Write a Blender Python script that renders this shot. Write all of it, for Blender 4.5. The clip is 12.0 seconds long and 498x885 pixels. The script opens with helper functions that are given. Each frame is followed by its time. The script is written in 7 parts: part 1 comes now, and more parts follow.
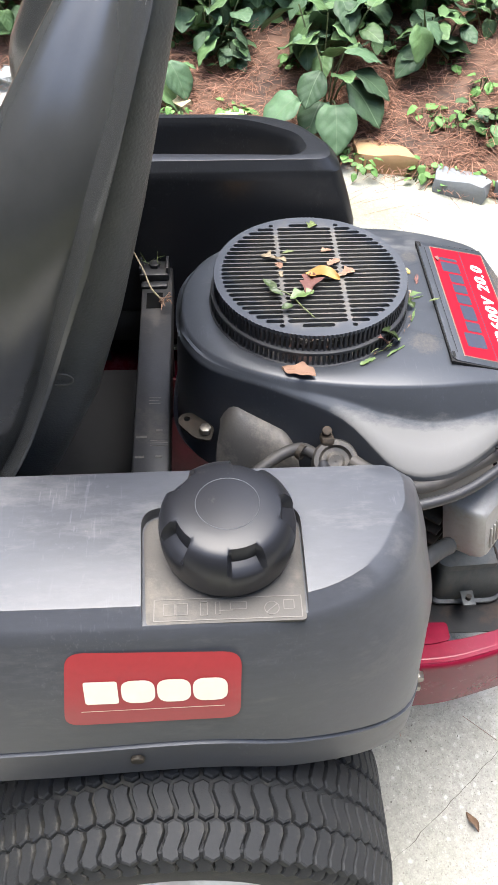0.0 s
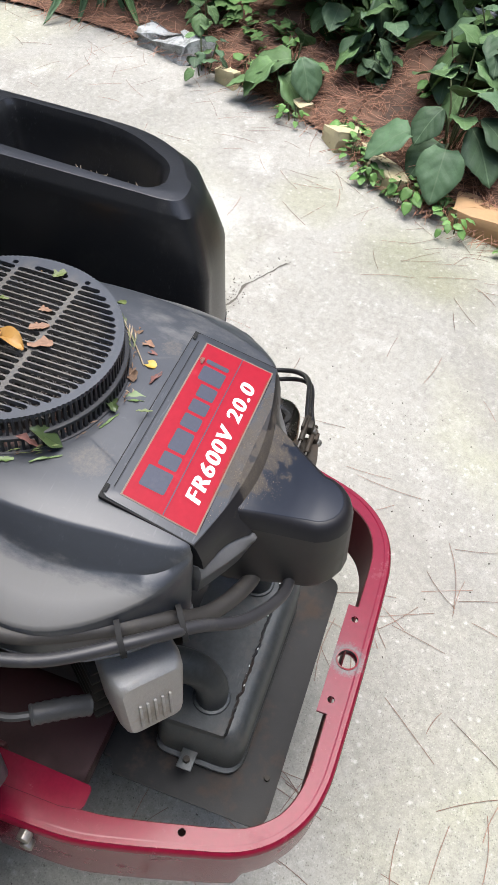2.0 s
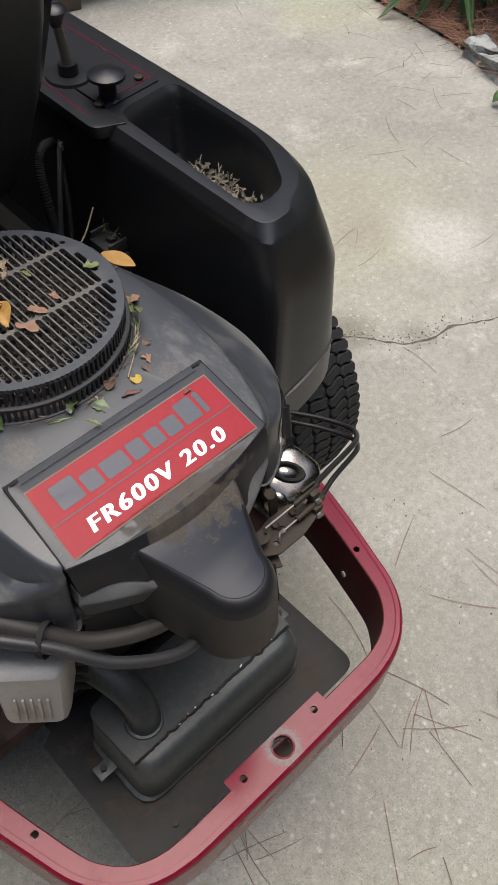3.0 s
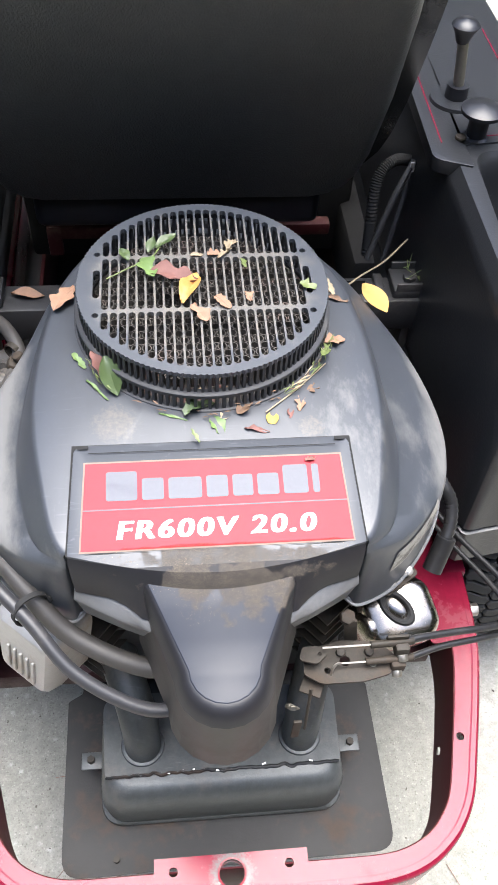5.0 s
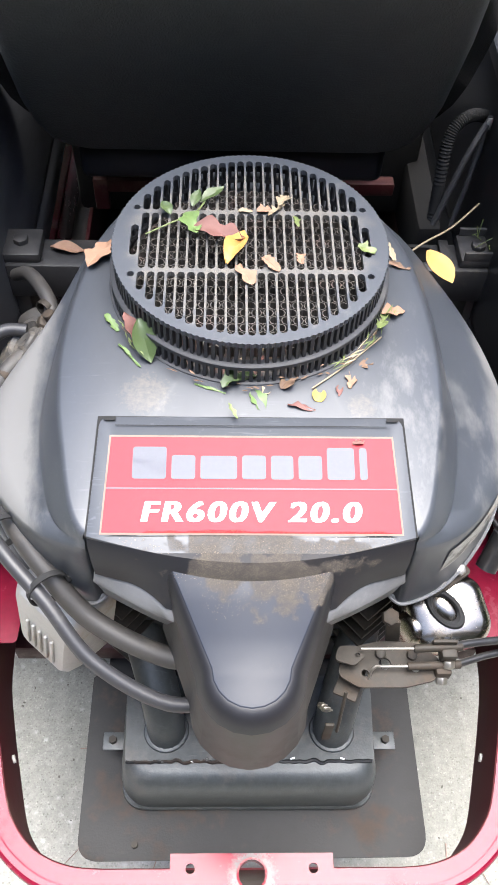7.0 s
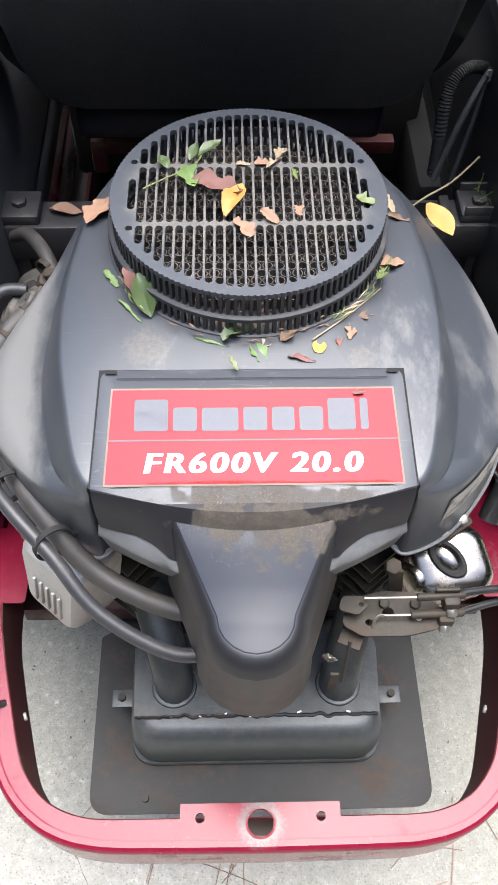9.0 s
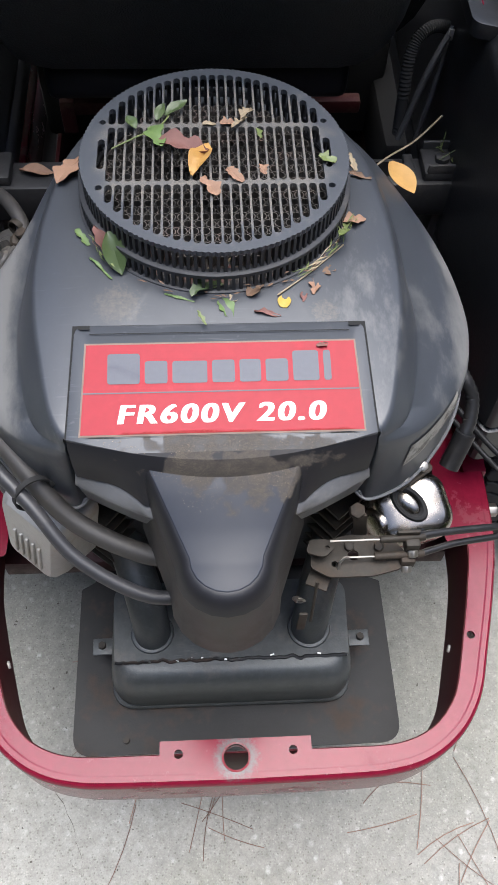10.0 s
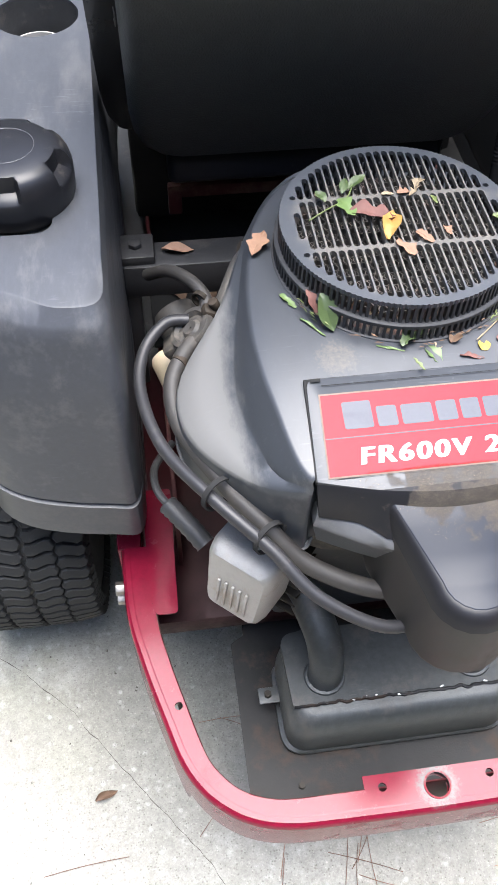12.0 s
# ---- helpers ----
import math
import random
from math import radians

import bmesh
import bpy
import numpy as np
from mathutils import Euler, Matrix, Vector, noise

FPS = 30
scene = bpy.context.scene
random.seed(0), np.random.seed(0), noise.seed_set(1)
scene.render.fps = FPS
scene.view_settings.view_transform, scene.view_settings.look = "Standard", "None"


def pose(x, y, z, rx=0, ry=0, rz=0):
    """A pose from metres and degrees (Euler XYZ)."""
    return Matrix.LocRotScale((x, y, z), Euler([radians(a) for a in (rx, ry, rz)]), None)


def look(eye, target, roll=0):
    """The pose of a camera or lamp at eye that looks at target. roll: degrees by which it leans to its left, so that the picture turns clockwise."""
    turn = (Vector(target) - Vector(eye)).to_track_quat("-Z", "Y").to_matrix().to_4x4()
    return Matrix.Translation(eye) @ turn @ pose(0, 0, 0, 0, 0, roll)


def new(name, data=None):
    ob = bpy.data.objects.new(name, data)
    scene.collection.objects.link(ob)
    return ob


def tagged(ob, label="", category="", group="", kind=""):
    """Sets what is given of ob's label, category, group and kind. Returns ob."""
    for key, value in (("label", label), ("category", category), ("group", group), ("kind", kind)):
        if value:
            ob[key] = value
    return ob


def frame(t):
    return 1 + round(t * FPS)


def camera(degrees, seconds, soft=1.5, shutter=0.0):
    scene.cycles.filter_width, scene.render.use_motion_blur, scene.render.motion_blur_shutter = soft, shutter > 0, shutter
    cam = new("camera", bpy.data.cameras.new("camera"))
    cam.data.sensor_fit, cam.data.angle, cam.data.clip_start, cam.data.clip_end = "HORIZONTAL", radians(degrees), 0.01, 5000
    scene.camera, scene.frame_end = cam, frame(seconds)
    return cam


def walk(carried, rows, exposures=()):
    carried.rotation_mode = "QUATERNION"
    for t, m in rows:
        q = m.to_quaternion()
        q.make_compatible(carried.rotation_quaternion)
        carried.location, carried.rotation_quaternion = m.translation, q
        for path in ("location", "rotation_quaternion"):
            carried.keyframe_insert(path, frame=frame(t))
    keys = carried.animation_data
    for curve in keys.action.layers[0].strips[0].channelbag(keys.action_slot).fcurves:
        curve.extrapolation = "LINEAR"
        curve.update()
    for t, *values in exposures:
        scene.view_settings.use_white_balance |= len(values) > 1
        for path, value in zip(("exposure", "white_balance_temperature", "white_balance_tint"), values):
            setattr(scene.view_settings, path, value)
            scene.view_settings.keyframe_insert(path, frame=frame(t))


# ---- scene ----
from mathutils.bvhtree import BVHTree

cam = camera(33.0, 12.0)
PATH = [
    (0, (-0.817, 0.533, 1.415), (0.518, 0.45, -0.072), 1.0),
    (0.5, (-0.723, 0.484, 1.407), (0.547, 0.371, -0.134), 2.0),
    (1, (-0.701, 0.343, 1.404), (0.57, 0.346, -0.14), 1.2),
    (1.5, (-0.661, 0.15, 1.409), (0.62, 0.365, -0.112), 1.4),
    (2, (-0.514, 0.039, 1.374), (0.749, 0.341, -0.148), 7.5),
    (2.5, (-0.356, -0.035, 1.365), (0.767, 0.477, -0.208), 8.2),
    (3, (-0.281, -0.177, 1.385), (0.623, 0.666, -0.188), 3.8),
    (3.5, (-0.222, -0.209, 1.396), (0.517, 0.842, -0.136), 4.6),
    (3.7, (-0.19, -0.19, 1.398), (0.502, 0.907, -0.125), 5.9),
    (5.3, (-0.032, -0.16, 1.308), (0.078, 1.049, -0.281), 3.5),
    (5.5, (-0.04, -0.144, 1.297), (0.056, 1.057, -0.299), 3.6),
    (6, (-0.036, -0.127, 1.283), (0.037, 1.049, -0.333), 3.7),
    (6.5, (-0.031, -0.127, 1.284), (0.028, 1.029, -0.347), 3.2),
    (7, (-0.027, -0.125, 1.283), (0.027, 1.031, -0.348), 2.6),
    (8.8, (-0.029, -0.144, 1.286), (0.005, 0.996, -0.357), 1.5),
    (9, (-0.024, -0.141, 1.276), (0.017, 0.965, -0.39), 1.2),
    (9.5, (0.001, -0.146, 1.272), (0.083, 0.877, -0.445), 1.4),
    (10, (-0.018, -0.167, 1.296), (0.074, 0.866, -0.414), 2.9),
    (10.5, (-0.014, -0.19, 1.301), (0.065, 0.878, -0.389), 2.8),
    (11, (-0.059, -0.201, 1.33), (-0.004, 0.924, -0.323), 0.2),
    (11.5, (-0.181, -0.192, 1.339), (-0.076, 0.98, -0.278), 0.3),
    (12, (-0.246, -0.198, 1.325), (-0.053, 0.965, -0.29), 2.1),
]
EXPOSURES = [(0.0, 2.78, 6450, 10), (0.5, 2.8, 6450, 10), (1.0, 2.44, 6450, 10), (1.5, 2.27, 6400, 10), (2.1, 1.76, 6450, 10), (2.5, 0.78, 7150, 10), (3.0, 1.28, 6850, 10), (3.7, 2.02, 6150, 10), (5.3, 2.97, 6360, 10), (7.0, 3.01, 6360, 10), (9.0, 2.7, 6360, 10), (9.5, 2.17, 6300, 10), (10.0, 1.98, 6200, 10), (10.5, 2.1, 6200, 10), (11.0, 2.33, 6200, 10), (11.5, 2.64, 6230, 10), (12.0, 2.76, 6250, 10)]
walk(cam, [(t, look(eye, target, roll)) for t, eye, target, roll in PATH], EXPOSURES)

# ---- world and light: a bright overcast day ----
world = bpy.data.worlds.new("sky")
scene.world = world
world.use_nodes = True
wn = world.node_tree
sky = wn.nodes.new("ShaderNodeTexSky")
sky.sky_type = "NISHITA"
sky.sun_disc = False
sky.sun_elevation, sky.sun_rotation = radians(84), radians(60)
sky.air_density, sky.dust_density, sky.ozone_density = 1.0, 3.0, 0.6
haze = wn.nodes.new("ShaderNodeHueSaturation")
haze.inputs["Saturation"].default_value = 1.12
wn.links.new(sky.outputs[0], haze.inputs["Color"])
wn.links.new(haze.outputs[0], wn.nodes["Background"].inputs[0])
wn.nodes["Background"].inputs[1].default_value = 0.1
sun = new("sun", bpy.data.lights.new("sun", "SUN"))
sun.data.energy, sun.data.angle, sun.data.color = 1.5, radians(50), (1.0, 0.985, 0.96)
sun.matrix_world = look((0.3, 0.15, 4.0), (0, 0, 0))


# ---- materials ----
def material(name, base, rough=0.5, metal=0.0, dirt=None, dirt_amount=0.0, dirt_scale=6.0, grain=0.0, grain_scale=400.0,
             vary=0.15, spread=0.18, dirt_rough=0.85, use_random=0.0, spec=0.5, streak=None, flank=None, relief=0.001, scuff=0.0):
    """A surface with a base colour that varies at two scales, stains of a second colour, and fine relief."""
    m = bpy.data.materials.new(name)
    m.use_nodes = True
    t = m.node_tree
    b = t.nodes["Principled BSDF"]

    def node(kind, **kw):
        n = t.nodes.new(kind)
        for k, v in kw.items():
            n.inputs[k].default_value = v
        return n

    tc = t.nodes.new("ShaderNodeTexCoord")
    co = tc.outputs["Object"]
    big = node("ShaderNodeTexNoise", Scale=dirt_scale, Detail=8.0, Roughness=0.65)
    fine = node("ShaderNodeTexNoise", Scale=grain_scale, Detail=3.0)
    mid = node("ShaderNodeTexNoise", Scale=dirt_scale * 7, Detail=6.0, Roughness=0.7)
    wide = co
    if streak:
        mp = t.nodes.new("ShaderNodeMapping")
        mp.inputs["Scale"].default_value = streak
        t.links.new(co, mp.inputs["Vector"])
        wide = mp.outputs[0]
    t.links.new(wide, big.inputs["Vector"])
    t.links.new(wide, mid.inputs["Vector"])
    t.links.new(co, fine.inputs["Vector"])
    mix = t.nodes.new("ShaderNodeMix")
    mix.data_type = "RGBA"
    lo = [c * (1 - vary) for c in base]
    hi = [min(1, c * (1 + vary)) for c in base]
    mix.inputs[6].default_value, mix.inputs[7].default_value = (*lo, 1), (*hi, 1)
    t.links.new(mid.outputs["Fac"], mix.inputs[0])
    col = mix.outputs[2]
    rough_val = None
    if dirt:
        ramp = t.nodes.new("ShaderNodeMapRange")
        ramp.inputs["From Min"].default_value, ramp.inputs["From Max"].default_value = 0.62 - dirt_amount * 0.35, 0.62 - dirt_amount * 0.35 + spread
        add = t.nodes.new("ShaderNodeMath")
        add.operation = "MULTIPLY_ADD"
        t.links.new(mid.outputs["Fac"], add.inputs[0])
        add.inputs[1].default_value = 0.45
        sub = t.nodes.new("ShaderNodeMath")
        sub.operation = "SUBTRACT"
        t.links.new(big.outputs["Fac"], sub.inputs[0])
        sub.inputs[1].default_value = 0.22
        t.links.new(sub.outputs[0], add.inputs[2])
        amount = add.outputs[0]
        if flank:
            # more dust towards the sides: from, to, and how much
            xyz = t.nodes.new("ShaderNodeSeparateXYZ")
            t.links.new(co, xyz.inputs[0])
            off = t.nodes.new("ShaderNodeMath")
            off.operation = "SUBTRACT"
            t.links.new(xyz.outputs[0], off.inputs[0])
            off.inputs[1].default_value = 0.012
            side = t.nodes.new("ShaderNodeMath")
            side.operation = "ABSOLUTE"
            t.links.new(off.outputs[0], side.inputs[0])
            more = t.nodes.new("ShaderNodeMapRange")
            more.inputs["From Min"].default_value, more.inputs["From Max"].default_value, more.inputs["To Max"].default_value = flank
            t.links.new(side.outputs[0], more.inputs["Value"])
            # it lies on the shelf, not on the upright skirt below
            turn = t.nodes.new("ShaderNodeSeparateXYZ")
            t.links.new(t.nodes.new("ShaderNodeNewGeometry").outputs["Normal"], turn.inputs[0])
            shelf = node("ShaderNodeMapRange", **{"From Min": 0.16, "From Max": 0.42})
            t.links.new(turn.outputs[2], shelf.inputs["Value"])
            lying = t.nodes.new("ShaderNodeMath")
            lying.operation = "MULTIPLY"
            t.links.new(more.outputs[0], lying.inputs[0])
            t.links.new(shelf.outputs[0], lying.inputs[1])
            both = t.nodes.new("ShaderNodeMath")
            both.operation = "ADD"
            t.links.new(amount, both.inputs[0])
            t.links.new(lying.outputs[0], both.inputs[1])
            amount = both.outputs[0]
        t.links.new(amount, ramp.inputs["Value"])
        top = t.nodes.new("ShaderNodeMath")
        top.operation = "MULTIPLY"
        t.links.new(ramp.outputs[0], top.inputs[0])
        top.inputs[1].default_value = min(1.0, 0.35 + dirt_amount + (0.15 if flank else 0))
        m2 = t.nodes.new("ShaderNodeMix")
        m2.data_type = "RGBA"
        t.links.new(top.outputs[0], m2.inputs[0])
        t.links.new(col, m2.inputs[6])
        m2.inputs[7].default_value = (*dirt, 1)
        col = m2.outputs[2]
        rr = t.nodes.new("ShaderNodeMapRange")
        rr.inputs["To Min"].default_value, rr.inputs["To Max"].default_value = rough, dirt_rough
        t.links.new(top.outputs[0], rr.inputs["Value"])
        rough_val = rr.outputs[0]
    if scuff:
        # fine pale scratches in two directions, in patches, and rubbed specks
        where = node("ShaderNodeTexNoise", Scale=7.0, Detail=4.0, Roughness=0.6)
        t.links.new(co, where.inputs["Vector"])
        patch = node("ShaderNodeMapRange", **{"From Min": 0.5, "From Max": 0.72})
        t.links.new(where.outputs["Fac"], patch.inputs["Value"])
        for turn, size, low in (((0.3, 0.2, 0.7), (30, 330, 150), .63), ((-.2, .4, 2.2), (60, 420, 200), .64), ((0, 0, 0), (150, 150, 150), .66)):
            mp = t.nodes.new("ShaderNodeMapping")
            mp.inputs["Rotation"].default_value, mp.inputs["Scale"].default_value = turn, size
            t.links.new(co, mp.inputs["Vector"])
            hair = node("ShaderNodeTexNoise", Scale=1.0, Detail=2.0)
            t.links.new(mp.outputs[0], hair.inputs["Vector"])
            cutoff = node("ShaderNodeMapRange", **{"From Min": low, "From Max": low + .1, "To Max": scuff})
            t.links.new(hair.outputs["Fac"], cutoff.inputs["Value"])
            amount = t.nodes.new("ShaderNodeMath")
            amount.operation = "MULTIPLY"
            t.links.new(cutoff.outputs[0], amount.inputs[0])
            t.links.new(patch.outputs[0], amount.inputs[1])
            m4 = t.nodes.new("ShaderNodeMix")
            m4.data_type = "RGBA"
            t.links.new(amount.outputs[0], m4.inputs[0])
            t.links.new(col, m4.inputs[6])
            m4.inputs[7].default_value = (*[min(.5, c * 2.0 + .1) for c in base], 1)
            col = m4.outputs[2]
    if use_random:
        info = t.nodes.new("ShaderNodeObjectInfo")
        geo = t.nodes.new("ShaderNodeNewGeometry")
        both = t.nodes.new("ShaderNodeMath")
        both.operation = "ADD"
        t.links.new(info.outputs["Random"], both.inputs[0])
        t.links.new(geo.outputs["Random Per Island"], both.inputs[1])
        frac = t.nodes.new("ShaderNodeMath")
        frac.operation = "FRACT"
        t.links.new(both.outputs[0], frac.inputs[0])
        mr = t.nodes.new("ShaderNodeMapRange")
        mr.inputs["To Min"].default_value, mr.inputs["To Max"].default_value = 1 - use_random, 1 + use_random
        t.links.new(frac.outputs[0], mr.inputs["Value"])
        hs = t.nodes.new("ShaderNodeHueSaturation")
        t.links.new(mr.outputs[0], hs.inputs["Value"])
        t.links.new(col, hs.inputs["Color"])
        col = hs.outputs[0]
    t.links.new(col, b.inputs["Base Color"])
    b.inputs["Roughness"].default_value = rough
    if rough_val:
        t.links.new(rough_val, b.inputs["Roughness"])
    b.inputs["Metallic"].default_value = metal
    b.inputs["Specular IOR Level"].default_value = spec
    if grain:
        bump = t.nodes.new("ShaderNodeBump")
        bump.inputs["Strength"].default_value = grain
        bump.inputs["Distance"].default_value = relief
        t.links.new(fine.outputs["Fac"], bump.inputs["Height"])
        t.links.new(bump.outputs[0], b.inputs["Normal"])
    return m


def concrete_material():
    """Weathered broom-finished concrete: stains, mottling, fine pale and dark grains, small pits."""
    m = bpy.data.materials.new("concrete")
    m.use_nodes = True
    t = m.node_tree
    b = t.nodes["Principled BSDF"]
    co = t.nodes.new("ShaderNodeTexCoord").outputs["Object"]

    def noise_tex(scale, detail=6.0, rough=0.6):
        n = t.nodes.new("ShaderNodeTexNoise")
        n.inputs["Scale"].default_value, n.inputs["Detail"].default_value, n.inputs["Roughness"].default_value = scale, detail, rough
        t.links.new(co, n.inputs["Vector"])
        return n.outputs["Fac"]

    def span(val, a, c, lo, hi):
        r = t.nodes.new("ShaderNodeMapRange")
        for k, v in zip(("From Min", "From Max", "To Min", "To Max"), (a, c, lo, hi)):
            r.inputs[k].default_value = v
        t.links.new(val, r.inputs["Value"])
        return r.outputs[0]

    def times(x, y):
        n = t.nodes.new("ShaderNodeMath")
        n.operation = "MULTIPLY"
        t.links.new(x, n.inputs[0])
        t.links.new(y, n.inputs[1])
        return n.outputs[0]

    def blend(fac, a, c):
        n = t.nodes.new("ShaderNodeMix")
        n.data_type = "RGBA"
        t.links.new(fac, n.inputs[0])
        for k, v in ((6, a), (7, c)):
            if isinstance(v, tuple):
                n.inputs[k].default_value = (*v, 1)
            else:
                t.links.new(v, n.inputs[k])
        return n.outputs[2]

    col = blend(span(noise_tex(1.3), .35, .65, 0, 1), (0.315, 0.308, 0.277), (0.238, 0.233, 0.207))
    col = blend(span(noise_tex(0.9, 5), .52, .68, 0, .85), col, (0.3, 0.305, 0.21))
    col = blend(span(noise_tex(3.1, 9, .75), .5, .7, 0, .8), col, (0.22, 0.21, 0.185))
    col = blend(span(noise_tex(5.0, 8, .7), .55, .72, 0, .7), col, (0.44, 0.43, 0.397))
    col = blend(span(noise_tex(22, 8, .8), .56, .68, 0, .75), col, (0.17, 0.165, 0.145))
    col = blend(span(noise_tex(15, 7, .8), .58, .7, 0, .6), col, (0.43, 0.42, 0.393))
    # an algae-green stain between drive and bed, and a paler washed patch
    # discs under and behind the mower add soft shade to the stain tint
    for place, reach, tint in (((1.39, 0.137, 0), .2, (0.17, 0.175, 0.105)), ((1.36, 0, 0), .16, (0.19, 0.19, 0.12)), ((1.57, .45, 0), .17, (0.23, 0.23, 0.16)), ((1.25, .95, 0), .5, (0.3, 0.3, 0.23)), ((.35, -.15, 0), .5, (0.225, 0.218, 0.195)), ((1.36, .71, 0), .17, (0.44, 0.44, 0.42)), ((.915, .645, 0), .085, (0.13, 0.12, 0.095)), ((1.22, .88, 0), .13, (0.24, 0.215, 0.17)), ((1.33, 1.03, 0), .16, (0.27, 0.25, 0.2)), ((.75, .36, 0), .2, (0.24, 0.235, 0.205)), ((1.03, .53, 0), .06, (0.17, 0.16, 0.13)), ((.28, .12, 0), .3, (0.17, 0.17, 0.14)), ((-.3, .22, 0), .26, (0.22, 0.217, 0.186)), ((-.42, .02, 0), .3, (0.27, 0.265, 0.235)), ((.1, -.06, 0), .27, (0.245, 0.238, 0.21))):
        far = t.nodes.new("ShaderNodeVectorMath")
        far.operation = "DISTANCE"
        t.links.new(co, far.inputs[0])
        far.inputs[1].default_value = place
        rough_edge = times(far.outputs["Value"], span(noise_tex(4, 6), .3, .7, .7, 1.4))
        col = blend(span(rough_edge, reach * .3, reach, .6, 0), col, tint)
    v = t.nodes.new("ShaderNodeTexVoronoi")
    v.inputs["Scale"].default_value = 480
    t.links.new(co, v.inputs["Vector"])
    sep = t.nodes.new("ShaderNodeSeparateColor")
    t.links.new(v.outputs["Color"], sep.inputs[0])
    grain = times(span(sep.outputs[0], 0, 1, .9, 1.08), span(noise_tex(60, 8, .75), .3, .7, .78, 1.15))
    v2 = t.nodes.new("ShaderNodeTexVoronoi")
    v2.inputs["Scale"].default_value = 110
    t.links.new(co, v2.inputs["Vector"])
    sep2 = t.nodes.new("ShaderNodeSeparateColor")
    t.links.new(v2.outputs["Color"], sep2.inputs[0])
    pit = times(span(v2.outputs["Distance"], .2, .1, 0, 1), span(sep2.outputs[1], .36, .38, 0, 1))
    v3 = t.nodes.new("ShaderNodeTexVoronoi")
    v3.inputs["Scale"].default_value = 62
    t.links.new(co, v3.inputs["Vector"])
    sep3 = t.nodes.new("ShaderNodeSeparateColor")
    t.links.new(v3.outputs["Color"], sep3.inputs[0])
    ragged = times(v3.outputs["Distance"], span(noise_tex(140, 4, .6), .3, .7, .6, 1.7))
    chip = times(span(ragged, .34, .12, 0, 1), span(sep3.outputs[0], .6, .66, 0, .6))
    col = blend(times(chip, span(noise_tex(2.2), .38, .62, .15, 1)), col, (0.47, 0.455, 0.42))
    # worn patch with open aggregate where the mower stands
    far = t.nodes.new("ShaderNodeVectorMath")
    far.operation = "DISTANCE"
    t.links.new(co, far.inputs[0])
    far.inputs[1].default_value = (-.05, .05, 0)
    zone = span(times(far.outputs["Value"], span(noise_tex(3, 5), .3, .7, .8, 1.3)), .38, .8, 1, .12)
    v4 = t.nodes.new("ShaderNodeTexVoronoi")
    v4.inputs["Scale"].default_value = 300
    t.links.new(co, v4.inputs["Vector"])
    sep4 = t.nodes.new("ShaderNodeSeparateColor")
    t.links.new(v4.outputs["Color"], sep4.inputs[0])
    stone_at = span(v4.outputs["Distance"], .5, .25, 0, 1)
    col = blend(times(zone, times(stone_at, span(sep4.outputs[0], .66, .86, 0, .3))), col, (0.47, 0.455, 0.4))
    col = blend(times(zone, times(stone_at, span(sep4.outputs[1], .66, .86, 0, .6))), col, (0.12, 0.12, 0.095))
    hs = t.nodes.new("ShaderNodeHueSaturation")
    t.links.new(grain, hs.inputs["Value"])
    t.links.new(col, hs.inputs["Color"])
    col = blend(times(pit, span(noise_tex(9), .4, .6, .4, 1)), hs.outputs[0], (0.17, 0.16, 0.14))
    t.links.new(col, b.inputs["Base Color"])
    b.inputs["Roughness"].default_value = 0.88
    bump = t.nodes.new("ShaderNodeBump")
    bump.inputs["Strength"].default_value, bump.inputs["Distance"].default_value = 0.6, 0.002
    t.links.new(noise_tex(150, 5, .7), bump.inputs["Height"])
    t.links.new(bump.outputs[0], b.inputs["Normal"])
    return m


def worn_patch(m, place, reach, colour, most=.45):
    """Paint scraped to speckled bare metal round one spot."""
    t = m.node_tree
    b = t.nodes["Principled BSDF"]
    tc = t.nodes.new("ShaderNodeTexCoord")
    far = t.nodes.new("ShaderNodeVectorMath")
    far.operation = "DISTANCE"
    t.links.new(tc.outputs["Object"], far.inputs[0])
    far.inputs[1].default_value = place
    fade = t.nodes.new("ShaderNodeMapRange")
    fade.inputs["From Min"].default_value, fade.inputs["From Max"].default_value = reach * .35, reach
    fade.inputs["To Min"].default_value, fade.inputs["To Max"].default_value = most, -.4
    t.links.new(far.outputs["Value"], fade.inputs["Value"])
    spots = t.nodes.new("ShaderNodeTexNoise")
    spots.inputs["Scale"].default_value, spots.inputs["Detail"].default_value, spots.inputs["Roughness"].default_value = 260, 6, .75
    t.links.new(tc.outputs["Object"], spots.inputs["Vector"])
    both = t.nodes.new("ShaderNodeMath")
    both.operation = "ADD"
    t.links.new(fade.outputs[0], both.inputs[0])
    t.links.new(spots.outputs["Fac"], both.inputs[1])
    edge = t.nodes.new("ShaderNodeMapRange")
    edge.inputs["From Min"].default_value, edge.inputs["From Max"].default_value = .45, .8
    t.links.new(both.outputs[0], edge.inputs["Value"])
    mix = t.nodes.new("ShaderNodeMix")
    mix.data_type = "RGBA"
    t.links.new(edge.outputs[0], mix.inputs[0])
    t.links.new(b.inputs["Base Color"].links[0].from_socket, mix.inputs[6])
    mix.inputs[7].default_value = (*colour, 1)
    t.links.new(mix.outputs[2], b.inputs["Base Color"])


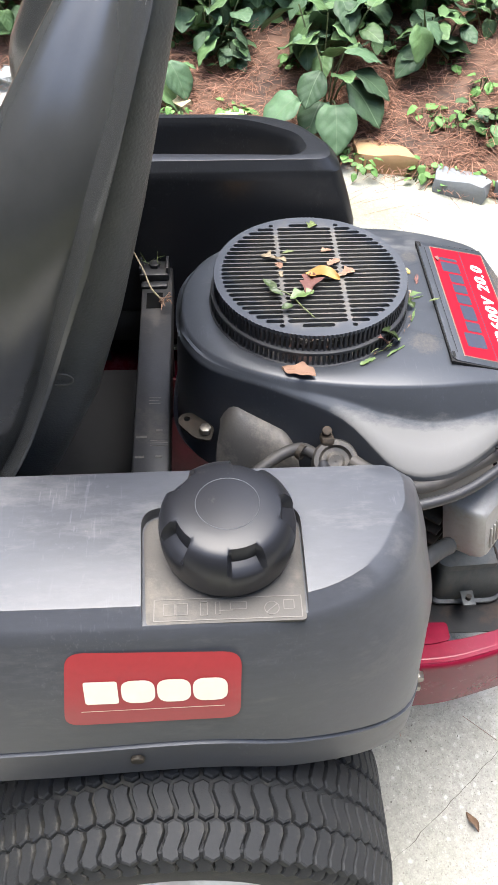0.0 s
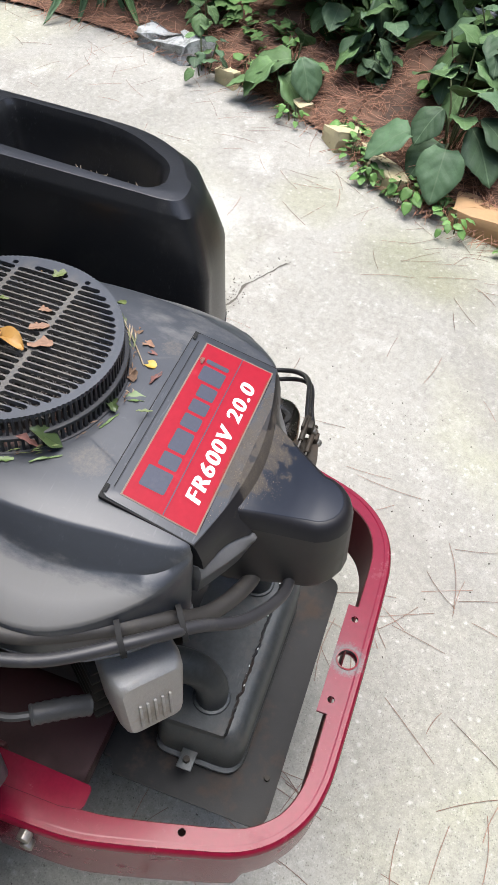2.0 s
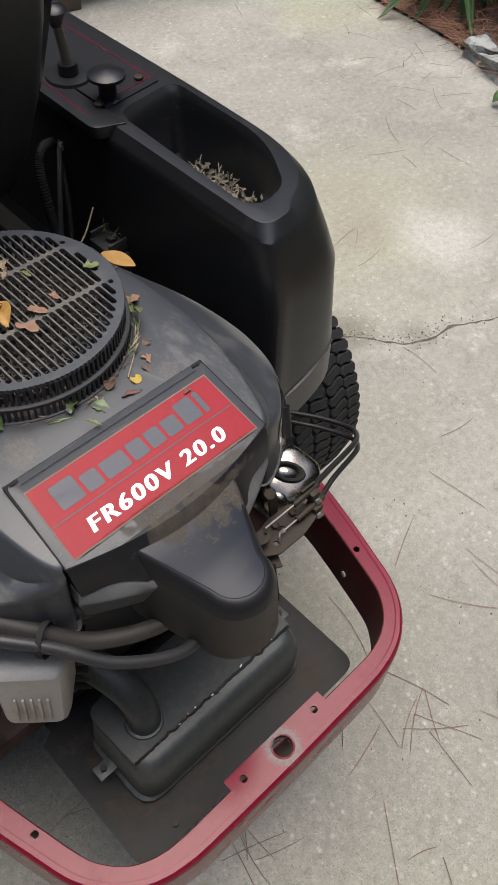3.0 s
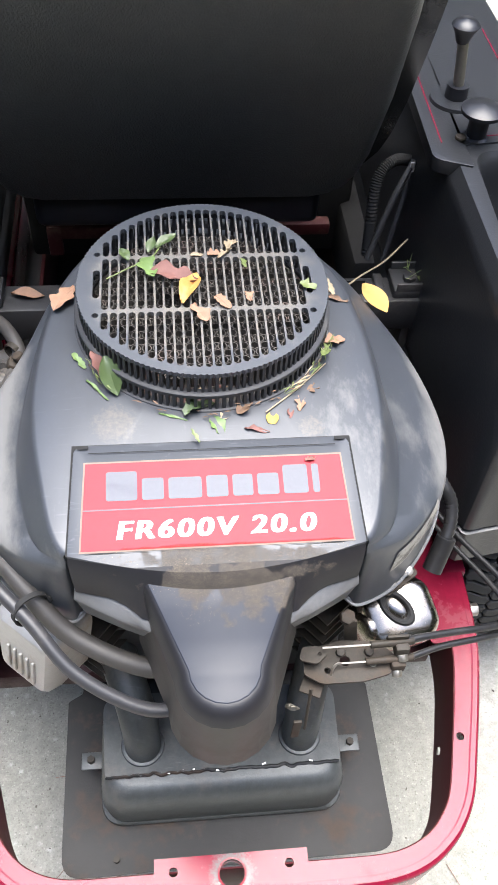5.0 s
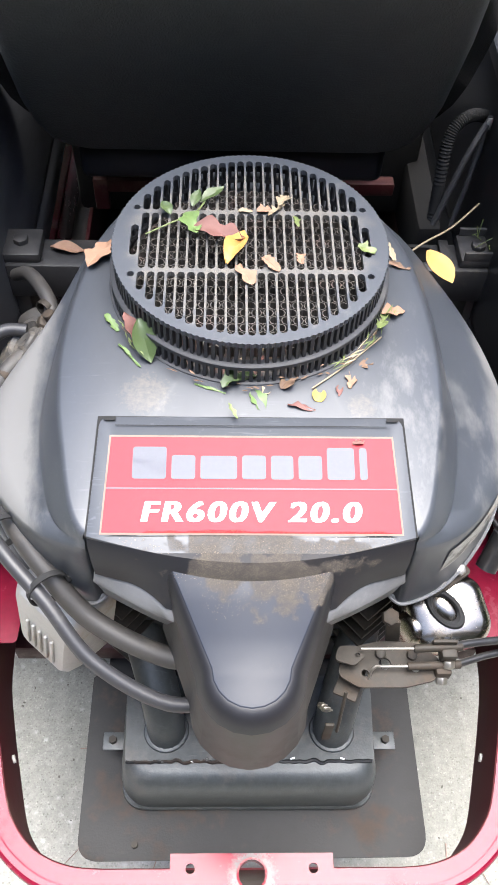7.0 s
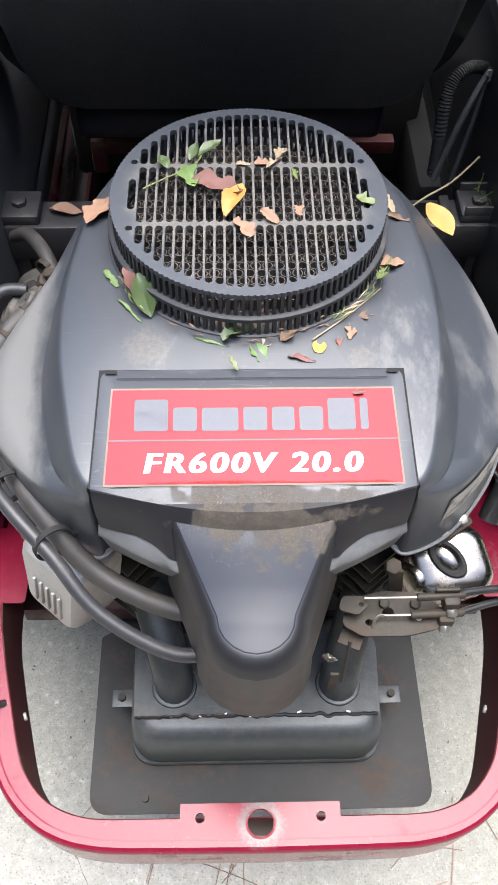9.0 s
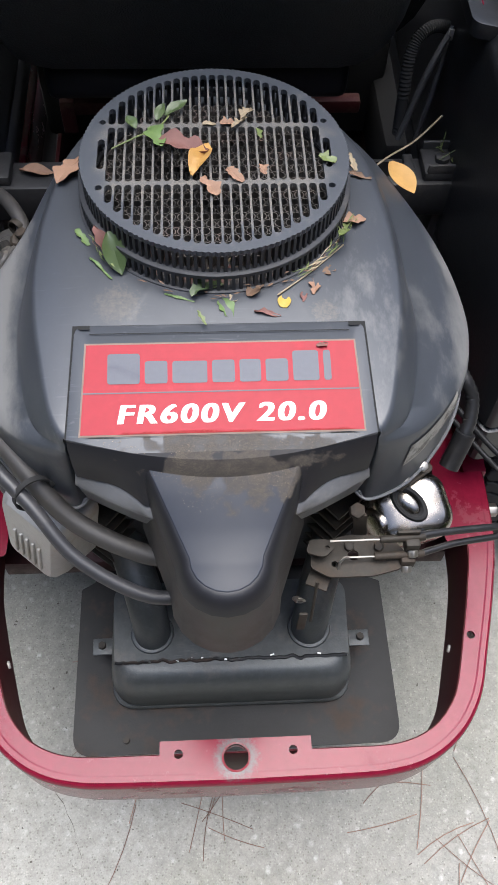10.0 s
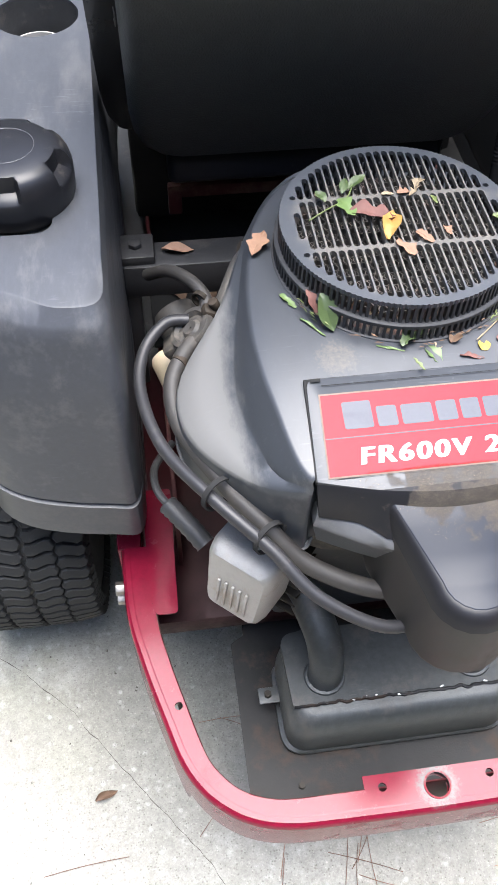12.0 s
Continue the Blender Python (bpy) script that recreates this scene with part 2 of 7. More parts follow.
def dust_film(m, place, reach, pale=(0.098, 0.083, 0.064), deep=(0.05, 0.043, 0.036), ragged=.55):
    """A grainy brown film of dust with a ragged, washed edge, over an oval of half-axes reach."""
    t = m.node_tree
    b = t.nodes["Principled BSDF"]
    co = t.nodes.new("ShaderNodeTexCoord").outputs["Object"]

    def maths(kind, x, y):
        n = t.nodes.new("ShaderNodeMath")
        n.operation = kind
        t.links.new(x, n.inputs[0])
        if isinstance(y, float):
            n.inputs[1].default_value = y
        else:
            t.links.new(y, n.inputs[1])
        return n.outputs[0]

    def noise_at(scale, detail, rough):
        n = t.nodes.new("ShaderNodeTexNoise")
        n.inputs["Scale"].default_value, n.inputs["Detail"].default_value, n.inputs["Roughness"].default_value = scale, detail, rough
        t.links.new(co, n.inputs["Vector"])
        return n.outputs["Fac"]

    def span(val, lo, hi, a=0.0, c=1.0):
        n = t.nodes.new("ShaderNodeMapRange")
        for k, v in zip(("From Min", "From Max", "To Min", "To Max"), (lo, hi, a, c)):
            n.inputs[k].default_value = v
        t.links.new(val, n.inputs["Value"])
        return n.outputs[0]
    off = t.nodes.new("ShaderNodeVectorMath")
    off.operation = "SUBTRACT"
    t.links.new(co, off.inputs[0])
    off.inputs[1].default_value = place
    part_of = t.nodes.new("ShaderNodeVectorMath")
    part_of.operation = "DIVIDE"
    t.links.new(off.outputs[0], part_of.inputs[0])
    part_of.inputs[1].default_value = reach
    size = t.nodes.new("ShaderNodeVectorMath")
    size.operation = "LENGTH"
    t.links.new(part_of.outputs[0], size.inputs[0])
    edge = maths("ADD", size.outputs["Value"], span(noise_at(42, 6, .6), .3, .7, -ragged, ragged))
    film = span(edge, 1.0, .82, 0, .95)
    grains = t.nodes.new("ShaderNodeTexVoronoi")
    grains.inputs["Scale"].default_value = 1900
    t.links.new(co, grains.inputs["Vector"])
    sep = t.nodes.new("ShaderNodeSeparateColor")
    t.links.new(grains.outputs["Color"], sep.inputs[0])
    tone = t.nodes.new("ShaderNodeMix")
    tone.data_type = "RGBA"
    t.links.new(span(sep.outputs[0], .35, 1), tone.inputs[0])
    tone.inputs[6].default_value, tone.inputs[7].default_value = (*deep, 1), (*pale, 1)
    film = maths("MULTIPLY", film, span(noise_at(110, 4, .6), .3, .62, .45, 1))
    mix = t.nodes.new("ShaderNodeMix")
    mix.data_type = "RGBA"
    t.links.new(film, mix.inputs[0])
    t.links.new(b.inputs["Base Color"].links[0].from_socket, mix.inputs[6])
    t.links.new(tone.outputs[2], mix.inputs[7])
    t.links.new(mix.outputs[2], b.inputs["Base Color"])
    dull = t.nodes.new("ShaderNodeMix")
    t.links.new(film, dull.inputs[0])
    t.links.new(b.inputs["Roughness"].links[0].from_socket, dull.inputs[2])
    dull.inputs[3].default_value = .9
    t.links.new(dull.outputs[0], b.inputs["Roughness"])


DUST = (0.30, 0.26, 0.21)
M_SHROUD = material("shroud_plastic", (0.036, 0.04, 0.047), 0.38, spec=0.46, flank=(.178, .216, .62), dirt=(0.2, 0.194, 0.18), dirt_amount=0.02, dirt_scale=9, spread=0.24, grain=0.03, streak=(1.4, .6, 1), grain_scale=900, scuff=0.16)
M_COVER = material("cover_plastic", (0.033, 0.037, 0.044), 0.4, spec=0.45, dirt=(0.11, 0.1, 0.088), dirt_amount=0.1, dirt_scale=10, grain=0.03, grain_scale=900, scuff=0.35)
M_SCREEN = material("screen_plastic", (0.036, 0.037, 0.04), 0.52, spec=0.3, dirt=(0.13, 0.12, 0.105), dirt_amount=0.14, dirt_scale=14, grain=0.1)
M_TANK = material("tank_plastic", (0.046, 0.049, 0.056), 0.38, spec=0.42, vary=0.25, dirt=(0.15, 0.145, 0.138), dirt_amount=0.3, dirt_scale=20, spread=0.45, streak=(1, .3, 1), grain=0.05, grain_scale=700, scuff=0.28)
M_TRAY = material("tray_plastic", (0.0145, 0.0155, 0.0175), 0.3, spec=0.42, dirt=(0.08, 0.077, 0.073), dirt_amount=0.08, dirt_scale=9, spread=0.35, grain=0.15, scuff=0.3)
M_PAD = material("dusty_pad", (0.062, 0.057, 0.05), 0.7, dirt=(0.2, 0.175, 0.14), dirt_amount=0.36, dirt_scale=12, spread=0.35, grain=0.2)
M_CAP = material("cap_plastic", (0.013, 0.0135, 0.016), 0.33, spec=0.32, dirt=DUST, dirt_amount=0.0, dirt_scale=9, grain=0.05, grain_scale=1200)
M_SLAT = material("worn_slat", (0.05, 0.055, 0.064), 0.38, dirt=(0.17, 0.158, 0.14), dirt_amount=0.0, dirt_scale=40)
dust_film(M_SLAT, (-.008, .4135, .812), (.103, .1, .1), (0.17, 0.155, 0.13), (0.09, 0.084, 0.074), .12)
M_GRIT = material("gritty_mesh", (0.062, 0.056, 0.05), 0.5, vary=0.5, dirt=(0.19, 0.12, 0.1), dirt_amount=0.16, dirt_scale=30)
M_HOSE_TAN = material("dusty_hose", (0.026, 0.024, 0.022), 0.6, dirt=(0.09, 0.078, 0.064), dirt_amount=0.24, dirt_scale=20, spread=.3)
M_AMBER = material("amber_plastic", (0.5, 0.42, 0.29), 0.4, vary=0.3)
M_DARK = material("dark_plastic", (0.042, 0.043, 0.044), 0.48, spec=0.35, vary=0.3, dirt=(0.2, 0.17, 0.14), dirt_amount=0.06, dirt_scale=9, grain=0.2)
M_BAFFLE = material("dusty_baffle", (0.085, 0.08, 0.073), 0.55, dirt=(0.27, 0.24, 0.2), dirt_amount=0.38, dirt_scale=14, spread=0.3, grain=0.2)
M_BEAM = material("beam_paint", (0.024, 0.024, 0.025), 0.42, spec=0.35, vary=0.35, dirt=(0.1, 0.088, 0.075), dirt_amount=0.16, dirt_scale=14, grain=0.15)
M_HOLE = material("open_hole", (0.004, 0.004, 0.004), 0.9, spec=0.05)
M_BELLY = material("dusty_housing", (0.04, 0.037, 0.033), 0.6, dirt=(0.22, 0.19, 0.15), dirt_amount=0.35, dirt_scale=8, grain=0.2)
M_RED = material("red_paint", (0.14, 0.0058, 0.02), 0.2, dirt=(0.14, 0.03, 0.04), dirt_amount=0.12, dirt_scale=16, spec=0.25, vary=0.3)
worn_patch(M_RED, (0, 0, .408), .034, (0.1, 0.085, 0.085))
M_BARE = material("worn_steel", (0.15, 0.105, 0.1), 0.5, 0.2, dirt=(0.18, 0.015, 0.024), dirt_amount=0.75, dirt_scale=45)
M_STEEL = material("dirty_steel", (0.026, 0.022, 0.017), 0.55, 0.1, spec=0.22, vary=0.4, dirt=(0.05, 0.037, 0.027), dirt_amount=0.4, dirt_scale=30)
M_BOLT = material("zinc_bolt", (0.3, 0.28, 0.25), 0.42, 0.9, dirt=(0.2, 0.16, 0.11), dirt_amount=0.15, dirt_scale=60)
M_CHROME = material("polished_steel", (0.26, 0.235, 0.205), 0.24, 1.0, vary=0.3, dirt=(0.1, 0.08, 0.06), dirt_amount=0.3, dirt_scale=24, dirt_rough=0.42)
M_ALU = material("cast_aluminium", (0.38, 0.37, 0.345), 0.55, 0.5, dirt=(0.3, 0.26, 0.2), dirt_amount=0.26, dirt_scale=16, grain=0.4)
M_MUFFLER = material("muffler_steel", (0.05, 0.055, 0.055), 0.46, 0.2, vary=0.55, dirt=(0.12, 0.1, 0.082), dirt_amount=0.22, dirt_scale=15, spread=.22, grain=0.2, streak=(1, 1, .5), scuff=0.4)
M_SHIELD = material("heat_shield", (0.014, 0.0144, 0.0148), 0.5, 0.1, spec=0.22, vary=0.4, dirt=(0.06, 0.04, 0.028), dirt_amount=0.34, dirt_scale=7, spread=0.14, grain=0.15)
M_RUBBER = material("tyre_rubber", (0.019, 0.02, 0.021), 0.72, spec=0.28, vary=0.4, dirt=(0.13, 0.115, 0.08), dirt_amount=0.16, dirt_scale=14, spread=0.25, grain=0.3)
M_HOSE = material("hose_rubber", (0.024, 0.024, 0.026), 0.42, spec=0.35, dirt=(0.09, 0.082, 0.07), dirt_amount=0.2, dirt_scale=20, spread=.3, grain=0.1)
M_CABLE = material("cable_sheath", (0.012, 0.012, 0.013), 0.4, spec=0.4, dirt=(0.05, 0.046, 0.04), dirt_amount=0.1, dirt_scale=30)
M_VINYL = material("seat_vinyl", (0.034, 0.035, 0.034), 0.24, grain=0.03, grain_scale=500, spec=0.9)
M_SHELL = material("seat_shell", (0.068, 0.07, 0.067), 0.42, vary=0.3, grain=0.6, grain_scale=420, relief=0.0015)
M_RIM = material("wheel_rim", (0.7, 0.69, 0.66), 0.4, dirt=DUST, dirt_amount=0.15)
M_LABEL = material("label_red", (0.25, 0.0085, 0.019), 0.36, spec=0.15, dirt=(0.32, 0.03, 0.04), dirt_amount=0.06, dirt_scale=20)

M_LABEL_EDGE = material("label_edge", (0.15, 0.105, 0.08), 0.7, vary=0.5)
M_GREYINK = material("label_grey", (0.036, 0.042, 0.062), 0.4, spec=0.35, dirt=(0.06, 0.055, 0.07), dirt_amount=0.05, dirt_scale=40)
M_WHITE = material("label_white", (0.8, 0.8, 0.78), 0.4, dirt=(0.5, 0.46, 0.4), dirt_amount=0.05, dirt_scale=60)
# darker red: shade put into inner bumper and rail faces; dust on pivot
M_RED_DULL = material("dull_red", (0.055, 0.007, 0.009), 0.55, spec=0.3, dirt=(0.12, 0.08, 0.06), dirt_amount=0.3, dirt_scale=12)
M_LITTER = material("leaf_litter", (0.13, 0.112, 0.085), 0.8, use_random=0.6)
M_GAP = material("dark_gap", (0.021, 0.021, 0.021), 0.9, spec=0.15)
# paler than the cover: the ledge's up-facing brightness is put into the base
M_LEDGE = material("pale_ledge", (0.1, 0.102, 0.106), 0.42, dirt=(0.2, 0.19, 0.18), dirt_amount=0.25, dirt_scale=14, spread=0.3, grain=0.15)
M_SPECK = material("dry_grit", (0.15, 0.12, 0.085), 0.85, vary=0.4, use_random=0.55)
M_NOSE = material("duct_plastic", (0.012, 0.012, 0.014), 0.42, spec=0.26, dirt=(0.05, 0.04, 0.03), dirt_amount=0.12, dirt_scale=12, spread=0.3, grain=0.03, grain_scale=900)
M_NOSE_SIDE = material("dusty_duct", (0.027, 0.025, 0.024), 0.5, spec=0.3, dirt=(0.085, 0.07, 0.054), dirt_amount=0.3, dirt_scale=12, spread=0.4, grain=0.03, grain_scale=900)
# flat top: dust, plus a bluer base that carries its sky sheen
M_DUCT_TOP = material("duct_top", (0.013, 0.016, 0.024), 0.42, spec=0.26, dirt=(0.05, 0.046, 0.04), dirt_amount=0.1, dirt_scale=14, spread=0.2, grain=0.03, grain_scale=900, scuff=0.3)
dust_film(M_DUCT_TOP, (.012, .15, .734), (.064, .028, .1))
dust_film(M_NOSE, (.0, .149, .738), (.075, .03, .011))
dust_film(M_LABEL, (.02, .1705, .75), (.11, .003, .1), (0.25, 0.05, 0.04), (0.17, 0.015, 0.017))
worn_patch(M_SHROUD, (-.09, .285, .768), .036, (0.085, 0.077, 0.066), .12)
worn_patch(M_SHROUD, (.078, .274, .768), .022, (0.085, 0.077, 0.066), .12)
dust_film(M_COVER, (.002, .158, .745), (.078, .03, .0135))
M_FAN = material("rusty_fan", (0.035, 0.03, 0.028), 0.6, dirt=(0.15, 0.07, 0.055), dirt_amount=0.3, dirt_scale=40, spread=0.1)
M_CREAM = material("badge_cream", (0.78, 0.72, 0.55), 0.4)
M_BADGE = material("badge_red", (0.3, 0.022, 0.028), 0.35, dirt=(0.25, 0.1, 0.08), dirt_amount=0.08, dirt_scale=15)
M_ICON = material("icon_grey", (0.45, 0.43, 0.4), 0.6)
M_ICON_DIM = material("icon_dim", (0.13, 0.12, 0.105), 0.6)
M_PLATE = material("worn_foil", (0.3, 0.29, 0.265), 0.5, 0.2, dirt=(0.07, 0.066, 0.06), dirt_amount=0.42, dirt_scale=45, spread=.12, vary=.4)
M_RING = material("cap_line", (0.07, 0.072, 0.078), 0.4)
# oily dirt, with under-engine shade also put into the dark base
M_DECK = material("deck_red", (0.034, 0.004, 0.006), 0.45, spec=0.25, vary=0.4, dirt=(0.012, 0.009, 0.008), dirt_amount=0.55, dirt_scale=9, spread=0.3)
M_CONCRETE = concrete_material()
M_CRACK = material("crack", (0.085, 0.078, 0.064), 0.9)
M_STRAW_BED = material("straw_bed", (0.14, 0.078, 0.05), 0.9, dirt=(0.05, 0.036, 0.027), dirt_amount=0.4, dirt_scale=5, grain=0.6, grain_scale=120)
# unseen dark ground, in place of concrete, lowers bounce on the mower's sides
M_GROUND = material("leafy_ground", (0.06, 0.068, 0.04), 0.9, spec=0.2, dirt=(0.09, 0.065, 0.04), dirt_amount=0.35, dirt_scale=3, grain=0.6, grain_scale=60)
M_STRAW = material("straw", (0.235, 0.12, 0.075), 0.8, use_random=0.5)
M_NEEDLE = material("dry_needle", (0.2, 0.11, 0.08), 0.8, use_random=0.4)
M_LEAF = material("leaf_green", (0.078, 0.142, 0.047), 0.7, spec=0.15, dirt=(0.105, 0.175, 0.06), dirt_amount=0.2, dirt_scale=8, use_random=0.45)


def veined_leaf(name, base, vein, shine=0.55):
    """A leaf blade that lies along x: pale midrib, curved side veins and puckered skin between them."""
    m = material(name, base, shine, spec=0.28, vary=0.25, dirt=[c * 1.35 for c in base], dirt_amount=0.25, dirt_scale=3, use_random=0.35)
    t = m.node_tree
    b = t.nodes["Principled BSDF"]
    xyz = t.nodes.new("ShaderNodeSeparateXYZ")
    t.links.new(t.nodes.new("ShaderNodeTexCoord").outputs["Object"], xyz.inputs[0])

    def math_node(kind, a, c=None):
        n = t.nodes.new("ShaderNodeMath")
        n.operation = kind
        for k, v in ((0, a), (1, c)):
            if v is None:
                continue
            if isinstance(v, (int, float)):
                n.inputs[k].default_value = v
            else:
                t.links.new(v, n.inputs[k])
        return n.outputs[0]
    side = math_node("ABSOLUTE", xyz.outputs[1])
    rib = math_node("LESS_THAN", side, .012)
    wave = math_node("SINE", math_node("MULTIPLY", math_node("SUBTRACT", xyz.outputs[0], math_node("MULTIPLY", side, 1.1)), 27.0))
    lines = math_node("MULTIPLY", math_node("GREATER_THAN", wave, .95), .18)
    amount = math_node("MAXIMUM", rib, lines)
    mix = t.nodes.new("ShaderNodeMix")
    mix.data_type = "RGBA"
    t.links.new(math_node("MULTIPLY", amount, .75), mix.inputs[0])
    t.links.new(b.inputs["Base Color"].links[0].from_socket, mix.inputs[6])
    mix.inputs[7].default_value = (*vein, 1)
    t.links.new(mix.outputs[2], b.inputs["Base Color"])
    bump = t.nodes.new("ShaderNodeBump")
    bump.inputs["Strength"].default_value, bump.inputs["Distance"].default_value = .2, .004
    t.links.new(math_node("SUBTRACT", math_node("MULTIPLY", wave, -.5), rib), bump.inputs["Height"])
    t.links.new(bump.outputs[0], b.inputs["Normal"])
    return m


M_BROAD_DEEP = veined_leaf("broad_leaf_deep", (0.056, 0.1, 0.052), (0.1, 0.15, 0.085))
M_BROAD = veined_leaf("broad_leaf", (0.08, 0.142, 0.056), (0.125, 0.195, 0.09))
M_STEM = material("stem", (0.07, 0.085, 0.035), 0.7)
M_SPROUT = material("sprout_leaf", (0.1, 0.2, 0.055), 0.55, spec=0.28, vary=0.3, use_random=0.3)
M_STONE_Y = material("stone_ochre", (0.35, 0.215, 0.105), 0.8, dirt=(0.27, 0.18, 0.1), dirt_amount=0.35, dirt_scale=14, grain=0.5, grain_scale=90)
M_STONE_G = material("stone_grey", (0.17, 0.185, 0.19), 0.8, dirt=(0.2, 0.2, 0.19), dirt_amount=0.3, dirt_scale=12, grain=0.5, grain_scale=90)
M_STONE_P = material("stone_pale", (0.42, 0.37, 0.22), 0.8, dirt=(0.3, 0.27, 0.18), dirt_amount=0.35, dirt_scale=16, grain=0.5, grain_scale=90)
M_STONE_M = material("stone_mottled", (0.33, 0.345, 0.345), 0.8, dirt=(0.11, 0.12, 0.11), dirt_amount=0.4, dirt_scale=24, spread=.12, grain=0.6, grain_scale=70)
M_WOODS = material("far_foliage", (0.028, 0.045, 0.018), 0.8, dirt=(0.012, 0.014, 0.008), dirt_amount=0.4, dirt_scale=.7, vary=0.5, grain=1.0, grain_scale=8)
M_TIMBER = material("weathered_timber", (0.13, 0.1, 0.075), 0.8, dirt=(0.07, 0.06, 0.045), dirt_amount=0.3, dirt_scale=5, grain=0.5, grain_scale=90)
M_FALLEN = {
    "green": material("fallen_green", (0.1, 0.155, 0.05), 0.45, vary=0.4),
    "deep": material("fallen_deep", (0.055, 0.082, 0.03), 0.45, vary=0.3),
    "rust": material("fallen_rust", (0.15, 0.068, 0.056), 0.75, vary=0.5),
    "gold": material("fallen_gold", (0.37, 0.205, 0.055), 0.6, vary=0.45),
    "tan": material("fallen_tan", (0.24, 0.14, 0.09), 0.75, vary=0.5),
    "yellow": material("fallen_yellow", (0.4, 0.27, 0.05), 0.55, vary=0.4),
    "lime": material("fallen_lime", (0.11, 0.14, 0.045), 0.55, vary=0.35),
    "pale": material("fallen_pale", (0.27, 0.215, 0.14), 0.75, vary=0.45),
    "brown": material("fallen_brown", (0.13, 0.08, 0.05), 0.8, vary=0.3),
}


# ---- mesh tools ----
def part(name, bm, mat, parent=None, label="", smooth=True, angle=40):
    me = bpy.data.meshes.new(name)
    bmesh.ops.recalc_face_normals(bm, faces=bm.faces)
    if smooth:
        for f in bm.faces:
            f.smooth = True
        for e in bm.edges:
            if len(e.link_faces) == 2 and e.calc_face_angle(0) > radians(angle):
                e.smooth = False
    bm.to_mesh(me)
    bm.free()
    me.materials.append(mat)
    ob = new(name, me)
    if parent:
        ob.parent = parent
    if label:
        ob["label"] = label
    return ob


def thing(name, label, category, group="", at=(0, 0, 0)):
    e = new(name)
    e.empty_display_size = 0.05
    e.location = at
    return tagged(e, label, category, group)


def bevel(bm, width, seg=2, angle=30):
    es = [e for e in bm.edges if len(e.link_faces) == 2 and e.calc_face_angle(0) > radians(angle)]
    if width and es:
        bmesh.ops.bevel(bm, geom=es, offset=width, segments=seg, affect="EDGES", profile=0.5, clamp_overlap=True)
    return bm


def add_box(bm, c, s, m=None):
    mat = Matrix.Translation(c) @ (m or Matrix()) @ Matrix.Diagonal((*s, 1))
    bmesh.ops.create_cube(bm, size=1, matrix=mat)
    return bm


def box(c, s, b=0.0, m=None, seg=2):
    bm = bmesh.new()
    add_box(bm, c, s, m)
    return bevel(bm, b, seg)


def axis_matrix(a, b):
    d = Vector(b) - Vector(a)
    return Matrix.Translation((Vector(a) + Vector(b)) / 2) @ d.to_track_quat("Z", "Y").to_matrix().to_4x4(), d.length


def add_rod(bm, a, b, r1, r2=None, seg=20):
    m, h = axis_matrix(a, b)
    bmesh.ops.create_cone(bm, cap_ends=True, segments=seg, radius1=r1, radius2=r1 if r2 is None else r2, depth=h, matrix=m)
    return bm


def rod(a, b, r1, r2=None, seg=20, b_w=0.0):
    return bevel(add_rod(bmesh.new(), a, b, r1, r2, seg), b_w, 2, 50)


def spline(pts, n=8, closed=False):
    """Catmull-Rom points through pts."""
    pts = [Vector(p) for p in pts]
    k, out = len(pts), []
    spans = k if closed else k - 1
    for i in range(spans):
        g = lambda j: pts[j % k] if closed else pts[max(0, min(k - 1, j))]
        p0, p1, p2, p3 = g(i - 1), g(i), g(i + 1), g(i + 2)
        for s in range(n):
            t = s / n
            out.append(0.5 * ((2 * p1) + (p2 - p0) * t + (2 * p0 - 5 * p1 + 4 * p2 - p3) * t * t + (3 * p1 - p0 - 3 * p2 + p3) * t ** 3))
    if not closed:
        out.append(pts[-1])
    return out


def tube(pts, r, n=8, seg=12, smooth=True, ridge=0.0):
    pts = spline(pts, n) if smooth else [Vector(p) for p in pts]
    bm = bmesh.new()
    rings, up = [], None
    for i, p in enumerate(pts):
        d = (pts[min(i + 1, len(pts) - 1)] - pts[max(i - 1, 0)]).normalized()
        if up is None:
            up = d.orthogonal().normalized()
        up = (up - d * up.dot(d)).normalized()
        side = d.cross(up)
        rr = r * (1 + (ridge if i % 2 else 0))
        rings.append([bm.verts.new(p + rr * (math.cos(a) * up + math.sin(a) * side)) for a in (2 * math.pi * k / seg for k in range(seg))])
    for a, b in zip(rings, rings[1:]):
        for k in range(seg):
            bm.faces.new((a[k], a[(k + 1) % seg], b[(k + 1) % seg], b[k]))
    bm.faces.new(rings[0])
    bm.faces.new(rings[-1])
    return bm


def loft(rings, cap_first=True, cap_last=True, closed=True):
    bm = bmesh.new()
    vs = [[bm.verts.new(p) for p in ring] for ring in rings]
    n = len(rings[0])
    for a, b in zip(vs, vs[1:]):
        for k in range(n if closed else n - 1):
            bm.faces.new((a[k], a[(k + 1) % n], b[(k + 1) % n], b[k]))
    if cap_first:
        bm.faces.new(vs[0])
    if cap_last:
        bm.faces.new(vs[-1])
    return bm


def mirror_ring(half, x0=0.0):
    """A closed ring from the half with x >= 0; its first and last points lie on the middle."""
    left = [(-x, y, z) for x, y, z in reversed(half[1:-1])]
    return [(x + x0, y, z) for x, y, z in [*half, *left]]


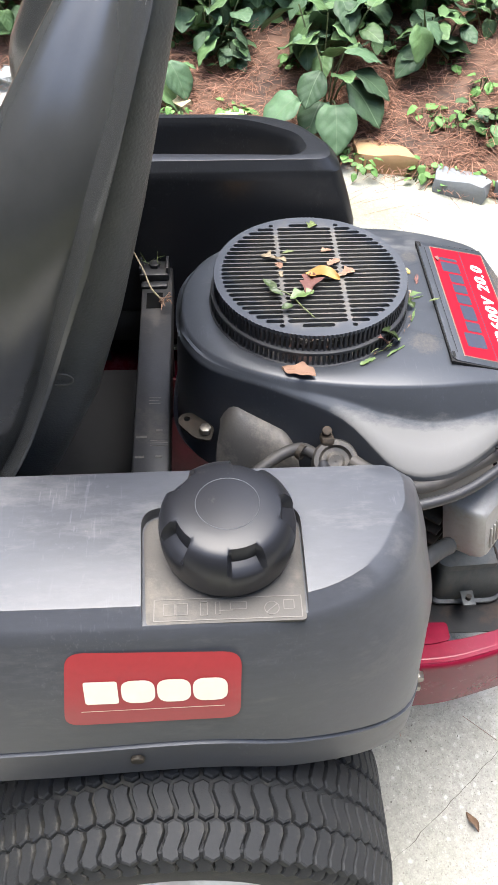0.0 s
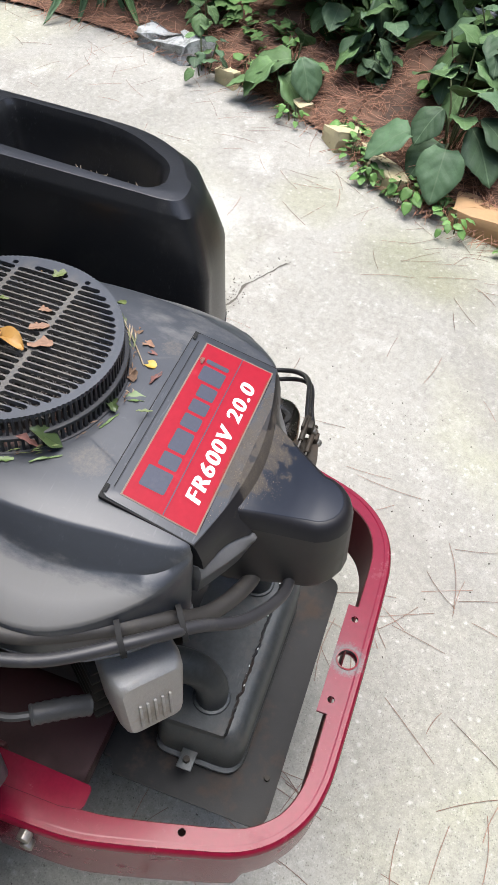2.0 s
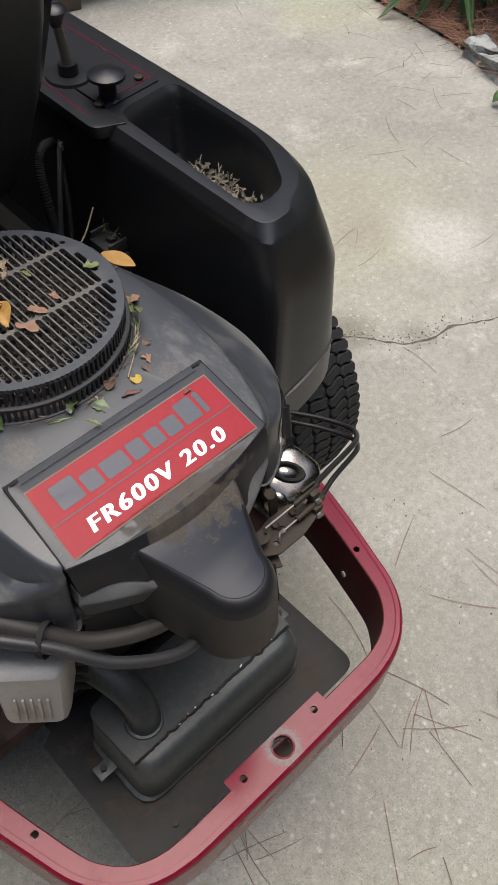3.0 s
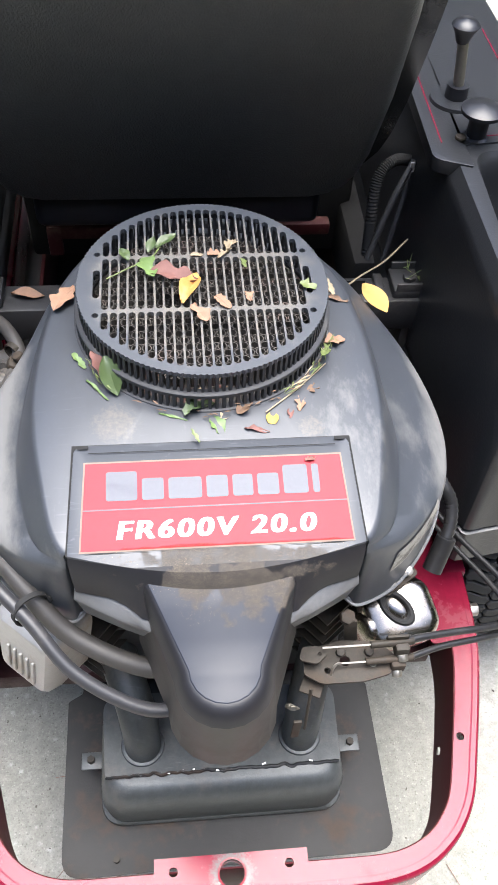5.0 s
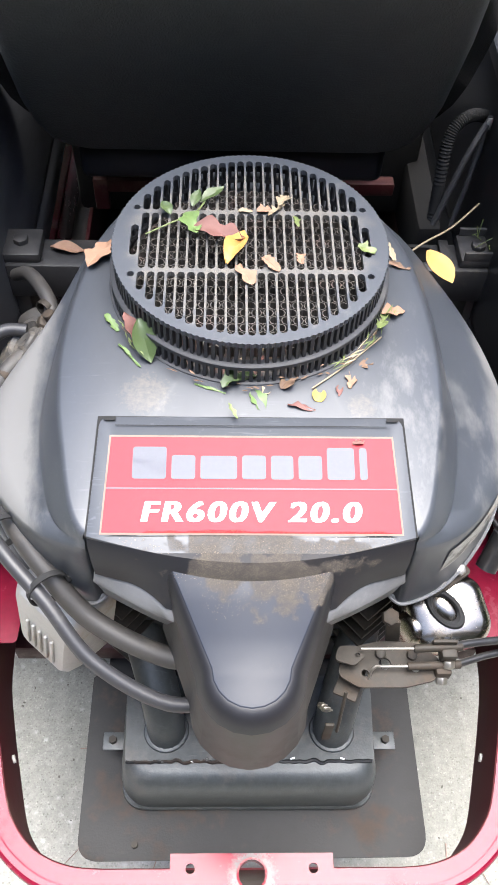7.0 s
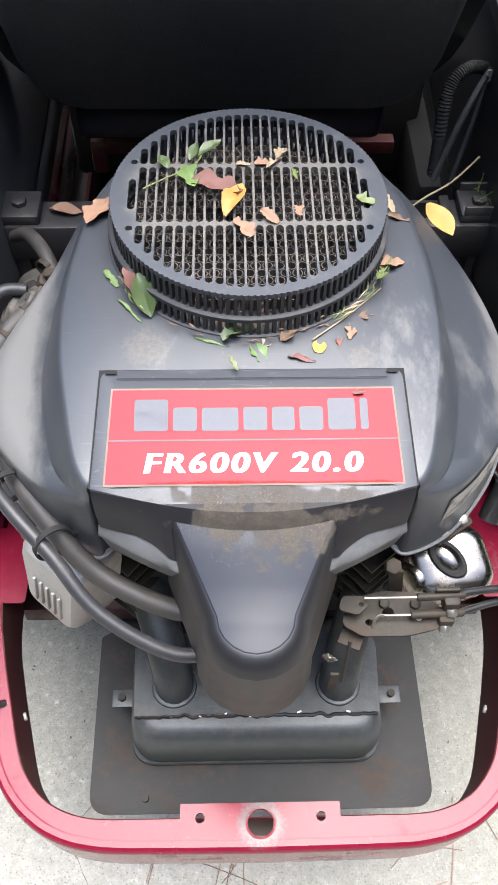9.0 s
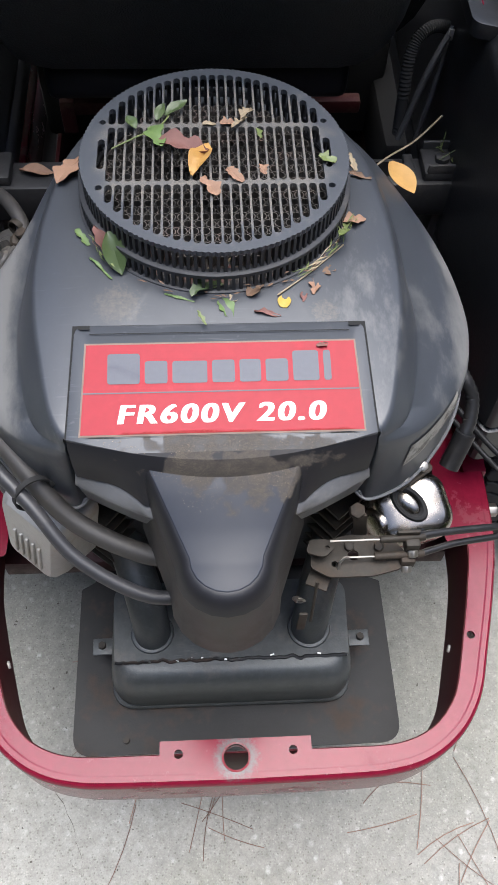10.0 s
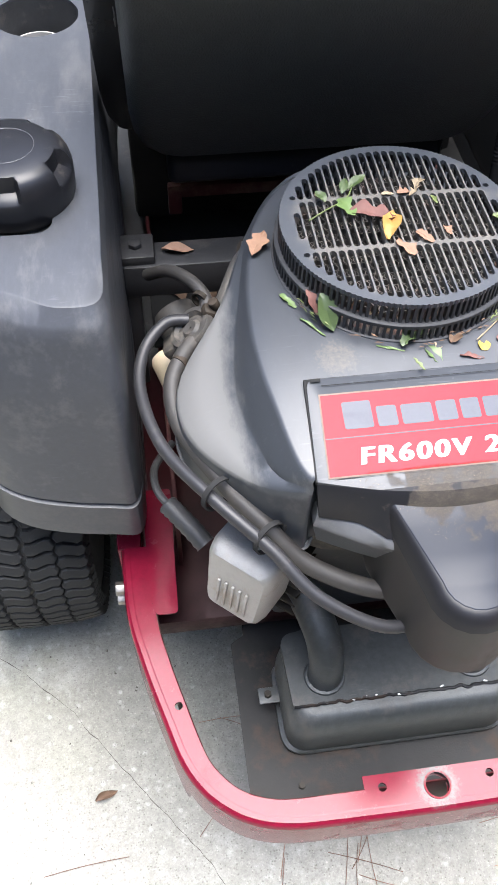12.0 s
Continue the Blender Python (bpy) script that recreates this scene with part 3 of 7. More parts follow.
def rounded(points, radius, seg=6):
    """A closed outline with its corners rounded. radius: one for all or one for each."""
    out, n = [], len(points)
    for i, p in enumerate(points):
        r = radius[i] if isinstance(radius, (list, tuple)) else radius
        p, a, b = Vector(p), Vector(points[i - 1]), Vector(points[(i + 1) % n])
        u, v = (a - p), (b - p)
        r = min(r, u.length * 0.49, v.length * 0.49)
        if r < 1e-5:
            out.append(p)
            continue
        s, e = p + u.normalized() * r, p + v.normalized() * r
        for k in range(seg + 1):
            t = k / seg
            out.append((1 - t) ** 2 * s + 2 * t * (1 - t) * p + t * t * e)
    return out


def plate(outline, z0, z1, holes=(), hole_seg=16):
    """A flat plate from an outline in x and y, with round holes (x, y, r) right through it."""
    bm = bmesh.new()
    loops = [[(p[0], p[1]) for p in outline]]
    for x, y, r in holes:
        loops.append([(x + r * math.cos(2 * math.pi * k / hole_seg), y + r * math.sin(2 * math.pi * k / hole_seg)) for k in range(hole_seg)])
    edges = []
    for loop in loops:
        vs = [bm.verts.new((x, y, z0)) for x, y in loop]
        edges += [bm.edges.new((vs[i], vs[(i + 1) % len(vs)])) for i in range(len(vs))]
    bmesh.ops.triangle_fill(bm, use_beauty=True, use_dissolve=False, edges=edges)
    faces = list(bm.faces)
    up = bmesh.ops.extrude_face_region(bm, geom=faces)
    bmesh.ops.translate(bm, verts=[v for v in up["geom"] if isinstance(v, bmesh.types.BMVert)], vec=(0, 0, z1 - z0))
    return bm


def revolve(profile, seg=48, m=None, cap=True):
    """Turns (radius, height) pairs about z; a profile that stays off the axis is closed into a ring."""
    rings = [[(r * math.cos(2 * math.pi * k / seg), r * math.sin(2 * math.pi * k / seg), z) for k in range(seg)] for r, z in profile]
    if cap and profile[0][0] > .002 and profile[-1][0] > .002:
        bm = loft([*rings, rings[0]], False, False)
        bmesh.ops.remove_doubles(bm, verts=bm.verts, dist=1e-6)
    else:
        bm = loft(rings, False, False)
    if m:
        bmesh.ops.transform(bm, matrix=m, verts=bm.verts)
    return bm


def moved(bm, m):
    bmesh.ops.transform(bm, matrix=m, verts=bm.verts)
    return bm


def cut(ob, cutter):
    """Takes the cutter's volume out of a part."""
    me = bpy.data.meshes.new("cutter")
    bmesh.ops.recalc_face_normals(cutter, faces=cutter.faces)
    cutter.to_mesh(me)
    cutter.free()
    tool = new("cutter", me)
    mod = ob.modifiers.new("cut", "BOOLEAN")
    mod.operation, mod.object, mod.solver = "DIFFERENCE", tool, "EXACT"
    bpy.context.view_layer.update()
    old = ob.data
    done = bpy.data.meshes.new_from_object(ob.evaluated_get(bpy.context.evaluated_depsgraph_get()))
    ob.modifiers.clear()
    ob.data = done
    if old.materials and not done.materials:
        done.materials.append(old.materials[0])
    bpy.data.objects.remove(tool)
    bm = bmesh.new()
    bm.from_mesh(done)
    bmesh.ops.remove_doubles(bm, verts=bm.verts, dist=1e-5)
    for e in bm.edges:
        e.smooth = not (len(e.link_faces) == 2 and e.calc_face_angle(0) > radians(32))
    for f in bm.faces:
        f.smooth = True
        f.material_index = 0
    bm.to_mesh(done)
    bm.free()
    return ob


def shared(name, me, parent, m):
    """One more piece on a mesh that exists already."""
    o = new(name, me)
    o.parent = parent
    o.matrix_basis = m
    return o

# ---- the ground ----
KERB = [(0.45, -2.6), (0.62, -2.1), (1.05, -1.2), (1.44, -0.36), (1.56, -0.17), (1.66, 0.07), (1.73, 0.24), (1.93, 0.5), (2.07, 0.77), (2.2, 1.15), (2.27, 1.55), (2.3, 2.2), (2.6, 3.2), (3.4, 4.4), (5.2, 6.0)]
kerb = [(p.x, p.y) for p in spline([(x, y, 0) for x, y in KERB], 6)]


def ground_sheet():
    bm = bmesh.new()
    bmesh.ops.create_grid(bm, x_segments=8, y_segments=8, size=400, matrix=Matrix.Translation((0, 0, -0.02)))
    return tagged(part("ground", bm, M_GROUND), "unseen dark leafy ground round the driveway", "ground", kind="structure")


def driveway():
    # left and rear edges are unseen, drawn in to cut light bouncing off concrete
    outline = [*kerb, (4.0, 8.0), (-1.7, 8.0), (-1.7, -2.4), (.3, -2.7)]
    bm = bmesh.new()
    top = [bm.verts.new((x, y, 0)) for x, y in outline]
    low = [bm.verts.new((x, y, -0.1)) for x, y in outline]
    bm.faces.new(top)
    for i in range(len(outline)):
        j = (i + 1) % len(outline)
        bm.faces.new((top[i], top[j], low[j], low[i]))
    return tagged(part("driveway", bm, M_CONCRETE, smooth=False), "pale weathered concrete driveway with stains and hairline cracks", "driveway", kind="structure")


def bed_height(d, x, y):
    return max(-0.02, min(0.42, 0.34 * d)) * (1 if d > 0 else 0) + 0.035 * noise.noise((x * 3, y * 3, 0)) * min(1, d * 4 + 0.15) + 0.012


def planting_bed():
    rows, rings = 26, []
    for i in range(0, len(kerb)):
        a, b = Vector(kerb[max(0, i - 1)]), Vector(kerb[min(len(kerb) - 1, i + 1)])
        n = Vector((b.y - a.y, a.x - b.x)).normalized()
        ring = []
        for k in range(rows):
            d = -0.015 + 4.0 * (k / (rows - 1)) ** 1.6
            x, y = kerb[i][0] + n.x * d, kerb[i][1] + n.y * d
            ring.append((x, y, bed_height(max(0, d), x, y)))
        rings.append(ring)
    bm = loft(rings, False, False, closed=False)
    return tagged(part("planting_bed", bm, M_STRAW_BED), "sloping bed covered with reddish pine straw", "planting bed", kind="structure")


ground_sheet()
driveway()
planting_bed()


def far_woods():
    """Unseen dark woods all round the drive, a ragged wall of foliage added to cut off low sky light."""
    n, rows, rings = 150, 16, []
    for j in range(rows):
        ring = []
        for k in range(n):
            a = 2 * math.pi * k / n
            h = 8.6 + 1.8 * noise.noise((3 * math.cos(a), 3 * math.sin(a), 0)) + 1.2 * noise.noise((11 * math.cos(a), 11 * math.sin(a), 4))
            z = -.1 + h * j / (rows - 1)
            rr = 9.5 + 1.1 * noise.noise((6 * math.cos(a), 6 * math.sin(a), z * .8)) + .6 * noise.noise((19 * math.cos(a), 19 * math.sin(a), z * 2.5)) - .05 * z
            ring.append((.5 + rr * math.cos(a), .5 + rr * math.sin(a), z))
        rings.append(ring)
    return tagged(part("backdrop", loft(rings, False, False), M_WOODS, smooth=False), "unseen dark green woods added round the drive", "woods", kind="structure")


far_woods()

# ---- the mower ----
mower = thing("lawn_mower", "dusty black zero-turn riding lawn mower with red rear frame on concrete", "lawn mower")
EX = -0.008
SX, SY, SZ = EX, 0.4135, 0.812


def ring_pts(half, n=5, left=None):
    ring = mirror_ring(half, EX)
    if left:
        ring = [(x + EX, y, z) for x, y, z in half] + [(-x + EX, y, z) for x, y, z in reversed(left[1:-1])]
    return [tuple(p) for p in spline(ring, n, True)]


def engine_shroud():
    crease = [(0, .180, .749), (.06, .180, .749), (.113, .180, .749), (.1215, .172, .75), (.133, .192, .755), (.143, .24, .763), (.150, .285, .767), (.152, .335, .769), (.146, .40, .77), (.13, .47, .77), (.095, .53, .768), (.05, .56, .766), (0, .567, .765)]
    inner = [(x * .985, y + (.003 if y < .3 else -.003), z + .0012) for x, y, z in crease]
    round1 = [(x * 1.015, y - (.0015 if y < .3 else -.0015), z - .003) for x, y, z in crease]
    scoop = [(0, .178, .735), (.06, .178, .735), (.113, .178, .735), (.1235, .170, .742), (.148, .193, .735), (.162, .237, .732), (.170, .285, .731), (.1685, .335, .732), (.157, .40, .738), (.137, .468, .745), (.099, .533, .745), (.052, .564, .744), (0, .571, .743)]
    outer = [(0, .177, .712), (.06, .177, .712), (.113, .177, .716), (.1255, .168, .734), (.165, .19, .722), (.205, .237, .709), (.2235, .285, .701), (.2275, .335, .699), (.196, .398, .707), (.147, .468, .722), (.104, .535, .736), (.055, .567, .75), (0, .575, .757)]
    skirt = [(0, .176, .67), (.06, .176, .66), (.113, .176, .648), (.1275, .166, .646), (.168, .187, .645), (.208, .236, .648), (.2265, .285, .655), (.2305, .335, .665), (.199, .40, .685), (.149, .468, .708), (.106, .54, .65), (.057, .572, .61), (0, .58, .6)]
    # on the left the scooped shelf runs out by the screen, and the front is an upright wall
    left_edge = {7: ((.166, .335, .74), (.2185, .333, .707), (.223, .335, .648)), 8: ((.154, .396, .757), (.174, .39, .741), (.181, .395, .62)), 9: ((.1375, .463, .7635), (.143, .462, .756), (.151, .464, .6)), 10: ((.099, .534, .7635), (.1035, .536, .756), (.109, .542, .6)), 11: ((.053, .565, .7635), (.056, .568, .756), (.059, .574, .6))}

    def flank(sc, ou, sk):
        va = [(x * (1.012 if y > .2 else 1.0), y - (.001 if y < .3 else -.0005), z - .0025) for x, y, z in sc]
        pan = [tuple(p + (q - p) * f for p, q, f in zip(u, v, (.55, .55, .36))) for u, v in zip(va, ou)]
        lip = [tuple(p + (q - p) * f for p, q, f in zip(u, v, (.96, .96, .9))) for u, v in zip(va, ou)]
        out2 = [(x * 1.005, y - .0006, z - .0045) for x, y, z in ou]
        wall = [(x * 1.007, y - .0008, z - .0095) for x, y, z in ou]
        tuck = [(x * .95, y + .006, z + .003) for x, y, z in sk]
        mid = [tuple(p + (q - p) * .8 for p, q in zip(u, v)) for u, v in zip(round1, sc)]
        return inner, crease, round1, mid, sc, va, pan, lip, ou, out2, wall, sk, tuck

    def sided(ring, k):
        return [left_edge[i][k] if i in left_edge else p for i, p in enumerate(ring)]
    right_side = flank(scoop, outer, skirt)
    left_side = flank(sided(scoop, 0), sided(outer, 1), sided(skirt, 2))
    # the right flank flares further forward than the left one
    wide = {8: (.02, 0, -.004), 9: (.041, -.002, -.012), 10: (.036, -.004, -.008), 11: (.015, 0, -.004)}

    def flared(ring, k):
        return [(x + k * wide[i][0], y, z + k * wide[i][2]) if i in wide else (x, y, z) for i, (x, y, z) in enumerate(ring)]
    rings = [ring_pts(flared(r, k), 5, q) for r, q, k in zip(right_side, left_side, (0, .1, .15, .3, .4, .42, .75, .95, 1, 1, 1, 1, 1))]
    n = len(rings[0])
    hole = []
    for p in rings[0]:
        a = math.atan2(p[1] - SY, p[0] - SX)
        hole.append((SX + .112 * math.cos(a), SY + .112 * math.sin(a), .771))
    flat = [(h[0] + .45 * (p[0] - h[0]), h[1] + .45 * (p[1] - h[1]), .7712 + .2 * (p[2] - .7712)) for h, p in zip(hole, rings[0])]
    bm = loft([hole, flat, *rings], False, False)
    body = part("engine_shroud", bm, M_SHROUD, mower, "dusty dark grey moulded plastic engine shroud", angle=50)
    bead = [(x + EX + .001, y - .001, z) for x, y, z in skirt[2:8]]
    left_bead = [(-x + EX - .001, y - .001, z) for x, y, z in sided(skirt, 2)[2:8]]
    part("skirt_bead", tube(left_bead, .0016, 6, 8), M_LEDGE, body, "pale worn lower lip")
    part("skirt_bead", tube(bead, .0016, 6, 8), M_LEDGE, body, "pale worn lower lip")
    return body


def blower_housing():
    a = [(0, .2, .73), (.1, .2, .73), (.15, .25, .72), (.172, .33, .72), (.165, .41, .735), (.14, .468, .74), (.101, .53, .74), (.05, .562, .74), (0, .569, .74)]
    a = [(x * .93, y * .99 + .004, z - .012) for x, y, z in a]
    b = [(x * 1.02, y * 1.002, .66) for x, y, z in a]
    c = [(x * .97, .015 + y * .96, .56) for x, y, z in a]
    bm = loft([ring_pts(r, 6) for r in (a, b, c)])
    return part("blower_housing", bm, M_BELLY, mower, "dust-covered black lower fan housing")


def intake_screen():
    body = thing("intake_screen", "", "")
    body.parent = mower
    body["label"] = "round black slotted plastic debris screen"
    c = Matrix.Translation((SX, SY, 0))
    seg = 120
    # slotted top disc with a fine toothed rim
    def slot(x, y0, y1, w=.0031):
        y0, y1 = y0 + w, y1 - w
        if y1 < y0:
            y0 = y1 = (y0 + y1) / 2
        return [(x + w * math.cos(radians(a)), (y1 if a <= 180 else y0) + w * math.sin(radians(a))) for a in (0, 45, 90, 135, 180, 180.01, 225, 270, 315, 360)]
    loops = [[((.115 - (.0011 if k % 2 else 0)) * math.cos(2 * math.pi * k / 288), (.115 - (.0011 if k % 2 else 0)) * math.sin(2 * math.pi * k / 288)) for k in range(288)]]
    for i in range(-12, 13):
        x = i * .00803
        h = math.sqrt(.1058 ** 2 - x * x)
        half = .0185 if abs(i) == 12 else min(h, .0338)
        loops.append(slot(x, -half, half))
        if h > .0376 + .0045:
            loops += [slot(x, .0376, h), slot(x, -h, -.0376)]
    bm = bmesh.new()
    edges = []
    for loop in loops:
        vs = [bm.verts.new((x, y, SZ - .0045)) for x, y in loop]
        edges += [bm.edges.new((vs[k], vs[(k + 1) % len(vs)])) for k in range(len(vs))]
    bmesh.ops.triangle_fill(bm, use_beauty=True, use_dissolve=False, edges=edges)
    up = bmesh.ops.extrude_face_region(bm, geom=list(bm.faces))
    bmesh.ops.translate(bm, verts=[v for v in up["geom"] if isinstance(v, bmesh.types.BMVert)], vec=(0, 0, .0045))
    part("slotted_disc", moved(bm, c), M_SLAT, body, "worn slotted top of the screen", smooth=False)
    for z0, r in ((.7855, .1185), (.768, .1205)):
        bm = revolve([(r - .008, z0), (r, z0), (r, z0 + .0034), (r - .001, z0 + .0042), (r - .008, z0 + .0042)], 96)
        part("band", moved(bm, c), M_SCREEN, body)
    # upright ribs between the rings, far too many to pick apart
    bm = bmesh.new()
    for k in range(seg):
        a = 2 * math.pi * k / seg
        for r, z0, z1 in ((.1125, .787, .808), (.1165, .772, .788)):
            add_box(bm, (r * math.cos(a), r * math.sin(a), (z0 + z1) / 2), (.004, .0027, z1 - z0), Matrix.Rotation(a, 4, "Z"))
    tagged(part("ribs", moved(bm, c), M_SCREEN, body, smooth=False), kind="stuff")
    # lower perforated disc with chopped debris, seen between the slats
    bm = bmesh.new()
    rows, sides = 13, 8
    for i in range(-rows, rows + 1):
        for j in range(-rows, rows + 1):
            x, y = i * .0096 + (j % 2) * .0048, j * .0083
            if x * x + y * y < .099 ** 2:
                cup = [[bm.verts.new((x + q * math.cos(2 * math.pi * k / sides), y + q * math.sin(2 * math.pi * k / sides), z)) for k in range(sides)] for q, z in ((.0048, .785), (.0047, .7875), (.0038, .7875), (.0036, .775))]
                for a, b in zip(cup, cup[1:]):
                    for k in range(sides):
                        bm.faces.new((a[k], a[(k + 1) % sides], b[(k + 1) % sides], b[k]))
    tagged(part("mesh_disc", moved(bm, c), M_GRIT, body, smooth=False), kind="stuff")
    # chopped leaves and bits of bark in the cups
    rr = random.Random(21)
    for name, mat, count in (("pale_chaff", M_FALLEN["pale"], 90), ("rusty_chaff", M_FALLEN["rust"], 70), ("dark_chaff", M_FALLEN["brown"], 120)):
        bm = bmesh.new()
        for k in range(count):
            r0, a0 = .098 * math.sqrt(rr.random()), rr.uniform(0, 6.28)
            p = Vector((r0 * math.cos(a0), r0 * math.sin(a0) - .01, .7715 + .006 * rr.random()))
            n = Vector((rr.gauss(0, .4), rr.gauss(0, .4), 1)).normalized()
            u = n.orthogonal().normalized() * rr.uniform(.0016, .0042)
            v = n.cross(u) * rr.uniform(.4, 1)
            bm.faces.new([bm.verts.new(p + u * x + v * y) for x, y in ((1, 0), (.3, .9), (-.7, .6), (-1, -.2), (.2, -.9))])
        tagged(part(name, moved(bm, c), mat, body, smooth=False), kind="stuff")
    part("fan_plate", moved(revolve([(0.0001, .768), (.112, .768), (.112, .766), (.0001, .766)], 48), c), M_FAN, body)
    return body


def air_cover():
    # sloping panel that carries the label, with a gap round it
    front, rear = (.2595, .7683), (.169, .7455)
    bow = [(math.sin(radians(a)), math.cos(radians(a))) for a in range(0, 91, 15)]
    out = [(-.115 + .008 - .008 * c, front[0] - .008 + .008 * q) for q, c in bow] + [(.115 - .008 + .008 * q, front[0] - .008 + .008 * c) for q, c in bow] + [(.119, rear[0])]
    out += [(.119 - .238 * k / 12, rear[0] - .019 * math.sin(math.pi * k / 12)) for k in range(1, 12)]
    out += [(-.119, rear[0])]
    slope = (front[1] - rear[1]) / (front[0] - rear[0])
    lid = plate(out, 0, .006)
    for v in lid.verts:
        v.co.x += EX
        v.co.z += rear[1] - .001 + (v.co.y - rear[0]) * slope
    bevel(lid, .0016, 2)
    cover = part("air_cleaner_cover", lid, M_COVER, mower, "dusty dark grey air cleaner cover with red label")
    # dark seam round the lid
    seam = plate([(-.1164, front[0] + .0013), (.1164, front[0] + .0013), (.1202, .169), (-.1202, .169)], 0, .004)
    for v in seam.verts:
        v.co.x += EX
        v.co.z += rear[1] - .0006 + (v.co.y - rear[0]) * slope + .0016 * max(0, (front[0] - v.co.y) / .093)
    part("seam", seam, M_GAP, cover, smooth=False)
    # rear skirt below the lid; fillet: how far it bends out to meet the nose
    def arc(w, y0, bow, z, fillet=0.0, drop=0.0, n=48):
        pts = []
        for k in range(n + 1):
            x = w * (2 * k / n - 1)
            f = max(0, min(1, (.094 - abs(x)) / .032)) ** 2
            pts.append((EX + x, y0 - bow * math.sin(math.pi * k / n) - fillet * f, z - drop * f))
        return pts
    rows = [arc(.119, .169, .019, .7475), arc(.119, .166, .02, .743), arc(.1175, .161, .02, .726, .003), arc(.116, .159, .02, .711, .014, .002)]
    rings = [r + [(EX + .116, .23, r[0][2]), (EX - .116, .23, r[0][2])] for r in rows]
    # darker duct plastic here paints in the shade under the lid
    part("rear_skirt", loft(rings), M_NOSE, cover, angle=45)
    # grip ledges on either side of the nose
    rows = [arc(.1165, .164, .017, .7125, .012, .001), arc(.1178, .161, .027, .7075, .012, .001), arc(.119, .160, .041, .6995, .004), arc(.1195, .160, .0445, .6975), arc(.1195, .160, .0455, .695), arc(.118, .161, .0445, .6905), arc(.1135, .164, .04, .664)]
    rings = [r + [(EX + .116, .23, r[0][2]), (EX - .116, .23, r[0][2])] for r in rows]
    part("grip_ledge", loft(rings), M_LEDGE, cover, "worn grip ledge, up-facing light in its pale grey", angle=50)
    # nose
    def tongue(w0, w1, y0, y1, z0, z1, n=10):
        pts = []
        r = w1
        for k in range(n + 1):
            a = math.pi * k / n
            pts.append((EX + r * math.cos(a), y1 + r - r * math.sin(a), z1))
        yy = y1 + r
        return [(EX + w0, y0 + .05, z0), (EX + w0, y0, z0)] + [(EX + (w1 + (w0 - w1) * t), yy + (y0 - yy) * t, z1 + (z0 - z1) * t) for t in (.66, .33)] + pts + \
            [(EX - (w1 + (w0 - w1) * t), yy + (y0 - yy) * t, z1 + (z0 - z1) * t) for t in (.33, .66)] + [(EX - w0, y0, z0), (EX - w0, y0 + .05, z0)]
    rings = [tongue(.0575, .028, .149, .0575, .7365, .7135), tongue(.0578, .0285, .149, .0568, .7364, .7134), tongue(.0595, .0325, .148, .0525, .7345, .7117), tongue(.0612, .0355, .148, .0490, .730, .7075),
             tongue(.0622, .0378, .147, .0465, .7245, .7025), tongue(.0635, .040, .147, .0445, .717, .6955), tongue(.069, .046, .146, .0385, .64, .628), tongue(.066, .043, .148, .0425, .626, .618)]
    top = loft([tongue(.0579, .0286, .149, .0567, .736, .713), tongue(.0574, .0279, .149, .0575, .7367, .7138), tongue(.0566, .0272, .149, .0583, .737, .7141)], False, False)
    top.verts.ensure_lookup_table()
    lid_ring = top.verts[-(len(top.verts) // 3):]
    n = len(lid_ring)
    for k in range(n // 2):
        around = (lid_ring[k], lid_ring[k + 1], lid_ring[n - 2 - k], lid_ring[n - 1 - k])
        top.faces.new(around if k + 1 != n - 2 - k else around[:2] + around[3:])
    part("duct_top", top, M_DUCT_TOP, cover, "dusty top of the duct, sky sheen in its base colour", angle=50)
    part("nose_bevel", loft(rings[:6], False, False), M_NOSE, cover, "dark bevelled rim of the duct", angle=60)
    part("nose", loft(rings[5:], False), M_NOSE_SIDE, cover, "tapered dusty air duct nose", angle=60)
    # the label
    def on_lid(x, y, lift):
        return (EX + x, y, rear[1] + .005 + (y - rear[0]) * slope + lift)

    def flat(name, pts, lift, mat, label=""):
        bm = bmesh.new()
        bm.faces.new([bm.verts.new(on_lid(x, y, lift)) for x, y in pts])
        return part(name, bm, mat, cover, label, smooth=False)
    flat("label_border", [(-.1064, .2446), (.1069, .2446), (.1101, .17), (-.1096, .17)], .0006, M_LABEL_EDGE)
    flat("label", [(-.105, .243), (.1055, .243), (.1087, .1713), (-.1082, .1713)], .0009, M_LABEL, "glossy red label with faded edges")
    flat("label_line", [(-.1065, .2042), (.107, .2042), (.107, .2032), (-.1065, .2032)], .0012, M_GREYINK)
    for x0, x1 in ((-.1115, -.1025), (.1025, .1115)):
        flat("hinge_gap", [(x0, .2588), (x1, .2588), (x1, .2555), (x0, .2555)], .0016, M_GAP)
    flat("front_line", [(-.1025, .2522), (.1025, .2522), (.1025, .2516), (-.1025, .2516)], .0014, M_GAP)
    # maker's word as plain grey bars
    x = -.0895
    for w, h in ((.0275, .0245), (.02, .0182), (.0295, .0178), (.02, .0182), (.019, .0182), (.02, .0182), (.0228, .0245), (.0082, .0245)):
        flat("word_bar", rounded([(x + .0012, .2108), (x + w - .0012, .2108), (x + w - .0012, .2108 + h), (x + .0012, .2108 + h)], .0022, 3), .0012, M_GREYINK)
        x += w + .0014
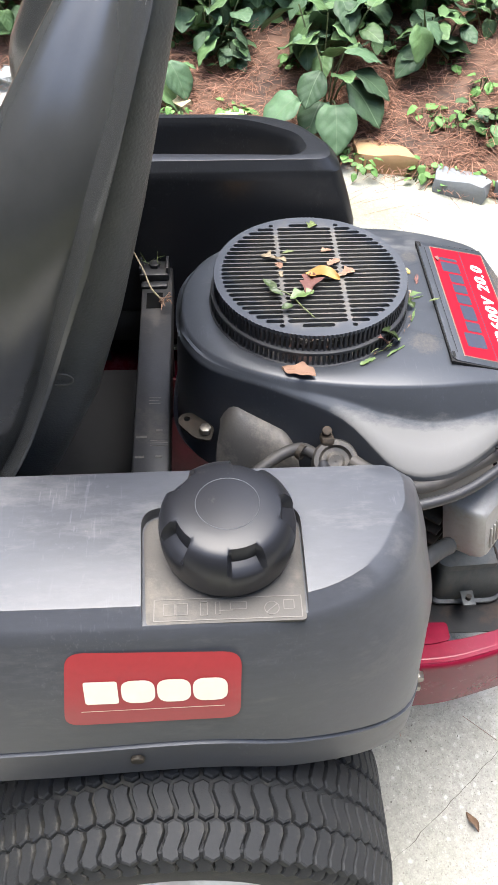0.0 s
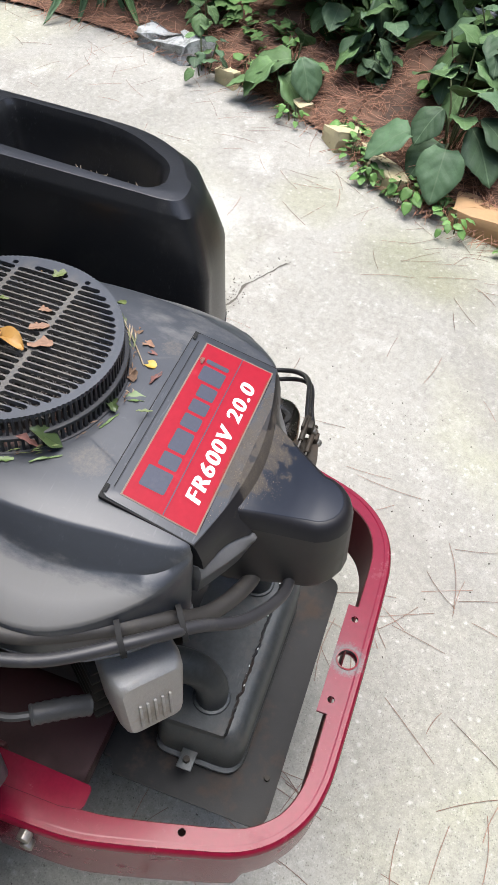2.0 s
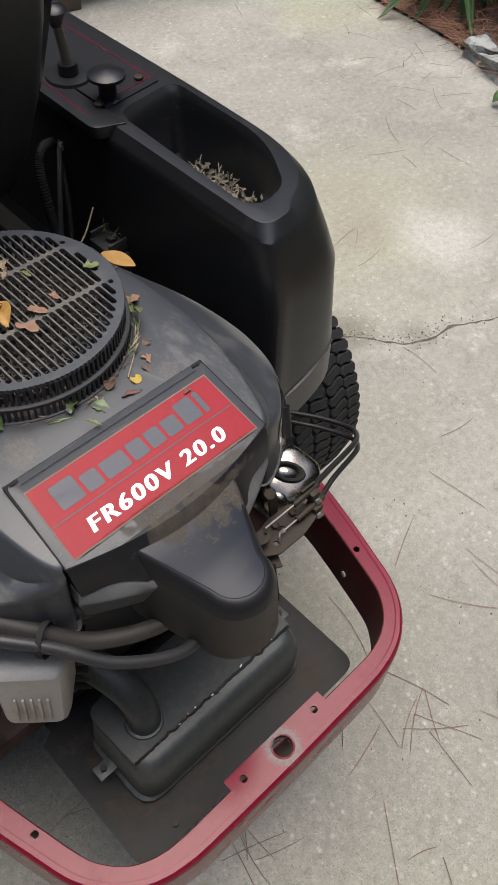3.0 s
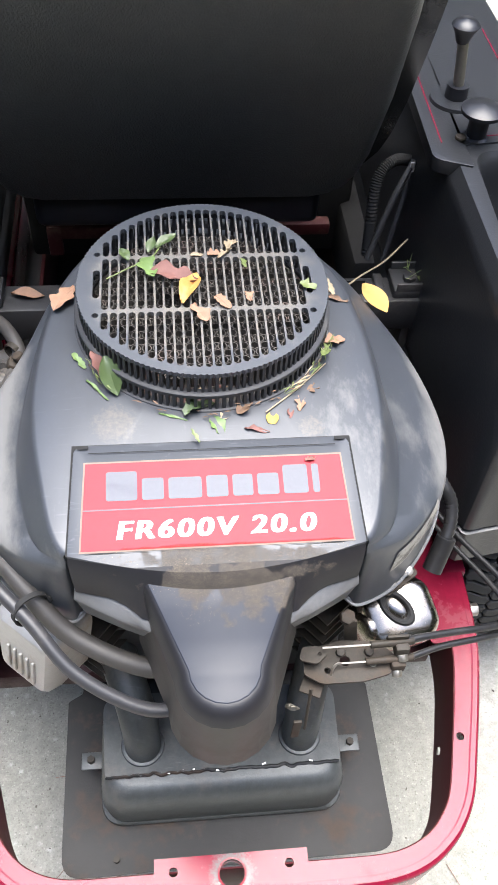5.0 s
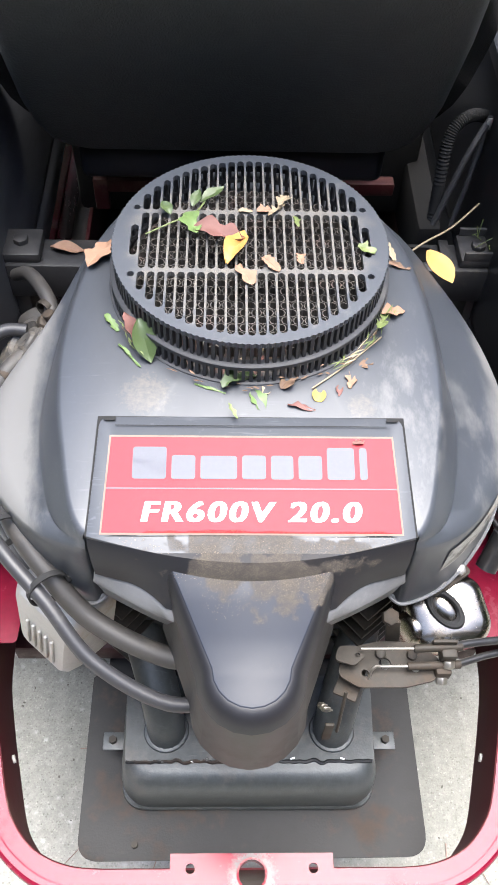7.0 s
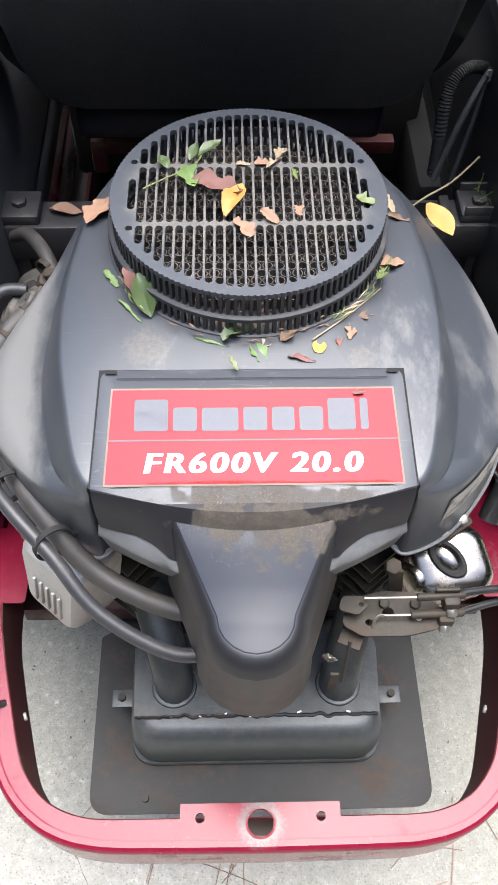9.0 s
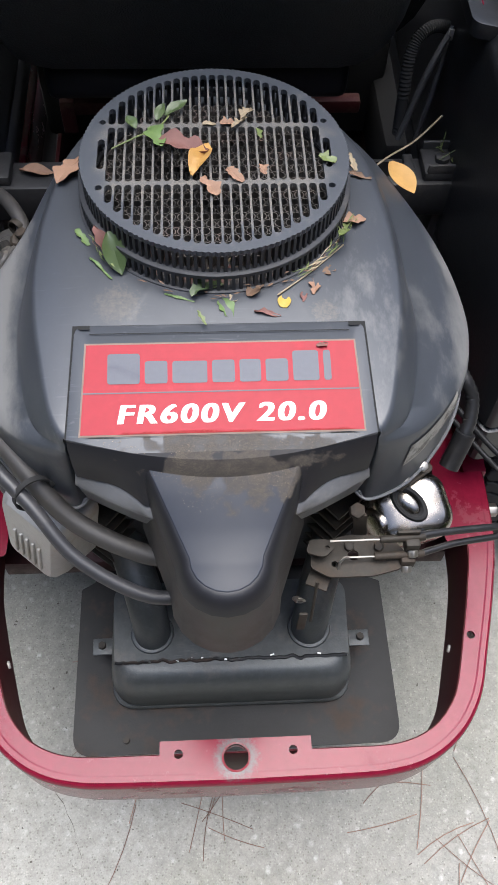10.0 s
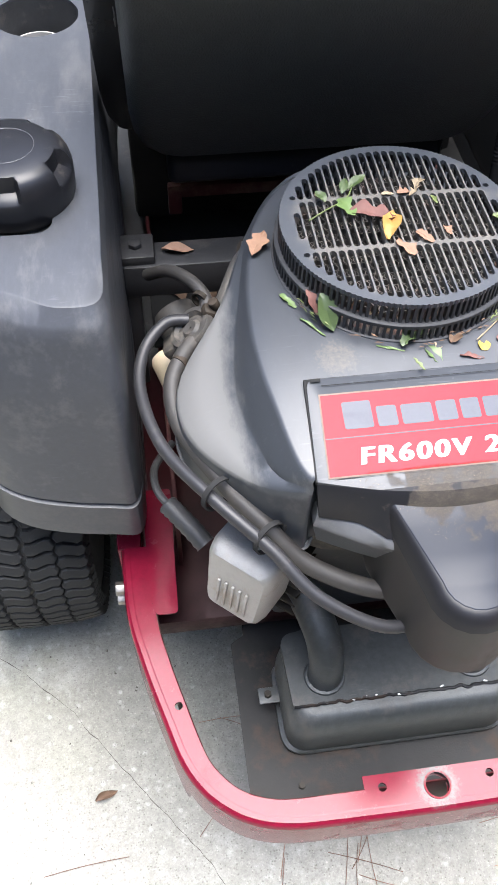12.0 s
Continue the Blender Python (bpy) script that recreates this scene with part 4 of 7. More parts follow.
    # model number
    def glyph_mesh(text):
        cu = bpy.data.curves.new("model_text", "FONT")
        cu.body, cu.size, cu.shear, cu.offset, cu.extrude, cu.space_character = text, .0275, 0.15, .0002, .0001, 1.2
        tmp = new("model_text", cu)
        bpy.context.view_layer.update()
        me = bpy.data.meshes.new_from_object(tmp.evaluated_get(bpy.context.evaluated_depsgraph_get()))
        bpy.data.objects.remove(tmp)
        return me
    word = "FR600V 20.0"
    xs = [v.co.x for v in glyph_mesh(word).vertices]
    mid, wide = (min(xs) + max(xs)) / 2, max(xs) - min(xs)
    for k, ch in enumerate(word):
        if ch == " ":
            continue
        me = glyph_mesh(ch)
        end = max(v.co.x for v in glyph_mesh(word[:k + 1]).vertices) - max(v.co.x for v in me.vertices)
        for v in me.vertices:
            v.co = Vector(on_lid((v.co.x + end - mid) * .159 / wide, .1795 + v.co.y * .0208 / .0275, .0013 + v.co.z))
        bold = bmesh.new()
        for shift, lift in ((-.0009, 0), (-.0003, .00004), (.0003, .00008), (.0009, .00012)):
            n = len(bold.verts)
            bold.from_mesh(me)
            bold.verts.ensure_lookup_table()
            bmesh.ops.translate(bold, verts=bold.verts[n:], vec=(shift, 0, lift))
        part("model_letter", bold, M_WHITE, cover, smooth=False)
    # raised letters on the grip ledge
    def on_ledge(u, v):
        x = .068 + .034 * u
        k = math.sin(math.pi * (x / .118 + 1) / 2)
        yt, yl = .164 - .017 * k, .160 - .045 * k
        f = .3 + .3 * v
        return (EX + x, yl + (yt - yl) * f, .6985 + .0135 * f + .0006)
    word = "LIFT HERE"
    xs = [v.co.x for v in glyph_mesh(word).vertices]
    for k, ch in enumerate(word):
        if ch == " ":
            continue
        me = glyph_mesh(ch)
        end = max(v.co.x for v in glyph_mesh(word[:k + 1]).vertices) - max(v.co.x for v in me.vertices)
        for v in me.vertices:
            v.co = Vector(on_ledge((v.co.x + end - min(xs)) / (max(xs) - min(xs)), v.co.y / .02))
        me.materials.append(M_LEDGE)
        t = new("ledge_letter", me)
        t.parent = cover
    return cover


def muffler():
    m = rounded([(-.139, .086), (.14, .086), (.14, .202), (-.139, .202)], [.03, .03, .02, .02])
    def lev(s, z, dy=0):
        return [(p.x * s, .14 + (p.y - .14) * s + dy, z) for p in m]
    low = loft([lev(1.02, .2705), lev(1.025, .272), lev(1.02, .2745), lev(.982, .277), lev(.99, .284), lev(1.0, .298), lev(1.0, .316), lev(.99, .334), lev(.965, .35, .003), lev(.93, .3595, .007), lev(.88, .3632, .012)])
    body = part("muffler", low, M_MUFFLER, mower, "blackened steel muffler box with welded seam")
    part("upper_shell", plate(rounded([(-.131, .113), (.132, .113), (.136, .204), (-.135, .204)], [.004, .004, .02, .02]), .352, .3652), M_MUFFLER, body)
    # ragged weld seam across the top
    pts = [(-.13 + .26 * k / 60, .113 + .0035 * noise.noise((k * .45, 0, 1)), .3652 + .0012 * noise.noise((k * .7, 3, 1))) for k in range(61)]
    part("weld_seam", tube(pts, .0019, 2, 6), M_SHIELD, body, "rough burnt weld seam")
    r = random.Random(4)
    for k in range(16):
        x = -.115 + .23 * r.random()
        part("paint_flake", box((x, .112 + .004 * r.random(), .3668), (r.uniform(.0015, .005), r.uniform(.0008, .002), .0006), 0, Matrix.Rotation(r.uniform(-.4, .4), 4, "Z")), M_WHITE if k % 3 == 0 else M_DARK, body, smooth=False)
    for x in (-.153, .157):
        part("mounting_tab", box((x * .975, .152, .303), (.03, .02, .003), .001), M_MUFFLER, body)
        part("bolt", rod((x, .152, .304), (x, .152, .311), .0045, seg=6), M_STEEL, body)
    for s in (-1, 1):
        pts = [(s * .13, .3, .47), (s * .115, .23, .465), (s * .095, .17, .44), (s * .089, .148, .40), (s * .089, .146, .35)]
        part("exhaust_pipe", tube(pts, .0205, 6, 16), M_MUFFLER, body, "sooty exhaust pipe")
        part("pipe_collar", rod((s * .089, .146, .36), (s * .089, .146, .3685), .0245, seg=24, b_w=.003), M_MUFFLER, body)
    sh = plate(rounded([(-.188, .034), (.2, .037), (.198, .24), (.17, .25), (.17, .36), (-.17, .36), (-.17, .25), (-.188, .24)], [.024, .024, .003, .003, .003, .003, .003, .003]), .262, .265)
    part("heat_shield", sh, M_SHIELD, mower, "flat heat-stained steel plate under the muffler")
    part("bolt", rod((-.125, .05, .265), (-.125, .05, .27), .004, seg=6), M_STEEL, body)
    return body


def rear_bumper():
    half_out = [(0, -.021), (.125, -.0195), (.163, -.0165), (.191, -.0095), (.216, .0035), (.2405, .0255), (.26, .057), (.2755, .105), (.2945, .171), (.308, .234), (.311, .32)]
    half_in = [(.281, .32), (.278, .225), (.267, .168), (.253, .115), (.2395, .068), (.229, .046), (.211, .0255), (.191, .0135), (.167, .0065), (.14, .0045), (.077, .0045), (.077, .018), (0, .018)]
    o = [(p.x, p.y) for p in spline([(x, y, 0) for x, y in half_out], 6)]
    bend = [(p.x, p.y) for p in spline([(x, y, 0) for x, y in half_in[:10]], 4)]
    half_in = bend + half_in[10:]
    outline = o + half_in + [(-x, y) for x, y in reversed(half_in[:-1])] + [(-x, y) for x, y in reversed(o[1:])]
    holes = [(0, 0, .0125), (-.058, .005, .0045), (.058, .005, .0045), (-.261, .117, .0045), (.261, .117, .0045)]
    top = part("rear_bumper", plate(outline, .404, .408, holes, 20), M_RED, mower, "red painted channel-section rear frame rail, scuffed", smooth=False)
    # web that hangs from the outer edge, rounded over at the top
    both = [(-x, y) for x, y in reversed(o[1:])] + o
    n = len(both)
    def off(i, d):
        a, b = Vector(both[max(0, i - 1)]), Vector(both[min(n - 1, i + 1)])
        t = (b - a).normalized()
        return both[i][0] + t.y * d, both[i][1] - t.x * d
    rings = []
    for i in range(n):
        w = .115 if both[i][1] > .05 else .078
        ring = []
        for d, z in ((-.007, .4082), (-.002, .4076), (.002, .4055), (.0042, .4015), (.0048, .396), (.0035, .404 - w), (-.0005, .404 - w), (.0005, .40), (-.004, .4045)):
            x, y = off(i, d)
            ring.append((x, y, z))
        rings.append(ring)
    part("web", loft(rings), M_RED, top)
    inner = [(-x, y) for x, y in bend] + [(-.1, .0045), (0, .0045), (.1, .0045)] + [(x, y) for x, y in reversed(bend)]
    m2 = len(inner)
    rings = []
    for i, (x, y) in enumerate(inner):
        a, b = Vector(inner[max(0, i - 1)]), Vector(inner[min(m2 - 1, i + 1)])
        tt = (b - a).normalized()
        nx, ny = -tt.y, tt.x
        rings.append([(x + nx * d, y + ny * d, z) for d, z in ((-.0005, .4075), (.0012, .4065), (.0018, .403), (.0018, .31), (-.001, .31), (-.001, .403))])
    part("inner_web", loft(rings), M_RED_DULL, top, "dirty inner face of bumper, shade put into its dark red")
    # pale discs: bright ground behind the holes put into their colour
    for x, y, r in ((-.05, .008, .0045), (0, .008, .008), (.05, .008, .0045)):
        part("hole_shadow", rod((x, .007, .362), (x, .0079, .362), r, seg=16), M_ICON, top)
    for s in (-1, 1):
        part("hole_shadow", rod((s * .2535, .121, .345), (s * .2505, .122, .345), .0045, seg=12), M_ICON, top)
    part("hole_rim", moved(revolve([(.0125, .396), (.0145, .396), (.0145, .409), (.0125, .409)], 24, cap=False), Matrix()), M_BARE, top)
    for s in (-1, 1):
        g = plate(rounded([(s * .252, .226), (s * .278, .226), (s * .283, .25), (s * .285, .40), (s * .248, .40)], .006), .4085, .4105)
        part("gusset_plate", g, M_RED, top)
        part("side_rail", box((s * .305, .75, .36), (.03, .86, .09), .004), M_RED, top)
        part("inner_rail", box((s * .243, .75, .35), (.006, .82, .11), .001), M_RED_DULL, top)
        for y, z in ((.275, .392), (.275, .365)):
            part("bolt", rod((s * .314, y, z), (s * .325, y, z), .0085, seg=6, b_w=.001), M_BOLT, top)
    part("cross_plate", box((0, .478, .31), (.56, .44, .006), .001), M_DECK, top, "dirty red engine deck, shade also in its dark base")
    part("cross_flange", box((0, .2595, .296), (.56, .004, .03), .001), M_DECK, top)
    # unseen dark sheet added to hide bright ground under the tanks
    part("chassis_pan", box((0, 1.2, .29), (.66, 1.5, .006), .001), M_DARK, top)
    return top


def fuel_tank(s, name, label, cap):
    """A moulded side tank. s = -1: the filler side."""
    top = [(s * x, y, z) for x, y, z in ((.29, .347, .787), (.287, .42, .79), (.287, .55, .79), (.288, .75, .79), (.291, 1.0, .79), (.30, 1.3, .78), (.43, 1.3, .78), (.447, 1.0, .79), (.452, .75, .79), (.452, .56, .79), (.445, .455, .788), (.415, .385, .786), (.37, .352, .785), (.325, .34, .785))]
    if s > 0:
        top = [(.28 + (x - .287) * .965, y, z) for x, y, z in top]
    def grow(d, z, tw=1.0):
        out = []
        for x, y, _ in top:
            ax, cy = abs(x), y
            dx = d * (1 if ax > .36 else (-.62 if s > 0 and d < .002 else -.25)) * (1 if ax > .36 else tw)
            dy = -d * max(0, min(1, (.46 - y) / .1))
            out.append((s * (ax + dx), cy + dy, z(ax, y) if callable(z) else z))
        return out
    foot = ((.3, .48), (.36, .487), (.4, .504), (.45, .529), (.5, .545), (.56, .553), (.65, .549), (.75, .54), (1.4, .53))

    def low(lift):
        def at(ax, y):
            if ax <= .33:
                return .47 + lift
            for (y0, a), (y1, b) in zip(foot, foot[1:]):
                if y <= y1:
                    return a + (b - a) * (y - y0) / (y1 - y0) + lift
            return .53 + lift
        return at
    rings = [grow(-.016, .7905), grow(-.0135, .790), grow(-.002, .7775), grow(.0015, .774), grow(.006, .76), grow(.016, .73), grow(.027, .69), grow(.034, low(.075)), grow(.035, low(.068)), grow(.031, low(.066)), grow(.031, low(.062)), grow(.036, low(.06)), grow(.037, low(.004)), grow(.030, low(0))]
    rings = [[tuple(p) for p in spline(r, 5, True)] for r in rings]
    return part(name, loft(rings), M_TANK if cap else M_TRAY, mower, label, angle=42 if cap else 66)


left_tank = fuel_tank(-1, "fuel_tank", "scuffed black plastic fuel tank with red badge", True)
right_tank = fuel_tank(1, "side_console", "black plastic side console with storage tray", False)


def fuel_cap():
    c = Vector((-.372, .523, -.004))
    seg, rings = 180, []
    # radius, height, and the same two inside a grip notch
    for r, z, rn, zn in ((.001, .8465, .001, .8465), (.03, .846, .03, .846), (.0435, .844, .0435, .844), (.047, .843, .0462, .8432), (.051, .8415, .0468, .841), (.0545, .8385, .0472, .8335), (.0575, .8345, .048, .8275), (.0595, .83, .052, .8255), (.0608, .8235, .0592, .8215), (.0612, .8185, .0608, .8185), (.061, .809, .061, .809), (.0605, .80, .0605, .80), (.0585, .79, .0585, .79), (.05, .787, .05, .787)):
        ring = []
        for k in range(seg):
            a = 2 * math.pi * k / seg
            u = (a * 5 / (2 * math.pi) + .791) % 1
            f = max(0, min(1, (.235 - abs(u - .5)) / .045))
            f = f * f * (3 - 2 * f)
            rr, zz = r + f * (rn - r), z + f * (zn - z) + c.z
            ring.append((c.x + rr * math.cos(a), c.y + rr * math.sin(a), zz))
        rings.append(ring)
    cap = part("fuel_cap", loft(rings), M_CAP, left_tank, "black plastic screw cap with grip notches", angle=35)
    part("cap_ring", moved(revolve([(.0274, .8462), (.0278, .8465), (.0282, .8462)], 48, cap=False), Matrix.Translation(c)), M_RING, left_tank)
    part("filler_neck", rod((c.x, c.y, .77), (c.x, c.y, .79), .052, seg=32), M_DARK, left_tank)
    outline = rounded([(-.50, .456), (-.50, .597), (-.335, .603), (-.335, .455)], [.003, .003, .022, .022])
    cut(left_tank, plate(outline, .777, .83))
    pad = plate(rounded([(-.4505, .4575), (-.4505, .5955), (-.3365, .6015), (-.3365, .4565)], [.004, .004, .022, .022]), .7745, .7773)
    part("filler_pad", pad, M_PAD, left_tank, "dusty recessed pad round filler")
    def mark(x, y, sx, sy):
        part("pictogram_bar", box((x, y, .7777), (sx, sy, .0004)), M_ICON_DIM, left_tank, smooth=False)

    def outline_mark(x, y, sx, sy):
        for d in (-1, 1):
            mark(x + d * sx / 2, y, .0006, sy)
            mark(x, y + d * sy / 2, sx, .0006)
    outline_mark(-.4365, .576, .011, .010)
    outline_mark(-.4365, .565, .011, .010)
    outline_mark(-.4365, .546, .013, .006)
    outline_mark(-.4365, .534, .012, .004)
    outline_mark(-.4345, .516, .007, .014)
    mark(-.439, .527, .0008, .012)
    part("pictogram_ring", moved(revolve([(.006, .7775), (.0066, .7775), (.0066, .7779), (.006, .7779)], 24), Matrix.Translation((-.438, .487, 0))), M_ICON_DIM, left_tank)
    part("pictogram_bar", box((-.438, .487, .7777), (.0006, .012, .0004), 0, Matrix.Rotation(radians(40), 4, "Z")), M_ICON_DIM, left_tank, smooth=False)
    outline_mark(-.435, .472, .009, .009)
    for y, x, sy, sx in ((.525, -.4265, .128, .0008), (.525, -.4475, .128, .0008), (.589, -.437, .0008, .021), (.461, -.437, .0008, .021)):
        part("pictogram_border", box((x, y, .7777), (sx, sy, .0004)), M_ICON_DIM, left_tank, smooth=False)
    cut(left_tank, rod((-.356, .868, .72), (-.356, .868, .83), .052, seg=48))
    part("cup_holder", moved(revolve([(.001, .722), (.05, .722), (.0515, .788)], 40, cap=False), Matrix.Translation((-.356, .868, 0))), M_DARK, left_tank)
    part("cup_band", moved(revolve([(.034, .735), (.036, .735), (.036, .75), (.034, .75)], 40), Matrix.Translation((-.36, .87, 0))), M_ICON, left_tank)


fuel_cap()


def badge():
    side = [(.56, .489), (.64, .4858), (.69, .479), (.73, .468), (.76, .458)]

    def on_side(y, z, lift):
        for (z0, x0), (z1, x1) in zip(side, side[1:]):
            if z <= z1:
                return (-(x0 + (x1 - x0) * (z - z0) / (z1 - z0)) - lift, y, z)

    def flat(name, pts, lift, mat, label=""):
        bm = bmesh.new()
        bm.faces.new([bm.verts.new((0, p[0], p[1] + .008)) for p in pts])
        for z in (.67, .69, .71, .73):
            bmesh.ops.bisect_plane(bm, geom=[*bm.verts, *bm.edges, *bm.faces], plane_co=(0, 0, z), plane_no=(0, 0, 1))
        for v in bm.verts:
            v.co = on_side(v.co.y, v.co.z, lift)
        return part(name, bm, mat, left_tank, label)
    flat("badge", rounded([(.667, .747), (.514, .742), (.516, .656), (.678, .653)], .016), .0022, M_BADGE, "red rounded maker's badge")
    for y, w in ((.655, .03), (.622, .03), (.59, .03), (.558, .031)):
        flat("badge_bar", rounded([(y, .714), (y - w, .714), (y - w, .686), (y, .686)], [.003, .003, .003, .003] if y > .65 else .011), .003, M_CREAM)
    flat("badge_line", [(.66, .676), (.53, .678), (.53, .6772), (.66, .6752)], .003, M_CREAM)
    part("screw", rod((-.489, .617, .59), (-.494, .617, .59), .007, seg=12, b_w=.001), M_STEEL, left_tank)


badge()
shroud = engine_shroud()
blower_housing()
intake_screen()
air_cover()
muffler()
rear_bumper()


def wheel(s):
    w = thing("rear_wheel", "", "")
    w.parent = mower
    w["label"] = "wide black turf tyre on a pale rim"
    cx, cy, R = -.464 if s < 0 else .442, .586, .26
    w.location = (cx, cy, R)
    m = Matrix.Rotation(radians(90), 4, "Y")
    half = [(.104, .062), (.118, .078), (.15, .092), (.185, .0955), (.212, .0945), (.232, .09), (.244, .08), (.2515, .06), (.2535, .03)]
    prof = [(r, -x) for r, x in half] + [(.254, 0)] + [(r, x) for r, x in reversed(half)]
    part("tyre", moved(revolve(prof, 96), m), M_RUBBER, w)
    part("rim", moved(revolve([(.02, -.02), (.06, -.02), (.08, -.04), (.108, -.055), (.108, .055), (.08, .04), (.06, .02), (.02, .02)], 48), m), M_RIM, w)
    # tread blocks: bent bars that interlock row by row, with a fine cut across each
    spine = [(-.0165, .0022), (-.009, .0034), (0, 0), (.009, -.0034), (.0165, -.0022)]
    pts = [(-.0205, .0014)] + [(x, y - .0083) for x, y in spine] + [(.0205, -.0014)] + [(x, y + .0083) for x, y in reversed(spine)]
    bm = loft([[(x * k, y * k, z) for x, y in pts] for k, z in ((1.04, -.005), (1.0, .0045), (.9, .0062))])
    lug = loft([[(x * .8 * k, y * k, z) for x, y in pts] for k, z in ((1.04, -.006), (1.0, .0035), (.88, .005))])
    meshes, rest = {}, bmesh.new()
    n = 76
    rows = [(x, .254 - .0045 * (abs(x) / .084) ** 4, 0.0 if abs(x) < .05 else x * 2.2, "tread_block", bm) for x in (-.0805, -.042, 0, .042, .0805)]
    rows += [(sg * .0935, .2355, sg * 1.12, "shoulder_lug", lug) for sg in (-1, 1)]
    for i, (x, r, lean, name, shape) in enumerate(rows):
        for k in range(n):
            a = 2 * math.pi * (k + .5 * (i % 2)) / n
            mm = Matrix.Rotation(a, 4, "X") @ Matrix.Translation((x, 0, r)) @ Matrix.Rotation(lean, 4, "Y") @ Matrix.Diagonal((-1 if i % 2 else 1, 1, 1, 1))
            if name in meshes and math.cos(a) < -.2:
                # the far side, turned to the ground, in one mesh
                seen = len(rest.verts)
                rest.from_mesh(meshes[name])
                rest.verts.ensure_lookup_table()
                bmesh.ops.transform(rest, matrix=mm, verts=rest.verts[seen:])
            elif name in meshes:
                shared(name, meshes[name], w, mm)
            else:
                o = part(name, shape, M_RUBBER, w, smooth=False)
                meshes[name] = o.data
                o.matrix_basis = mm
    tagged(part("lower_tread", rest, M_RUBBER, w, smooth=False), kind="stuff")
    return w


wheel(-1)
wheel(1)


def seat():
    st = thing("driver_seat", "", "")
    st.parent = mower
    st["label"] = "high-backed black vinyl driver seat in moulded shell"

    def sec(z, w, y, t, r=.03):
        out = rounded([(-w, y + .016), (-w * .95, y), (w * .95, y), (w, y + .016), (w, y + t), (-w, y + t)], [.012, .02, .02, .012, r, r], 5) if r < .02 else \
            rounded([(-w * .96, y), (w * .96, y), (w, y + t * .3), (w * .99, y + t * .75), (w * .86, y + t), (-w * .86, y + t), (-w * .99, y + t * .75), (-w, y + t * .3)], .05, 5)
        return [(p.x, p.y, z) for p in out]
    rake = [(.6, .77), (.66, .742), (.70, .722), (.75, .692), (.816, .656), (.89, .626), (1.02, .589), (1.2, .547), (1.4, .5)]
    rim = [(.6, .055), (.77, .056), (.89, .053), (1.03, .037), (1.12, .028), (1.2, .021), (1.4, .018)]

    def along(table, z):
        for (z0, a), (z1, b) in zip(table, table[1:]):
            if z <= z1:
                return a + (b - a) * (z - z0) / (z1 - z0)

    def lean(z):
        return along(rake, z)
    rows = [(.665, .2), (.671, .222), (.684, .238), (.71, .248), (.75, .252), (.85, .253), (.95, .254), (1.05, .252), (1.15, .247), (1.22, .232), (1.25, .2), (1.262, .15)]
    part("shell", loft([sec(z, w, lean(z), along(rim, z), .006) for z, w in rows]), M_SHELL, st, "textured black plastic rear shell")
    edge = [(v[0], v[1]) for v in rows]
    rows = [(.68, .2, .1), (.70, .235, .11), (.74, .256, .118), (.8, .265, .125), (.9, .27, .14), (.985, .27, .16), (1.04, .263, .15), (1.08, .249, .134), (1.12, .228, .115), (1.16, .2, .096), (1.2, .168, .074), (1.23, .14, .058), (1.245, .12, .047), (1.255, .1, .04)]

    def pad(z, w, d):
        # side bolsters stand proud of the middle of the backrest
        y0 = lean(z) + along(rim, z) - .004
        y0 = min(y0, lean(z) + d - .012)
        y = lean(z) + d
        w *= .945
        ws = along(edge, z) * .99
        half = [(ws, y0), (ws * .45 + w * .59, y0 + (y - y0) * .16), (w * 1.06, y0 + (y - y0) * .45), (w * 1.03, y0 + (y - y0) * .78), (w * .94, y), (w * .82, y - .006), (w * .64, y0 + (y - y0) * .72), (w * .3, y0 + (y - y0) * .66)]
        out = [tuple(p) for p in spline([(x, yy, z) for x, yy in half] + [(-x, yy, z) for x, yy in reversed(half)], 4, True)]
        return out
    part("backrest", loft([pad(*(v.x, v.y, v.z)) for v in spline(rows, 3)]), M_VINYL, st, "padded black vinyl backrest")
    part("seat_cushion", box((0, 1.06, .74), (.52, .5, .13), .045, seg=4), M_VINYL, st)
    part("seat_pan", box((0, .77, .64), (.41, .03, .065), .012, seg=3), M_CAP, st, "black seat pan below the shell")
    # bead along the edge of the shell and its clips
    for s in (-1, 1):
        part("edge_bead", tube([(s * w * 1.012, lean(z) + along(rim, z) - .002, z) for z, w in ((.70, .238), (.78, .25), (.9, .2535), (1.05, .2535), (1.2, .243))], .0014, 5, 6), M_ICON_DIM, st)
        part("clip", tube([(s * .257, .676, .892), (s * .256, .664, .89), (s * .256, .659, .884), (s * .256, .664, .878), (s * .257, .676, .879)], .0008, 5, 6), M_ICON_DIM, st, "pale cover clip")
    st.location = (-.022, 0, 0)
    st.scale = (.92, 1, 1)
    return st


seat()


